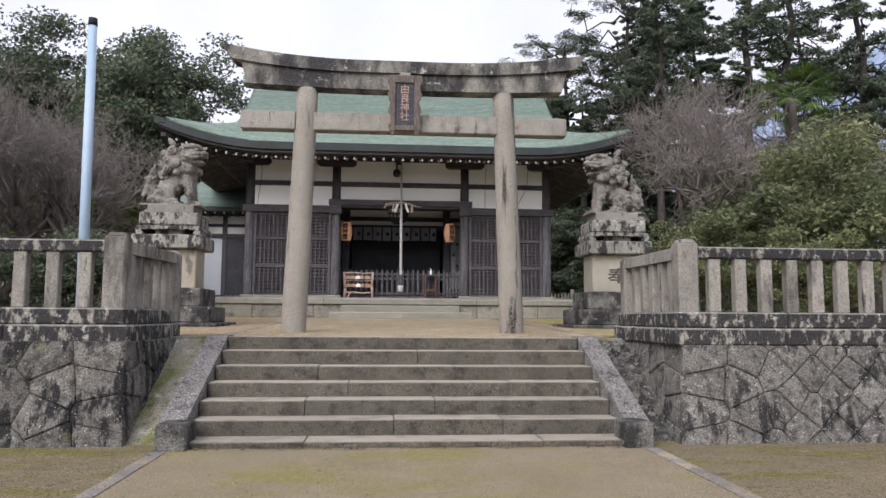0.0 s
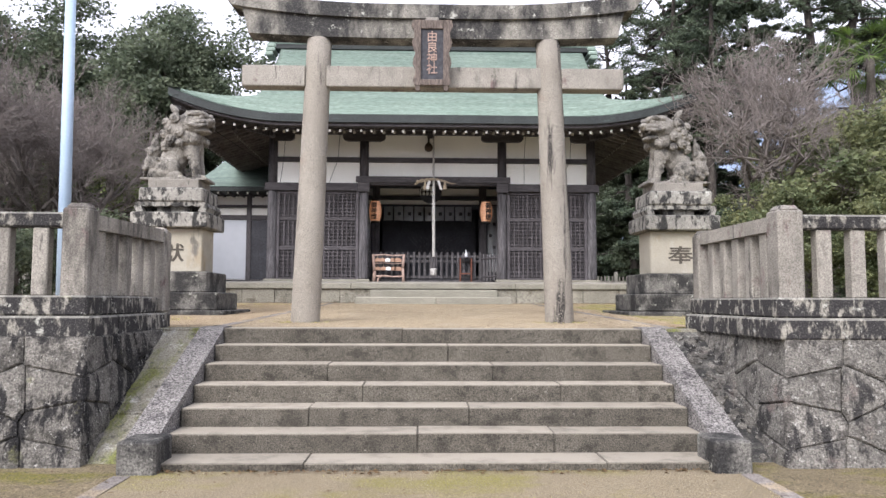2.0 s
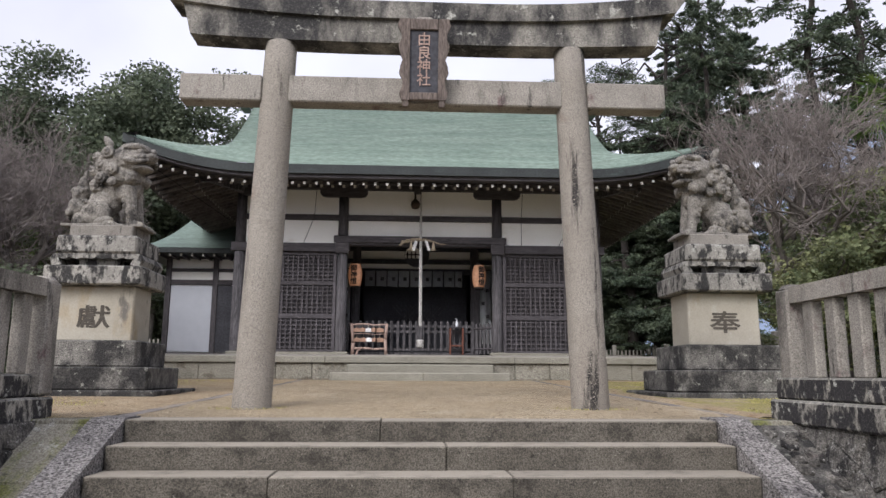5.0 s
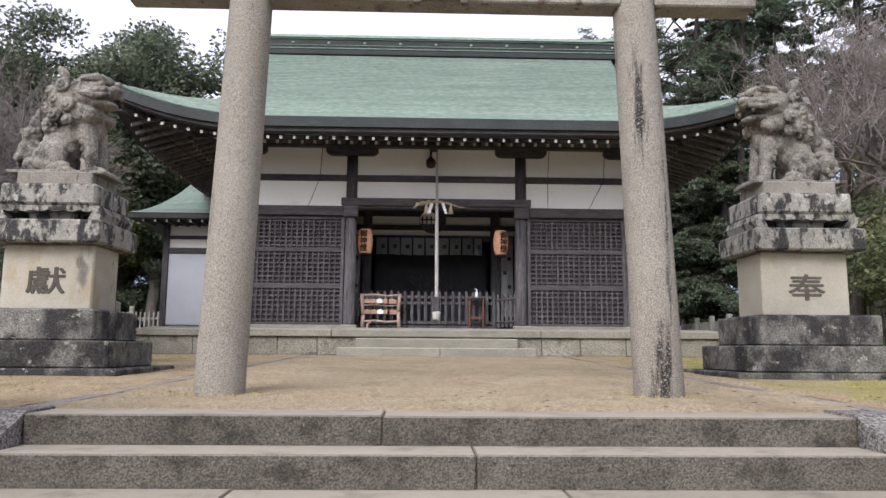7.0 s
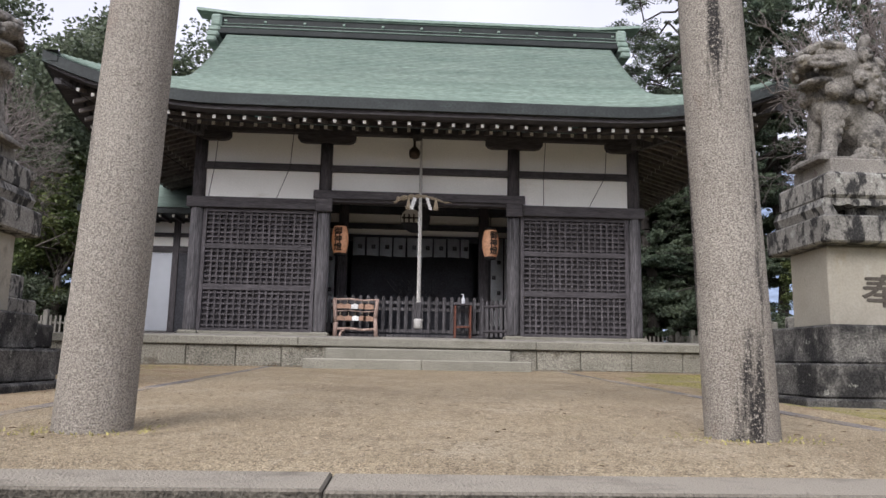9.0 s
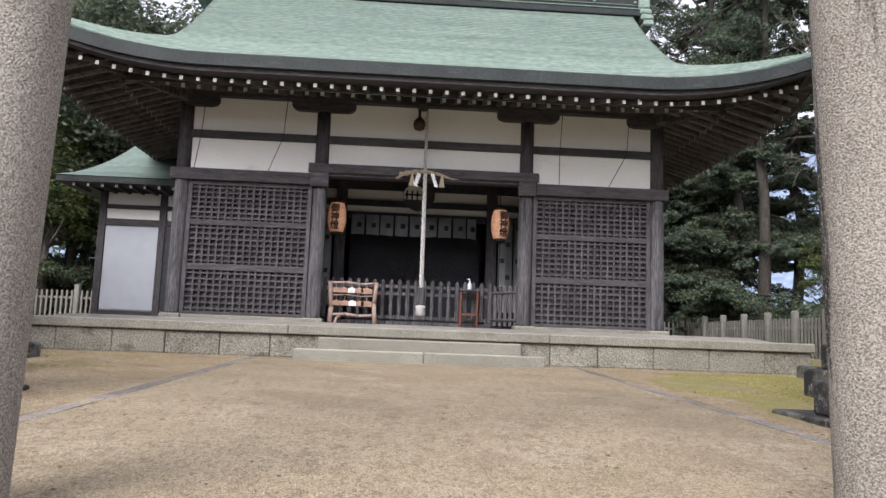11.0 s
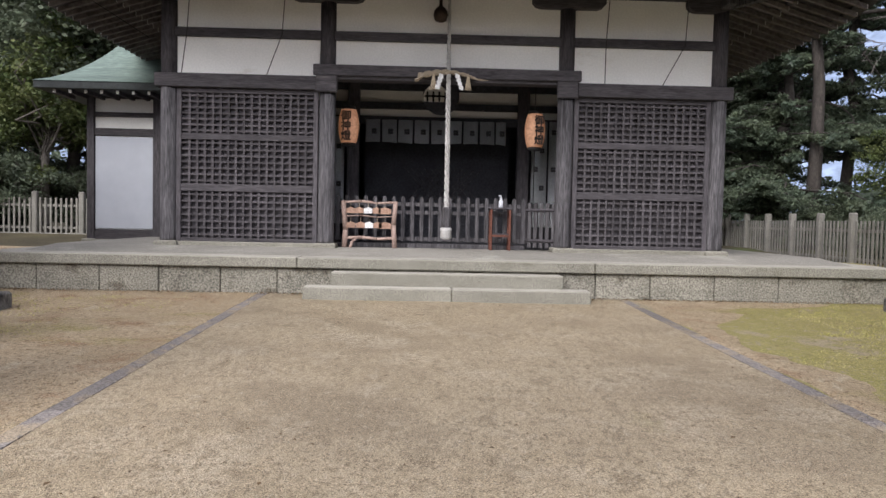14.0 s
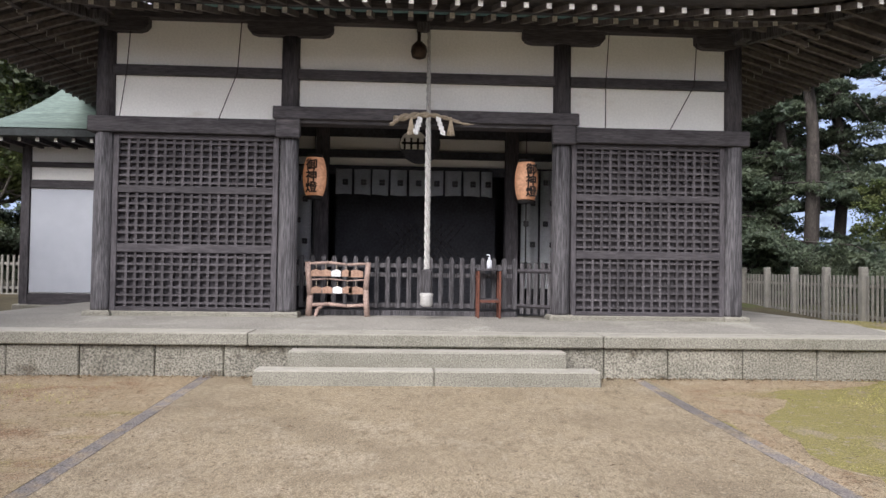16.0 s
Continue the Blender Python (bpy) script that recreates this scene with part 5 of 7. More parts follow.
    rm.mode, rm.voxel_size, rm.use_smooth_shade = "VOXEL", 0.009, True
    sm = ob.modifiers.new("soften", "SMOOTH")
    sm.factor, sm.iterations = 0.4, 2
    tagged(ob, label, "statue", "guardian lion-dogs")


lion(5.0, 1, True, "seated stone guardian lion-dog with open mouth and curled mane")
lion(-4.47, -1, False, "seated stone guardian lion-dog with closed mouth and curled mane")


# ---- stone lanterns behind the guardians ----
def stone_lantern(x, y, label):
    g = gz(y)
    t = thing("stone_lantern", (x, y, g), label, "stone lantern", "stone lanterns")
    for nm, hw, z0, z1, m in (("base", 0.83, -0.1, 0.38, M_TIER), ("lower_step", 0.68, 0.381, 0.7, M_TIER), ("middle_step", 0.5, 0.701, 1.03, M_DARKSTONE), ("upper_step", 0.37, 1.031, 1.36, M_DARKSTONE)):
        part(nm, B((x - hw, x + hw, y - hw, y + hw, g + z0, g + z1), bev=0.025), m, t)
    bm = bmesh.new()
    lathe(bm, (x, y, g + 1.36), [(0.33, 0), (0.31, 0.08), (0.2, 0.2), (0.15, 0.34), (0.14, 0.5), (0.2, 0.62)], 20)
    part("shaft", bm, M_GRANITE, t)
    bm = bmesh.new()
    lathe(bm, (x, y, g + 1.98), [(0.22, 0), (0.36, 0.08), (0.36, 0.16)], 6)
    part("platform", bm, M_DARKSTONE, t)
    bm = bmesh.new()
    lathe(bm, (x, y, g + 2.14), [(0.24, 0), (0.24, 0.42)], 6)
    for s in (-1, 1):
        box(bm, x - 0.1, x + 0.1, y + s * 0.205 - 0.03, y + s * 0.205 + 0.03, g + 2.23, g + 2.46, 0.01)
    part("fire_box", bm, M_GRANITE, t)
    bm = bmesh.new()
    lathe(bm, (x, y, g + 2.56), [(0.28, 0.0), (0.55, 0.06), (0.57, 0.16), (0.36, 0.24), (0.2, 0.42), (0.12, 0.5)], 6)
    part("roof", bm, M_DARKSTONE, t)
    bm = bmesh.new()
    lathe(bm, (x, y, g + 3.05), [(0.1, 0), (0.16, 0.05), (0.1, 0.1), (0.15, 0.2), (0.12, 0.3), (0.02, 0.4)], 12)
    part("finial", bm, M_GRANITE, t)


stone_lantern(-5.42, 18.14, "old granite lantern on four stepped blocks beside the lawn")
stone_lantern(6.25, 18.14, "old granite lantern on four stepped blocks beside the lawn")
for x, y in ((-5.95, 20.9), (7.75, 22.0)):
    bm = bmesh.new()
    box(bm, x - 0.5, x + 0.5, y - 0.45, y + 0.45, gz(y) - 0.1, gz(y) + 0.24, 0.03)
    tagged(part("stone_block", bm, M_TIER), "low blackened stone block lying on the lawn", "stone block", "stone blocks")

# ---- steel pole ----
pole = thing("steel_pole", (-4.92, 12.2, gz(12.2)), "tall pale blue painted steel pole with a dark cap", "pole")
bm = bmesh.new()
cyl(bm, (-4.92, 12.2, gz(12.2)), (-4.98, 12.2, 6.35), 0.088, 0.07, 20)
part("shaft", bm, M_STEEL, pole)
bm = bmesh.new()
cyl(bm, (-4.98, 12.2, 6.35), (-4.98, 12.2, 6.48), 0.076, 0.07, 20)
part("cap", bm, M_INK, pole, "dark cap")

# ---- annex building behind the hall ----
annex = thing("annex_building", (-6.9, 31, 2.0), "small annex of white boards and dark timber under green copper roof", "building")
AY, AX0, AX1 = 29.4, -8.1, -4.9
part("footing", B((AX0 - 0.15, AX1, AY - 0.1, 33.5, 1.3, 2.08), bev=0.02), M_PLATFORM, annex)
part("wall", B((AX0 + 0.1, AX1, AY, 33.3, 2.1, 5.6)), M_PLASTER, annex)
for x in (AX0 + 0.06, -6.45):
    part("post", B((x - 0.09, x + 0.09, AY - 0.07, AY + 0.1, 2.09, 5.6), bev=0.01), M_WOOD, annex)
for z0, z1 in ((2.08, 2.32), (4.6, 4.78), (5.06, 5.17), (5.5, 5.66)):
    part("rail", B((AX0 + 0.15, AX1, AY - 0.06, AY + 0.02, z0, z1), bev=0.008), M_WOODX, annex)
part("white_board", B((AX0 + 0.16, -6.545, AY - 0.03, AY + 0.02, 2.34, 4.58), bev=0.006), M_WHITEBOARD, annex, "large plain white board")
part("dark_panel", B((-6.36, AX1, AY - 0.04, AY + 0.03, 2.33, 4.59)), M_DARK, annex)
bm = bmesh.new()
ex0, ex1, ey0, ey1, ez = -8.9, -4.2, 28.3, 34.5, 5.72
g = []
for j in range(9):
    f = j / 8
    z = ez + 1.55 * (0.6 * f + 0.4 * f * f)
    ins = 1.35 * f ** 0.85
    g.append([bm.verts.new(p) for p in ((ex0 + ins, ey0 + ins * 1.6, z), (ex1, ey0 + ins * 1.6, z), (ex1, ey1 - ins * 1.6, z), (ex0 + ins, ey1 - ins * 1.6, z))])
for a, b in zip(g, g[1:]):
    for i in range(4):
        bm.faces.new((a[i], a[(i + 1) % 4], b[(i + 1) % 4], b[i])).smooth = False
bm.faces.new(g[-1])
# tree shade over this roof is part of the copper's darker tone
part("roof", bm, M_COPPERDULLSHADE, annex, "dull green copper hipped roof, shade in its colour")
part("eave_board", B((ex0 + 0.02, ex1, ey0 + 0.02, ey1 - 0.02, ez - 0.17, ez - 0.004), bev=0.01), M_COPPERDARK, annex)
part("ridge", B((-7.55, ex1, 30.55, 32.2, ez + 1.5, ez + 1.72), bev=0.04), M_COPPER, annex)
bm = bmesh.new()
for k in range(4):
    box(bm, -7.75 - 0.05 * (k % 2), -7.5, 30.5, 30.9, ez + 1.2 + 0.16 * k, ez + 1.34 + 0.16 * k, 0.04)
part("ridge_ornament", bm, M_COPPER, annex)
for k in range(10):
    x = ex0 + 0.4 + k * 0.36
    ob = part("rafter", B((x, x + 0.07, ey0 + 0.15, AY, ez - 0.26, ez - 0.175)), M_WOOD, annex)
    part("white_tip", B((x + 0.003, x + 0.067, ey0 + 0.14, ey0 + 0.151, ez - 0.257, ez - 0.178)), M_WHITETIP, ob)

# ---- concrete picket fences ----
pk = mesh_of("picket", B((-0.04, 0.04, -0.022, 0.022, -0.42, 1.0), bev=0.01), M_FENCE)


def picket_fence(a, b, z, label):
    a, b = Vector(a), Vector(b)
    t = thing("concrete_fence", (a.x, a.y, z), label, "fence", "concrete fences")
    d = (b - a)
    length = d.length
    ang = math.degrees(math.atan2(d.y, d.x))
    n = int(length / 0.2)
    pm = mesh_of("post", B((-0.1, 0.1, -0.1, 0.1, -0.42, 1.25), bev=0.03), M_FENCE)
    for k in range(n):
        p = a + d * (k / n)
        if k % 9 == 0:
            piece("post", pm, t, pose(p.x, p.y, z, 0, 0, ang))
        else:
            piece("picket", pk, t, pose(p.x, p.y, z, 0, 0, ang))
    for zz in (-0.2, 0.66):
        rm = mesh_of("rail", B((0, length, 0.03, 0.08, zz, zz + 0.09)), M_FENCE)
        piece("rail", rm, t, pose(a.x, a.y, z, 0, 0, ang))
    cm = mesh_of("curb", B((0, length, -0.12, 0.12, -0.9, -0.36), bev=0.02), M_FENCE)
    piece("curb", cm, t, pose(a.x, a.y, z, 0, 0, ang))


picket_fence((13.1, 42), (13.1, 24), 1.95, "pale concrete picket fence with square posts along the wood")
picket_fence((-24, 40), (-5, 40), 2.25, "pale concrete picket fence with square posts behind the annex")
picket_fence((5.5, 42), (13.0, 42), 1.95, "pale concrete picket fence behind the hall")

# ---- inside the hall ----
IY = 28.2
part("inner_wall", B((COLS[0] + 0.06, COLS[3] - 0.06, IY + 0.1, IY + 0.2, 5.0, 6.97)), M_PLASTER, hall, "dim plaster over the inner beams")
for z0, z1 in ((4.9, 5.08), (5.25, 5.4), (5.68, 5.9)):
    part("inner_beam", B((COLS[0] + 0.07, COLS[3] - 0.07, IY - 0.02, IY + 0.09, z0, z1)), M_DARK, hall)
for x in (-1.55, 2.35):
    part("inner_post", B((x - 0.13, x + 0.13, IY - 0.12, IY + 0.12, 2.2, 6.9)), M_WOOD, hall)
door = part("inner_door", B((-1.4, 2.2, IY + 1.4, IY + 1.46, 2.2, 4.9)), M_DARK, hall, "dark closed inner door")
bm = bmesh.new()
for i in range(-8, 30):
    for s in (-1, 1):
        xa = -1.2 + i * 0.16
        pts = [(xa + s * f * 0.8, 3.1 + f * 0.9) for f in (0, 1)]
        if -0.4 <= min(pts[0][0], pts[1][0]) and max(pts[0][0], pts[1][0]) <= 1.6:
            cyl(bm, (pts[0][0], IY + 1.38, pts[0][1]), (pts[1][0], IY + 1.38, pts[1][1]), 0.012, 0.012, 4)
part("diamond_lattice", bm, M_WOODGREY, door)


def crest(bm, x, y, z, r):
    for k in range(4):
        a = k * math.pi / 2 + math.pi / 4
        lathe_c = (x + r * 0.5 * math.cos(a), z + r * 0.55 * math.sin(a))
        vs = [bm.verts.new((lathe_c[0] + r * 0.48 * math.cos(b), y, lathe_c[1] + r * 0.48 * math.sin(b))) for b in (i * math.pi / 4 for i in range(8))]
        bm.faces.new(vs)


curtain = thing("short_curtain", (0.4, IY - 0.15, 4.46), "short grey-white split curtain printed with dark crests", "curtain")
px = [-1.28 + i * 0.372 for i in range(10)]
for i in range(9):
    a, b = px[i] + 0.012, px[i + 1] - 0.03
    if i == 8:
        b = px[i] + 0.24
    bm = bmesh.new()
    n = 8
    prev = None
    for k in range(n + 1):
        f = k / n
        yy = IY - 0.16 + 0.02 * math.sin(f * 6 + i)
        r = [bm.verts.new((a + (b - a) * f, yy, 4.98)), bm.verts.new((a + (b - a) * f + 0.01 * math.sin(i * 2), yy - 0.02, 4.46 + 0.012 * math.sin(f * 3 + i)))]
        if prev:
            bm.faces.new((prev[0], r[0], r[1], prev[1])).smooth = True
        prev = r
    bmesh.ops.solidify(bm, geom=bm.faces[:], thickness=0.004)
    p = part("panel", bm, M_CLOTH, curtain)
    for fx, cz in ((0.6, 4.71),):
        bm = bmesh.new()
        crest(bm, a + (b - a) * fx, IY - 0.2, cz, 0.075)
        part("crest", bm, M_CREST, p)
for x0, x1 in ((-2.5, -2.12), (-2.08, -1.72), (2.5, 2.86), (2.9, 3.3)):
    hang = thing("long_curtain", ((x0 + x1) / 2, IY - 0.3, 2.6), "long grey curtain printed with dark crests inside the hall", "curtain", "long curtains")
    bm = bmesh.new()
    prev = None
    for k in range(13):
        f = k / 12
        yy = IY - 0.35 + 0.03 * math.sin(f * 9)
        r = [bm.verts.new((x0 + (x1 - x0) * f, yy, 5.0)), bm.verts.new((x0 + (x1 - x0) * f, yy, 2.6))]
        if prev:
            bm.faces.new((prev[0], r[0], r[1], prev[1])).smooth = True
        prev = r
    bmesh.ops.solidify(bm, geom=bm.faces[:], thickness=0.004)
    p = part("cloth", bm, M_CLOTH, hang)
    for k in range(5):
        bm = bmesh.new()
        crest(bm, x0 + 0.1 + 0.14 * (k % 2), IY - 0.4, 4.75 - k * 0.42, 0.07)
        part("crest", bm, M_CREST, p)

# round crest board over the curtain
disc = thing("round_crest_board", (0.45, 27.4, 5.2), "dark round board with a cream half disc under the ceiling", "plaque")
bm = bmesh.new()
cyl(bm, (0.42, 27.45, 5.42), (0.42, 27.38, 5.42), 0.4, 0.4, 32)
part("board", bm, M_DARK, disc)
bm = bmesh.new()
prism(bm, [(0.3 + 0.27 * math.cos(a), 27.37, 5.4 + 0.27 * math.sin(a)) for a in (math.pi * (-0.12 + 1.24 * k / 20) for k in range(21))], (0, 0.015, 0))
half = part("cream_disc", bm, M_PLASTER, disc)
bm = bmesh.new()
box(bm, 0.06, 0.56, 27.345, 27.36, 5.4, 5.44)
for k in range(4):
    box(bm, 0.1 + k * 0.13, 0.14 + k * 0.13, 27.345, 27.36, 5.3, 5.52)
part("bars", bm, M_INK, half)


def paper_lantern(x, turn):
    t = thing("paper_lantern", (x, 26.0, 4.16), "glowing orange paper lantern with black brushed characters", "lantern", "paper lanterns")
    y = 26.0
    bm = bmesh.new()
    prof = []
    for k in range(25):
        f = k / 24
        r = 0.205 * (math.sin(math.pi * (0.16 + 0.68 * f)) ** 0.45) + 0.004 * math.cos(k * math.pi)
        prof.append((r, 0.04 + 0.66 * f))
    lathe(bm, (x, y, 4.18), prof, 28)
    part("shade", bm, M_LANTERN, t)
    bm = bmesh.new()
    lathe(bm, (x, y, 4.155), [(0.1, 0), (0.13, 0.0), (0.14, 0.06)], 20)
    part("bottom_rim", bm, M_INK, t)
    bm = bmesh.new()
    lathe(bm, (x, y, 4.885), [(0.14, 0), (0.13, 0.05), (0.05, 0.06)], 20)
    part("top_rim", bm, M_INK, t)
    bm = bmesh.new()
    cyl(bm, (x, y, 4.94), (x, y, 6.98), 0.008, 0.008, 5)
    cyl(bm, (x, y, 3.0), (x, y, 4.16), 0.012, 0.012, 6)
    part("cord", bm, M_INK, t)
    m = pose(x, y, 4.53) @ pose(0, 0, 0, 0, 0, turn) @ pose(0, -0.222, 0, 90)
    writing("lettering", "御\n神\n燈", 0.205, m, M_INK, t, 0.004, 0.006)


paper_lantern(-1.44, -8)
paper_lantern(2.29, 14)

# ---- bell, rope and straw rope ----
bell = thing("bell", (0.33, 24.95, 6.35), "round bronze bell hanging under the eave", "bell")
bm = bmesh.new()
lathe(bm, (0.33, 24.9, 6.36), [(0.04, 0), (0.11, 0.03), (0.135, 0.12), (0.12, 0.21), (0.06, 0.27), (0.03, 0.3), (0.03, 0.45)], 20)
part("body", bm, M_BRONZE, bell)
part("hanger", B((0.29, 0.5, 24.86, 24.94, 6.8, 6.96), bev=0.01), M_WOODGREY, bell)

rope = thing("bell_rope", (0.48, 24.9, 2.35), "thick pale twisted bell rope with a wooden end block", "rope")
for s in range(3):
    bm = bmesh.new()
    pts, rad = [], []
    n = 130
    for k in range(n + 1):
        f = k / n
        z = 6.85 - f * 3.92
        a = f * 62 + s * 2 * math.pi / 3
        thick = 0.016 + 0.011 * min(1, f * 2)
        pts.append((0.49 + 0.02 * f + thick * math.cos(a), 24.9 + thick * math.sin(a), z))
        rad.append(thick * 0.86)
    tube(bm, pts, rad, 5)
    part("strand", bm, M_ROPE, rope)
bm = bmesh.new()
lathe(bm, (0.51, 24.9, 2.58), [(0.085, 0), (0.09, 0.05), (0.085, 0.36), (0.06, 0.38)], 8)
part("end_block", bm, M_WOODGREY, rope, "greyed wooden end block")
bm = bmesh.new()
lathe(bm, (0.51, 24.9, 2.36), [(0.06, 0), (0.105, 0.03), (0.1, 0.16), (0.115, 0.2), (0.08, 0.225)], 12)
part("end_knot", bm, M_ROPE, rope, "white rope knot")

straw = thing("straw_rope", (0.5, 24.85, 5.3), "twisted straw rope with white paper streamers over the entrance", "straw rope")
bm = bmesh.new()
for s in range(2):
    pts, rad = [], []
    for k in range(61):
        f = k / 60
        a = f * 24 + s * math.pi
        th = 0.034 * (1 - f) ** 0.8 + 0.005
        pts.append((-0.05 + 1.28 * f, 24.86 + th * 0.8 * math.sin(a), 5.36 + 0.11 * math.sin(math.pi * min(1, f * 1.15)) - 0.05 * f + th * 0.8 * math.cos(a)))
        rad.append(th)
    tube(bm, pts, rad, 6)
for k in range(12):
    cyl(bm, (0.0, 24.86, 5.36), (-0.13 + 0.02 * (k % 4), 24.86 + 0.03 * math.sin(k), 5.26 + 0.02 * (k // 4)), 0.015, 0.006, 5)
part("rope", bm, M_STRAW, straw)
for x in (0.22, 0.86):
    bm = bmesh.new()
    for k in range(14):
        cyl(bm, (x, 24.85, 5.42), (x + 0.06 * math.sin(k * 2.4), 24.85 + 0.04 * math.cos(k * 2.4), 5.12), 0.012, 0.007, 4)
    part("tassel", bm, M_STRAW, straw)
for x, d in ((0.36, -1), (0.66, 1)):
    bm = bmesh.new()
    for k in range(4):
        xx, z = x + d * 0.022 * k, 5.42 - 0.07 * k
        prism(bm, [(xx - 0.04, 24.82 - 0.012 * k, z), (xx + 0.04, 24.82 - 0.012 * k, z - 0.03), (xx + 0.04, 24.82 - 0.012 * k, z - 0.11), (xx - 0.04, 24.82 - 0.012 * k, z - 0.08)], (0, 0.003, 0))
    part("paper_streamer", bm, M_PAPER, straw, "white zigzag paper streamer")

# ---- low fence across the entrance ----
low = thing("entrance_fence", (0.4, 25.75, 2.2), "low greyed timber picket fence across the hall entrance", "fence")
GY = 25.75
bm = bmesh.new()
prism(bm, [(-0.038, 0, 0), (0.038, 0, 0), (0.038, 0, 0.84), (0.02, 0, 0.88), (-0.02, 0, 0.88), (-0.038, 0, 0.84)], (0, 0.035, 0))
pkm = mesh_of("picket", bm, M_WOODGREY)
for k in range(21):
    piece("picket", pkm, low, pose(-1.6 + k * 0.183, GY - 0.03, 2.29))
for z in (2.3, 2.82, 2.98):
    part("rail", B((-1.64, 2.1, GY + 0.008, GY + 0.06, z, z + 0.075), bev=0.005), M_WOODGREY, low)
part("sill", B((-1.64, 2.1, GY - 0.05, GY + 0.1, 2.15, 2.25), bev=0.01), M_WOODGREY, low)
for k in range(5):
    piece("picket", pkm, low, pose(2.18 + k * 0.1, GY - 0.06 - k * 0.1, 2.22, 0, 0, -40))
for z in (2.35, 2.95):
    bm = bmesh.new()
    cyl(bm, (2.12, GY, z), (2.62, GY - 0.5, z), 0.035, 0.035, 4)
    part("gate_rail", bm, M_WOOD, low)

# ---- votive plaque rack ----
rack = thing("votive_rack", (-0.95, 25.42, 2.16), "rustic branch rack hung with small wooden votive plaques", "rack")
RYR = 25.42
for pts, rr in (([(-1.43, RYR, 2.16), (-1.41, RYR, 2.5), (-1.46, RYR, 3.06)], 0.055), ([(-0.46, RYR, 2.16), (-0.49, RYR, 2.6), (-0.45, RYR, 3.06)], 0.05)):
    bm = bmesh.new()
    tube(bm, pts, [rr, rr * 0.95, rr * 0.85], 10)
    part("upright", bm, M_RACK, rack)
for z, rr in ((3.03, 0.022), (2.76, 0.012), (2.6, 0.012), (2.34, 0.028)):
    bm = bmesh.new()
    tube(bm, [(-1.45, RYR, z), (-1.1, RYR + 0.01, z + 0.02), (-0.8, RYR, z - 0.01), (-0.46, RYR, z + 0.01)], [rr, rr * 1.1, rr * 0.9, rr], 8)
    part("crossbar", bm, M_RACK, rack)
bm = bmesh.new()
tube(bm, [(-1.32, RYR - 0.03, 2.12), (-1.28, RYR - 0.03, 2.28), (-1.2, RYR - 0.02, 2.32)], [0.03, 0.028, 0.02], 8)
part("brace", bm, M_RACK, rack)
rng = random.Random(4)
for z in (2.94, 2.66):
    for k in range(5):
        x = -1.3 + k * 0.165 + rng.uniform(-0.02, 0.02)
        w, h = (0.085, 0.12) if k != 4 else (0.12, 0.13)
        bm = bmesh.new()
        prism(bm, [(x - w, RYR - 0.05, z - h), (x + w, RYR - 0.05, z - h), (x + w, RYR - 0.05, z - 0.03), (x, RYR - 0.05, z), (x - w, RYR - 0.05, z - 0.03)], (0, 0.012, 0))
        pl = part("votive_plaque", bm, M_EMA if k != 2 else M_PAPER, rack)
        part("string", B((x - 0.003, x + 0.003, RYR - 0.05, RYR - 0.046, z, z + 0.08)), M_STRAW, pl)

# ---- side table and bottle ----
table = thing("side_table", (1.57, 25.45, 2.155), "small reddish timber stand with a dark top", "table")
for x in (1.39, 1.75):
    for y in (25.3, 25.6):
        part("leg", B((x - 0.018, x + 0.018, y - 0.018, y + 0.018, 2.155, 2.95), bev=0.004), M_REDWOOD, table)
for y in (25.3, 25.6):
    part("stretcher", B((1.408, 1.732, y - 0.012, y + 0.012, 2.42, 2.46)), M_REDWOOD, table)
part("top", B((1.35, 1.79, 25.26, 25.64, 2.951, 2.985), bev=0.006), M_WOOD, table)
part("lower_shelf", B((1.4, 1.74, 25.32, 25.58, 2.461, 2.48)), M_WOOD, table)
bottle = thing("pump_bottle", (1.58, 25.42, 2.986), "white plastic pump bottle on the stand", "bottle")
bm = bmesh.new()
lathe(bm, (1.58, 25.42, 2.986), [(0.042, 0), (0.045, 0.02), (0.043, 0.13), (0.02, 0.155), (0.018, 0.18)], 14)
part("body", bm, M_BOTTLE, bottle)
bm = bmesh.new()
lathe(bm, (1.58, 25.42, 3.166), [(0.02, 0), (0.02, 0.02), (0.008, 0.025), (0.008, 0.05)], 10)
box(bm, 1.53, 1.59, 25.41, 25.43, 3.21, 3.225)
part("pump", bm, M_BOTTLE, bottle)

# ---- trees and hills ----
def quads(name, v, material, per=4):
    """A mesh of loose quads from an array of corners (n, 4, 3)."""
    n = len(v)
    me = bpy.data.meshes.new(name)
    me.vertices.add(n * 4)
    me.vertices.foreach_set("co", v.reshape(-1).astype(np.float32))
    me.loops.add(n * 4)
    me.loops.foreach_set("vertex_index", np.arange(n * 4, dtype=np.int32))
    me.polygons.add(n)
    me.polygons.foreach_set("loop_start", np.arange(0, n * 4, 4, dtype=np.int32))
    me.update(calc_edges=True)
    me.materials.append(material)
    return me


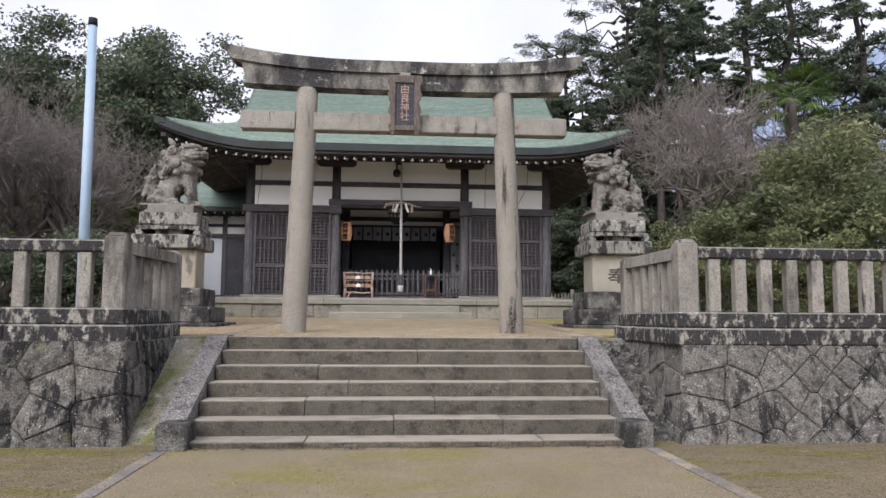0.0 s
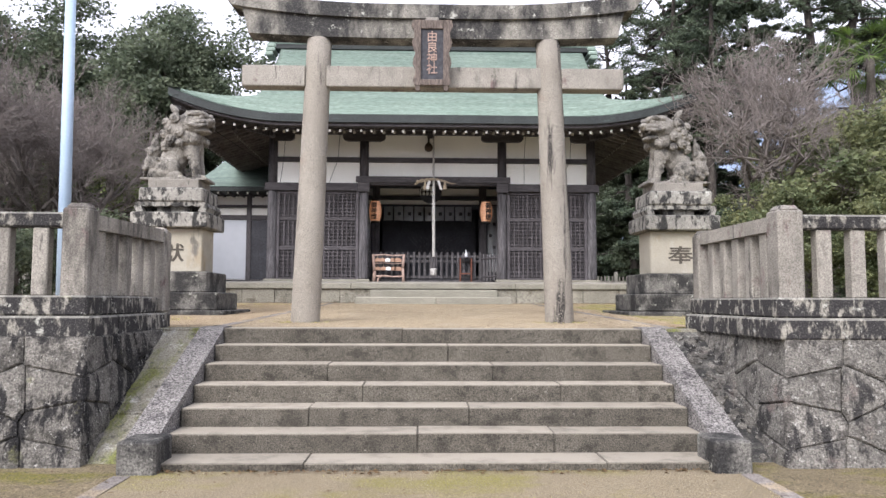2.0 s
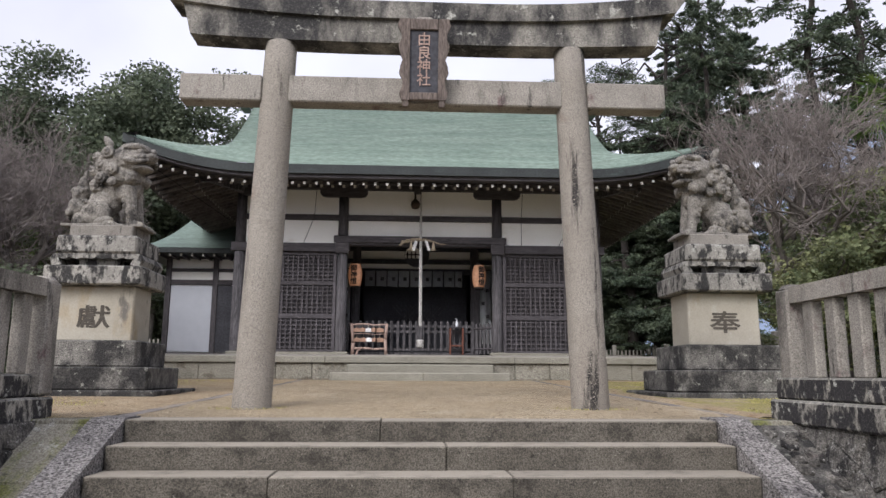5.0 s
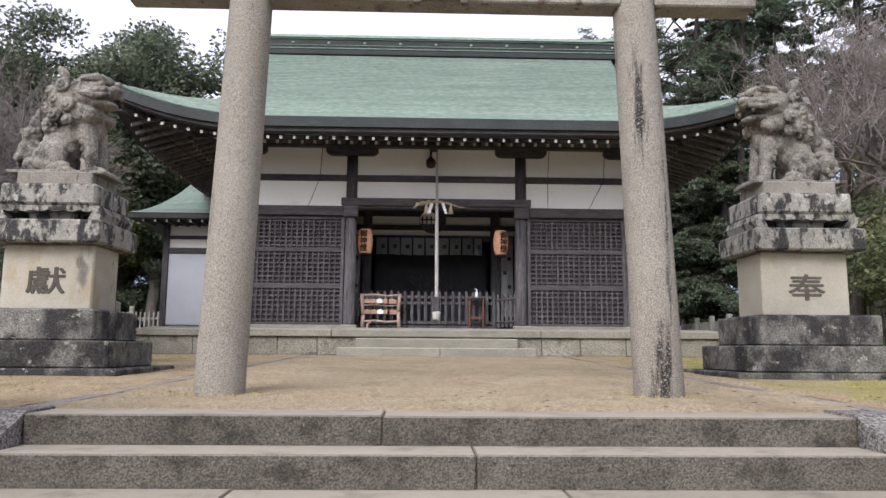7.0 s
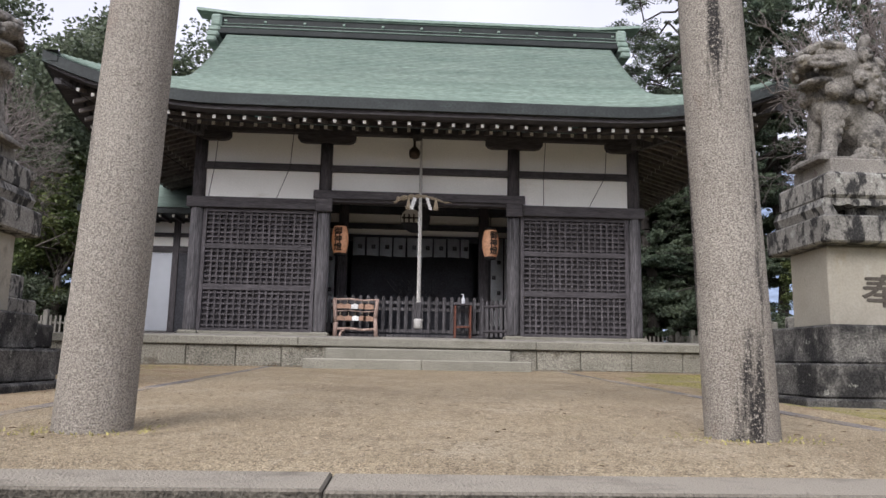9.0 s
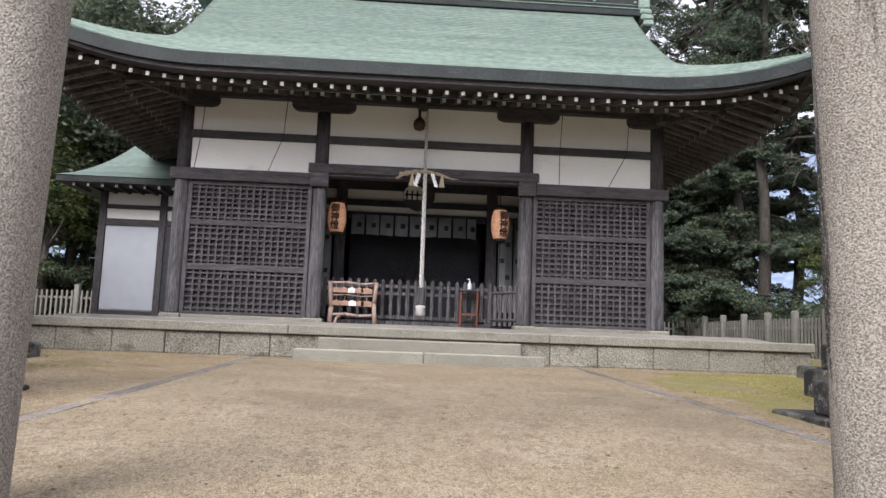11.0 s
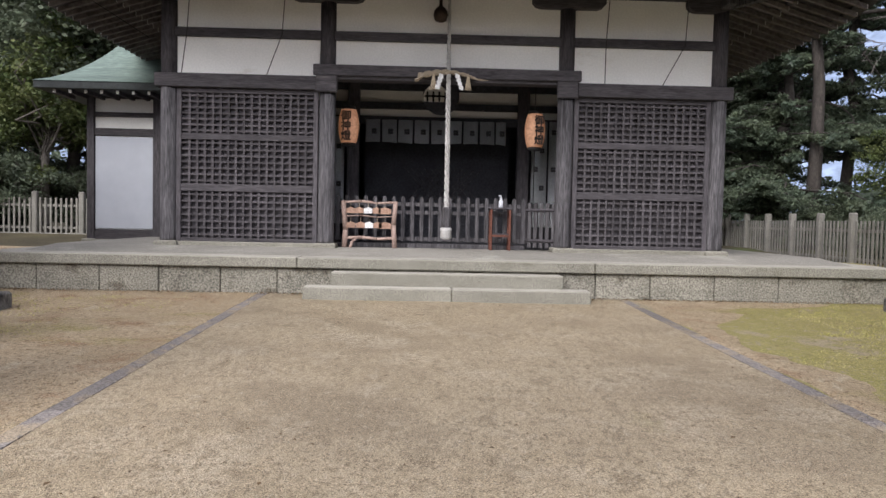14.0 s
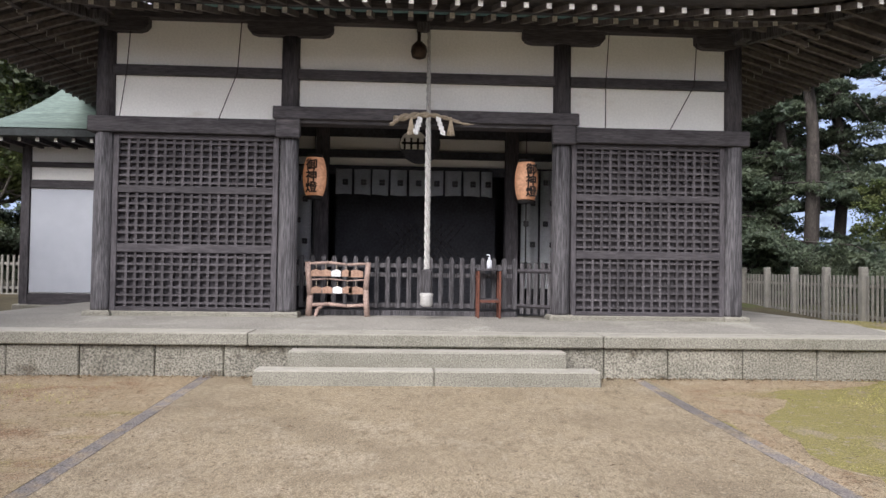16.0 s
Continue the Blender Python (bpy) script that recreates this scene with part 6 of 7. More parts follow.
def leaf_cloud(name, centres, spread, count, length, width, material, rng, droop=0.0):
    """Leaves round clump centres: diamond blades turned every way."""
    c = np.repeat(np.asarray(centres), count, axis=0)
    n = len(c)
    s = np.repeat(np.asarray(spread), count, axis=0)
    off = rng.normal(size=(n, 3))
    off /= np.linalg.norm(off, axis=1, keepdims=True)
    off *= (rng.random((n, 1)) ** 0.45)
    p = c + off * s
    a = rng.normal(size=(n, 3))
    a[:, 2] = a[:, 2] * 0.6 - droop
    a /= np.linalg.norm(a, axis=1, keepdims=True)
    b = np.cross(a, rng.normal(size=(n, 3)))
    b /= np.linalg.norm(b, axis=1, keepdims=True) + 1e-9
    k = (0.7 + 0.6 * rng.random((n, 1)))
    a, b = a * length * k, b * width * k
    return quads(name, np.stack([p - a * 0.5, p + b * 0.5, p + a * 0.5, p - b * 0.5], axis=1), material)


def limbs_mesh(name, segs, material, seg=6):
    """Tapered tubes from a list of (p, q, r, s)."""
    vs, fs = [], []
    for p, q, r, s in segs:
        p, q = Vector(p), Vector(q)
        m = (q - p).to_track_quat("Z", "Y").to_matrix()
        k = len(vs)
        for c, rr in ((p, r), (q, s)):
            for i in range(seg):
                a = 2 * math.pi * i / seg
                vs.append(c + m @ Vector((rr * math.cos(a), rr * math.sin(a), 0)))
        for i in range(seg):
            j = (i + 1) % seg
            fs.append((k + i, k + j, k + seg + j, k + seg + i))
    me = bpy.data.meshes.new(name)
    me.from_pydata(vs, [], fs)
    me.polygons.foreach_set("use_smooth", [True] * len(fs))
    me.materials.append(material)
    return me


def bent(p, q, r, s, rng, n=5, bend=0.12):
    """A crooked limb as a chain of segments."""
    p, q = Vector(p), Vector(q)
    d = (q - p).length * bend
    pts = [p]
    for k in range(1, n):
        f = k / n
        pts.append(p.lerp(q, f) + Vector(rng.normal(size=3) * d * math.sin(f * math.pi) * 0.6))
    pts.append(q)
    return [(a, b, r + (s - r) * k / n, r + (s - r) * (k + 1) / n) for k, (a, b) in enumerate(zip(pts, pts[1:]))]


def broadleaf(seed, height, crown_r, crown_z, clumps, per, leaf, material, trunk_r, squash=0.8, low=0.15):
    """Parts at the origin: trunk with limbs, and the leaf meshes."""
    rng = np.random.default_rng(seed)
    cz = crown_z
    cs, sp = [], []
    for k in range(clumps):
        d = rng.normal(size=3)
        d /= np.linalg.norm(d)
        rr = rng.random() ** 0.4 * (0.8 + 0.35 * math.sin(d[0] * 3 + seed) * math.cos(d[1] * 4 + seed))
        c = np.array([d[0] * crown_r * rr, d[1] * crown_r * rr, cz + d[2] * (height - cz) * rr * (1 if d[2] > 0 else squash)])
        c[2] = max(low * height, c[2])
        cs.append(c)
        w = crown_r * rng.uniform(0.13, 0.26)
        sp.append((w * 1.25, w * 1.25, w * 0.65))
    segs = bent((0, 0, -0.3), (rng.normal() * 0.2, rng.normal() * 0.2, cz * 0.9), trunk_r, trunk_r * 0.6, rng, 6, 0.05)
    top = segs[-1][1]
    for c in cs[:: max(1, clumps // 40)]:
        start = top.lerp(Vector((0, 0, height * 0.2)), rng.random() * 0.8)
        segs += bent(start, c, trunk_r * 0.3, 0.012, rng, 4, 0.15)
    return limbs_mesh("trunk", segs, M_BARK, 7), leaf_cloud("crown", cs, sp, per, *leaf, material, rng)


def conifer(seed, height, base_r, first, per, material, trunk_r, leaf=(0.2, 0.07), step=0.55, gap=0.2):
    """A cedar-like tree: tiers of drooping boughs set with sprays."""
    rng = np.random.default_rng(seed)
    segs = bent((0, 0, -0.3), (rng.normal() * 0.3, rng.normal() * 0.3, height), trunk_r, 0.04, rng, 10, 0.015)
    cs, sp = [], []
    z = first
    while z < height - 0.3:
        f = (z - first) / (height - first)
        r = base_r * (1 - f) ** 0.45 * rng.uniform(0.35, 1.2) + 0.4
        nb = int(rng.integers(4, 7))
        for k in range(nb):
            if rng.random() < gap:
                continue
            a = rng.random() * 6.28
            tip = Vector((r * math.cos(a), r * math.sin(a), z - 0.12 * r + rng.normal() * 0.25))
            segs += bent((0, 0, z), tip, 0.06 * (1 - f) + 0.02, 0.01, rng, 3, 0.1)
            m = max(2, int(r / 0.42))
            for j in range(1, m + 1):
                g = j / m
                cs.append(np.array(Vector((0, 0, z)).lerp(tip, g)) + rng.normal(size=3) * 0.12)
                w = 0.34 * (1.15 - 0.5 * g) * max(0.6, r / 3)
                sp.append((w * 1.5, w * 1.5, w * 0.55))
        z += step * rng.uniform(0.7, 1.3)
    return limbs_mesh("trunk", segs, M_PINEBARK, 7), leaf_cloud("crown", cs, sp, per, *leaf, material, rng, 0.5)


def bare(seed, height, spread, trunk_r, depth=6, stems=3):
    """A leafless tree: forking limbs down to fine twigs."""
    rng = np.random.default_rng(seed)
    thick, thin = [], []

    def grow(p, d, length, r, level):
        q = p + d * length
        seg = bent(p, q, r, r * 0.7, rng, 3 if level < 3 else 2, 0.12)
        (thick if level < 3 else thin).extend(seg)
        if level >= depth:
            return
        for k in range(3 if level > 0 else stems):
            nd = (d + Vector(rng.normal(size=3)) * (0.55 if level else spread) + Vector((0, 0, 0.12))).normalized()
            start = p.lerp(q, 0.45 + 0.55 * rng.random()) if level else q
            grow(start, nd, length * rng.uniform(0.6, 0.85), max(0.0055, r * 0.6), level + 1)

    grow(Vector((0, 0, -0.2)), Vector((rng.normal() * 0.1, rng.normal() * 0.1, 1)).normalized(), height * 0.27, trunk_r, 0)
    return limbs_mesh("trunk", thick, M_BARK, 7), limbs_mesh("branchwork", thin, M_TWIG, 3)


def plant(name, meshes, x, y, label, category, group, turn=0.0, scale=1.0, z=None):
    ob = new(name)
    for me in meshes:
        part(me.name.split(".")[0], me, None, ob)
    ob.matrix_basis = pose(x, y, (gz(min(y, 26)) + (0.3 if y > 36 else 0.0)) if z is None else z, 0, 0, turn) @ Matrix.Scale(scale, 4)
    tagged(ob, label, category, group)
    return ob


def pine(seed, height, spread, trunk_r, material, pads, per):
    """A crooked pine: bent trunk, thick elbowed limbs, flat pads of needles."""
    rng = np.random.default_rng(seed)
    segs = bent((0, 0, -0.3), (rng.normal() * 0.8, rng.normal() * 0.8, height), trunk_r, trunk_r * 0.25, rng, 8, 0.05)
    spine = [s[0] for s in segs] + [segs[-1][1]]
    cs, sp = [], []
    for k in range(pads):
        f = rng.uniform(0.56, 1.0)
        i = min(len(spine) - 2, int(f * (len(spine) - 1)))
        p = spine[i].lerp(spine[i + 1], rng.random())
        a, r = rng.random() * 6.28, spread * rng.uniform(0.35, 1.0) * (1.15 - 0.6 * f)
        q = p + Vector((r * math.cos(a), r * math.sin(a), rng.uniform(-0.6, 0.9)))
        segs += bent(p, q, trunk_r * 0.38 * (1.2 - f * 0.7), 0.02, rng, 6, 0.28)
        for j in range(6):
            c = q + Vector((rng.normal() * 0.7, rng.normal() * 0.7, rng.normal() * 0.15 + 0.1))
            segs += bent(p.lerp(q, 0.6 + 0.3 * rng.random()), c, 0.025, 0.008, rng, 2, 0.2)
            cs.append(np.array(c))
            w = rng.uniform(0.45, 0.8)
            sp.append((w, w, w * 0.28))
    for k in range(9):
        p = spine[2].lerp(spine[5], rng.random())
        a, r = rng.random() * 6.28, spread * rng.uniform(0.5, 0.95)
        q = p + Vector((r * math.cos(a), r * math.sin(a), rng.uniform(-0.3, 2.2)))
        arm = bent(p, q, trunk_r * 0.42, 0.05, rng, 7, 0.26)
        segs += arm
        for s in arm[2:]:
            e = s[1] + Vector(rng.normal(size=3)) * 0.8
            segs += bent(s[1], e, 0.05, 0.012, rng, 4, 0.25)
            if rng.random() < 0.35:
                cs.append(np.array(e))
                sp.append((0.5, 0.5, 0.15))
    return limbs_mesh("trunk", segs, M_PINEBARK, 7), leaf_cloud("crown", cs, sp, per, 0.2, 0.05, material, rng, -0.3)


PINE = pine(41, 13, 5.5, 0.3, L_CEDAR, 26, 110)
PINE2 = pine(43, 19, 6.0, 0.36, L_CEDAR, 38, 120)
EVER = broadleaf(1, 9.5, 3.2, 5.2, 150, 190, (0.17, 0.08), L_DARK, 0.2)
EVER2 = broadleaf(2, 12, 3.6, 7.0, 170, 190, (0.19, 0.09), L_DARK, 0.24)
BIG = broadleaf(31, 18, 5.2, 10.5, 260, 230, (0.26, 0.13), L_DARK, 0.34, 0.8, 0.2)
OLIVE = broadleaf(3, 7.5, 2.6, 4.2, 120, 190, (0.15, 0.07), L_OLIVE, 0.15)
CEDAR = conifer(4, 25, 5.2, 5.0, 95, L_CEDAR, 0.36, (0.3, 0.09), 0.5, 0.22)
CEDAR3 = conifer(7, 25, 3.6, 11.0, 50, L_CEDAR, 0.34, (0.28, 0.085), 0.7, 0.48)
CEDAR2 = conifer(5, 14, 4.2, 1.6, 95, L_CEDAR, 0.42, (0.22, 0.075), 0.45, 0.12)
BARE = bare(6, 7.5, 0.5, 0.13, 7, 4)
BARE2 = bare(9, 8.5, 0.42, 0.14, 7, 4)
BUSH = broadleaf(12, 6.2, 3.3, 3.2, 210, 200, (0.16, 0.065), L_BUSH, 0.12, 0.95, 0.1)
SHRUB = broadleaf(13, 3.0, 1.7, 1.5, 90, 220, (0.08, 0.045), L_BUSH, 0.06, 0.95, 0.08)
HEDGE = broadleaf(14, 2.6, 2.0, 1.2, 90, 200, (0.1, 0.05), L_DARK, 0.06, 0.95, 0.08)

TE = "dark evergreen tree with dense leaves at the wood's edge"
TC = "tall dark cedar with a bare lower trunk in the wood"
TB = "leafless grey-brown tree with a haze of fine twigs"
rng = random.Random(21)
for x, y, s in ((-12.7, 44, 1.04), (-17.5, 45, 1.21), (-19.5, 43, 1.1), (-22.4, 46.6, 1.32), (-15.5, 44, 1.3), (-10.5, 45, 1.05), (14.6, 46, 1.0), (-26, 44.2, 1.43), (10.8, 46, 0.85), (-24, 25, 1.1)):
    plant("evergreen_tree", EVER if rng.random() < 0.5 else EVER2, x, y, TE, "tree", "evergreen trees", rng.uniform(0, 360), s)
for x, y, s in ((-31, 44, 0.8), (19.5, 53, 1.0), (33, 40, 0.9), (20.5, 46, 0.9)):
    plant("cedar_tree", CEDAR, x, y, TC, "tree", "cedar trees", rng.uniform(0, 360), s)
for x, y, s in ((17.4, 33, 0.95), (19.8, 33.5, 1.0), (23.4, 33, 0.9), (15.6, 40, 0.9)):
    plant("cedar_tree", CEDAR3, x, y, TC, "tree", "cedar trees", rng.uniform(0, 360), s)
for x, y, s in ((14.9, 41.5, 0.9), (12.6, 43.5, 0.95), (13.5, 47, 0.9), (-20.6, 45.8, 0.99), (10.2, 49, 0.85)):
    plant("cedar_tree", CEDAR2, x, y, "dark cedar with low drooping boughs behind the picket fence", "tree", "cedar trees", rng.uniform(0, 360), s)
for x, y, s in ((-9.6, 20.9, 0.9), (-9.8, 17.5, 1.05), (-12.8, 23.0, 1.2), (-12.6, 19, 1.15), (-15.5, 22, 1.3), (-11, 15.5, 1.0), (-16, 17.5, 1.2), (9.0, 20.4, 1.12), (10.9, 21.4, 1.15), (13.6, 23.8, 1.25), (11.5, 26.2, 1.3), (16.2, 26, 1.2), (-8.3, 19.4, 0.95), (-10.6, 21.6, 1.2)):
    plant("bare_tree", BARE if rng.random() < 0.5 else BARE2, x, y, TB, "tree", "bare trees", rng.uniform(0, 360), s)
plant("large_bush", BUSH, 11.5, 18.6, "large rounded yellow-green evergreen bush beside the terrace", "bush", "bushes", 20, 0.93)
plant("small_bush", SHRUB, 8.6, 18.2, "small-leaved light green bush by the stone lantern", "bush", "bushes", 0, 1.15)
plant("small_bush", SHRUB, 9.9, 16.3, "small-leaved light green bush behind the balustrade", "bush", "bushes", 90, 0.9)
for x, y, s in ((-7.4, 17.4, 0.9), (-9.6, 15.4, 1.0), (-11.8, 17.5, 1.2), (-13.5, 22, 1.3), (16.5, 36, 0.8), (20, 32, 1.4), (-18.9, 41.8, 1.54), (-17.7, 46, 1.43), (-21.2, 44.6, 1.65), (-17, 42, 1.6), (-17.7, 44, 1.43), (-23.6, 42.6, 1.76), (-18.3, 42.6, 1.32), (-24.8, 45.8, 1.76), (15.5, 39.5, 0.8), (15.2, 34, 0.8), (18, 42, 0.9), (22, 40, 1.0), (-10, 44.5, 1.4), (-14, 45, 1.5)):
    plant("dark_shrub", HEDGE, x, y, "low dark evergreen shrub on the lawn's edge", "shrub", "dark shrubs", rng.uniform(0, 360), s)
for x, y, s in ((-15.5, 41.6, 1.35), (-19.5, 42, 1.3), (18.4, 38.5, 0.72), (20.5, 37, 0.8), (21, 39, 0.9), (-14.2, 46.2, 0.88), (13.2, 25.5, 0.6)):
    plant("olive_tree", OLIVE, x, y, "light green small-leaved tree beside dark evergreens", "tree", "light green trees", rng.uniform(0, 360), s)

for x, y, s in ((-13.4, 43, 0.98), (-21, 43, 1.0), (-31.9, 45.8, 1.04), (-28.3, 42.6, 0.88), (-17.5, 50, 0.95)):
    plant("large_evergreen_tree", BIG, x, y, "tall rounded evergreen tree rising above the hall roof", "tree", "large evergreen trees", rng.uniform(0, 360), s)

for x, y, s, m in ((22.5, 33.5, 1.0, PINE), (16.2, 45, 1.05, PINE2), (13.2, 50, 1.0, PINE2), (-23, 45, 0.99, PINE), (28, 45, 1.0, PINE2)):
    plant("pine_tree", m, x, y, "crooked old pine with elbowed limbs and flat needle pads", "tree", "pine trees", rng.uniform(0, 360), s)

# fan palm
palm = new("fan_palm")
tagged(palm, "shaggy fan palm with drooping yellow-green fronds", "palm")
prng = np.random.default_rng(3)
part("trunk", limbs_mesh("trunk", bent((0, 0, -0.2), (0.2, 0.1, 8.4), 0.16, 0.13, prng, 6, 0.02), M_BARK, 8), None, palm)
for k in range(26):
    a = k * 2.4
    el = 0.9 - 1.5 * (k / 26)
    base = Vector((0.2, 0.1, 8.4))
    hub = base + Vector((math.cos(a) * math.cos(el), math.sin(a) * math.cos(el), math.sin(el))) * 1.0
    out = (hub - base).normalized()
    side = out.cross(Vector((0, 0, 1))).normalized()
    vs = []
    for j in range(18):
        b = (j - 8.5) / 8.5 * 1.35
        tip = hub + (out * math.cos(b) + side * math.sin(b)) * 0.85 + Vector((0, 0, -0.22 - 0.15 * abs(b)))
        perp = (tip - hub).cross(Vector((0, 0, 1))).normalized() * 0.03
        mid = hub.lerp(tip, 0.5) + Vector((0, 0, 0.05))
        vs.append([hub, mid + perp, tip, mid - perp])
    fr = part("frond", quads("frond", np.array([[list(p) for p in q] for q in vs]), L_PALM), None, palm)
    part("stalk", limbs_mesh("stalk", [(base, hub, 0.015, 0.012)], L_PALM, 4), None, fr)

palm.matrix_basis = pose(13.0, 22.0, gz(22)) @ Matrix.Scale(0.87, 4)

# far wood behind everything and the hazy hill
wrng = np.random.default_rng(8)
cs, sp = [], []
for k in range(1300):
    a = wrng.uniform(-2.0, 2.0)
    r = wrng.uniform(62, 90)
    side = abs(a)
    top = 9 + 7 * min(1, max(0, side - 0.12) * 3)
    if 0.4 < a < 0.72:
        top = 4.5
    cs.append((r * math.sin(a), 8 + r * math.cos(a), 0.8 + wrng.random() ** 1.5 * top))
    w = wrng.uniform(1.3, 2.3)
    sp.append((w, w, w * 0.8))
far = part("far_wood", leaf_cloud("far_wood", cs, sp, 110, 0.7, 0.4, L_CEDAR, wrng), None)
tagged(far, "dark far wood that closes the shrine grounds", "wood", "", "stuff")

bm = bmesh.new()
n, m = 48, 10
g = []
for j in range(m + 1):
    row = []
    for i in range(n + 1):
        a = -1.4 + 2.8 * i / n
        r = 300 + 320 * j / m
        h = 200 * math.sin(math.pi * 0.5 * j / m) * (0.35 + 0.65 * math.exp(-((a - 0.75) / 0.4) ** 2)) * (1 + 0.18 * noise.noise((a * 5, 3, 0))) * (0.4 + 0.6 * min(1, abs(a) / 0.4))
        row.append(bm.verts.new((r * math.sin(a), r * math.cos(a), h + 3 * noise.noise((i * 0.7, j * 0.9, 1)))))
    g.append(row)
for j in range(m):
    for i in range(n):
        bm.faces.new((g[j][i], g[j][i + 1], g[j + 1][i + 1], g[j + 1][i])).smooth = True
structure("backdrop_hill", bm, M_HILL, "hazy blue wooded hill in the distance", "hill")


# ---- grass tufts and litter ----
def on_lawn(x0, x1, y0, y1, n, rng, cut, z, bare=0.0):
    """Places in the grassy patches, which thin out towards the sand court where bare is above nought."""
    pts = []
    while len(pts) < n:
        x, y = rng.uniform(x0, x1), rng.uniform(y0, y1)
        if bare and 3.4 < x < verge(y):
            continue
        if noise.noise((x * 0.55, y * 0.55, 7.3)) + 0.35 * noise.noise((x * 2.3, y * 2.3, 1.7)) > cut + bare * max(0.0, 1.0 - (abs(x - 0.45) - 2.95) / 2.2):
            pts.append((x, y, z(y)))
    return np.array(pts)


def blades(name, pts, tall, wide, material, rng):
    n = len(pts)
    a = rng.random(n) * 6.283
    side = np.stack([np.cos(a), np.sin(a), np.zeros(n)], axis=1) * wide
    lean = np.stack([rng.normal(size=n) * 0.6, rng.normal(size=n) * 0.6, np.ones(n)], axis=1) * (tall * (0.5 + rng.random((n, 1))))
    return quads(name, np.stack([pts - side, pts + side, pts + lean + side * 0.2, pts + lean - side * 0.2], axis=1), material)


L_GRASS = leaf_mat("winter_grass_blade", (0.36, 0.35, 0.1), (0.5, 0.44, 0.18), 0.3)
grng = np.random.default_rng(17)
for nm, args, lab in (("grass_east", (3.52, 10.5, 11.3, 23.0, 42000, grng, -0.25, lambda y: gz(y) + 0.0, 0.55), "short yellow-green winter grass on the east lawn"),
                      ("grass_west", (-10.5, -2.62, 11.3, 23.0, 4500, grng, 0.2, lambda y: gz(y) + 0.0, 0.3), "thin winter grass on the west lawn"),
                      ("grass_lower", (-6.5, 7.5, 3.0, 8.4, 7000, grng, 0.2, lambda y: -0.01), "thin moss and grass on the lower court")):
    ob = part(nm, blades(nm, on_lawn(*args), 0.012 if nm == "grass_lower" else 0.024, 0.006, L_GRASS, grng), None)
    tagged(ob, lab, "grass", "", "stuff")

feet = []
for s in (-1, 1):
    for k in range(150):
        a, r = grng.random() * 6.283, 0.215 + abs(grng.normal()) * 0.13
        feet.append((CX + s * 1.89 + r * math.cos(a) * 1.2, TY + r * math.sin(a), gz(TY) + 0.012))
tagged(part("grass_tufts", blades("grass_tufts", np.array(feet), 0.014, 0.006, L_GRASS, grng), None), "thin grass and moss round the torii pillars", "grass", "", "stuff")

M_LITTER = mat("dry_leaf_litter", (0.1, 0.065, 0.035), (0.22, 0.14, 0.07), 8, 0.9, 0)
flat = []
for k in range(900):
    lower = k % 3 == 0
    x = grng.uniform(-6, 7) if lower else grng.uniform(-6, 7.5)
    y = grng.uniform(4.5, 8.5) if lower else grng.uniform(11.4, 23)
    if not lower and (-2.6 < x < -2.4 or 3.3 < x < 3.5):
        continue
    z = 0.012 if lower else gz(y) + 0.03
    a, s = grng.random() * 6.283, 0.012 + 0.02 * grng.random() ** 2
    c, d = math.cos(a) * s, math.sin(a) * s
    flat.append([(x - c, y - d, z), (x + d * 0.5, y - c * 0.5, z + 0.006), (x + c, y + d, z + 0.003), (x - d * 0.5, y + c * 0.5, z + 0.008)])
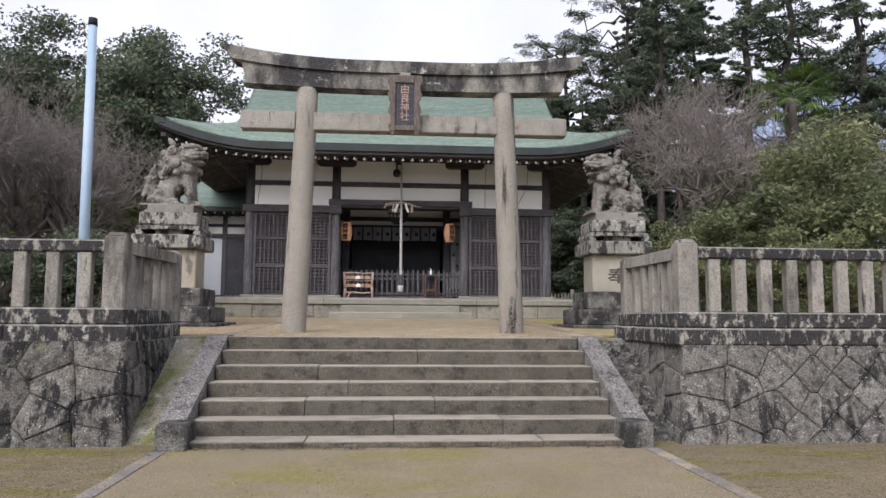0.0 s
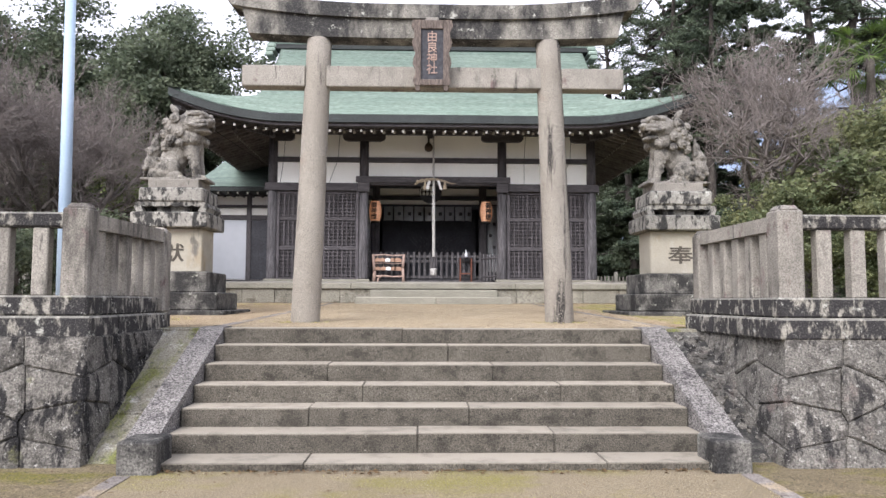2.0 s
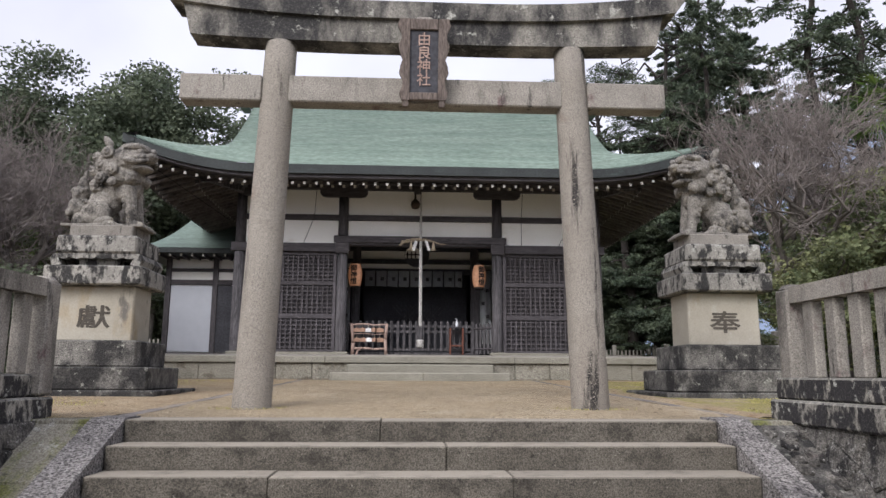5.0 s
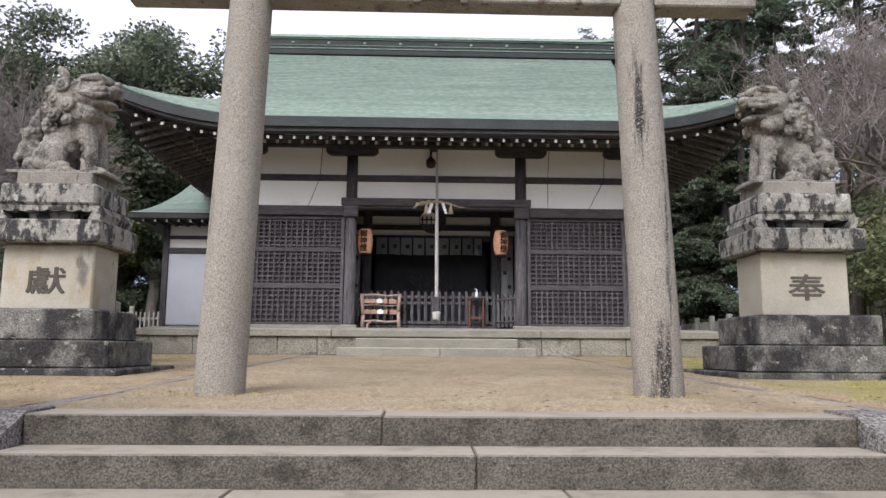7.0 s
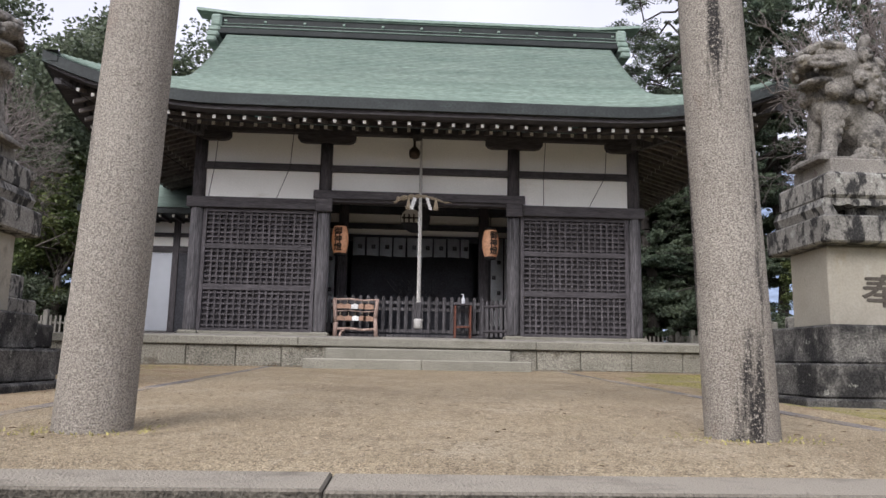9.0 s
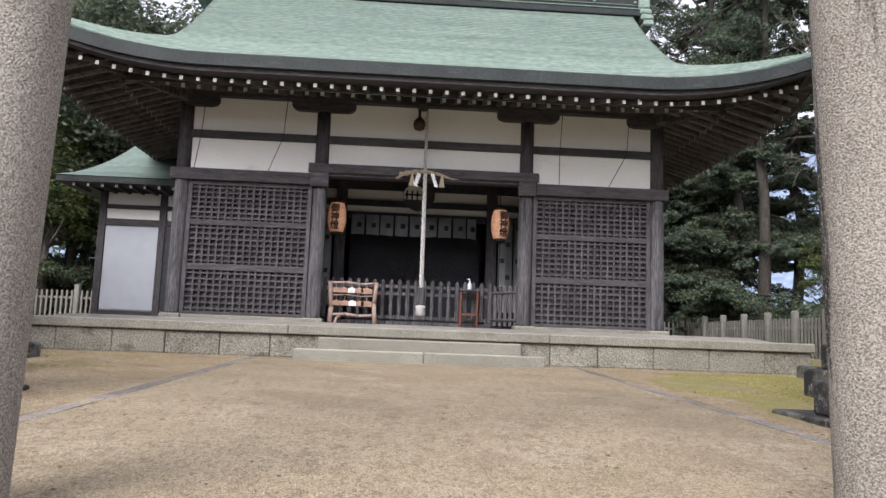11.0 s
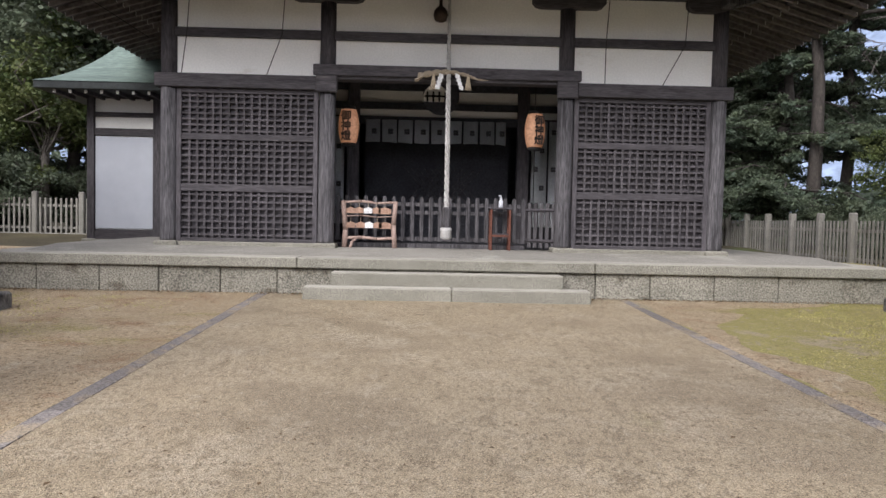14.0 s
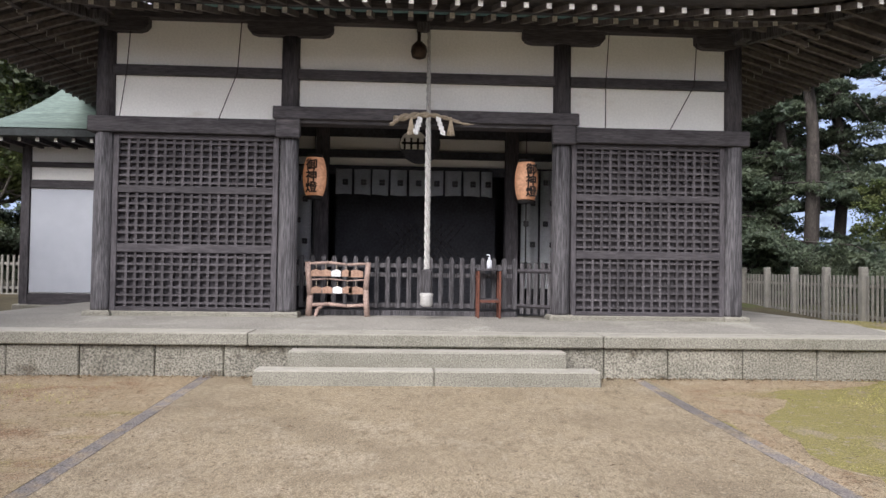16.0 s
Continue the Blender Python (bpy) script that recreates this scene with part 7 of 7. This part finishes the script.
for k in range(1100):
    foot = k % 5 == 0
    x = grng.uniform(-2.3, 2.9) if foot else grng.uniform(-6.9, 7.9)
    if not foot and -1.8 < x < 2.8:
        continue
    y = 8.5 - abs(grng.normal()) * 0.06 if foot else 23.2 - abs(grng.normal()) * 0.09
    z = 0.012 if foot else gz(y) + 0.03
    a, s = grng.random() * 6.283, 0.012 + 0.022 * grng.random()
    c, d = math.cos(a) * s, math.sin(a) * s
    flat.append([(x - c, y - d, z), (x + d * 0.5, y - c * 0.5, z + 0.012), (x + c, y + d, z + 0.005), (x - d * 0.5, y + c * 0.5, z + 0.016)])
tagged(part("leaf_litter", quads("leaf_litter", np.array(flat), M_LITTER), None), "dry brown leaves and bits scattered on the sand", "leaves", "", "stuff")


def grains(name, label, x0, x1, y0, y1, n, z, size, c1, c2):
    """Loose grit: tiny tilted chips lying on the packed sand."""
    m = leaf_mat(name + "_stone", c1, c2, 0.0, 0.62, 1.12)
    m.node_tree.nodes["Principled BSDF"].inputs["Roughness"].default_value = 0.95
    y = y0 + (y1 - y0) * grng.random(n)
    p = np.stack([x0 + (x1 - x0) * grng.random(n), y, np.array([z(v) for v in y])], axis=1)
    a = grng.random((n, 1)) * 6.283
    s = size * (0.5 + grng.random((n, 1)))
    u = np.concatenate([np.cos(a), np.sin(a), grng.normal(size=(n, 1)) * 0.18], axis=1) * s
    v = np.concatenate([-np.sin(a), np.cos(a), grng.normal(size=(n, 1)) * 0.18], axis=1) * s * 0.8
    tagged(part(name, quads(name, np.stack([p - u, p + v, p + u, p - v], axis=1), m), None), label, "grit", "", "stuff")


grains("court_grit", "loose pale grit on the sand court", -2.4, 3.3, 11.6, 23.1, 150000, lambda y: gz(y) + 0.017, 0.0045, (0.52, 0.415, 0.275), (0.65, 0.53, 0.37))
grains("lower_grit", "loose pale grit on the lower court", -6, 7, 4.8, 8.5, 40000, lambda y: 0.004, 0.005, (0.33, 0.275, 0.185), (0.42, 0.36, 0.26))
grains("lawn_grit_west", "loose grit among the thin grass", -8, -2.62, 11.3, 23.0, 34000, lambda y: gz(y) + 0.017, 0.006, (0.42, 0.34, 0.228), (0.54, 0.45, 0.325))
grains("lawn_grit_east", "loose grit among the thin grass", 3.52, 9, 11.3, 23.0, 24000, lambda y: gz(y) + 0.017, 0.006, (0.4, 0.33, 0.2), (0.52, 0.43, 0.29))
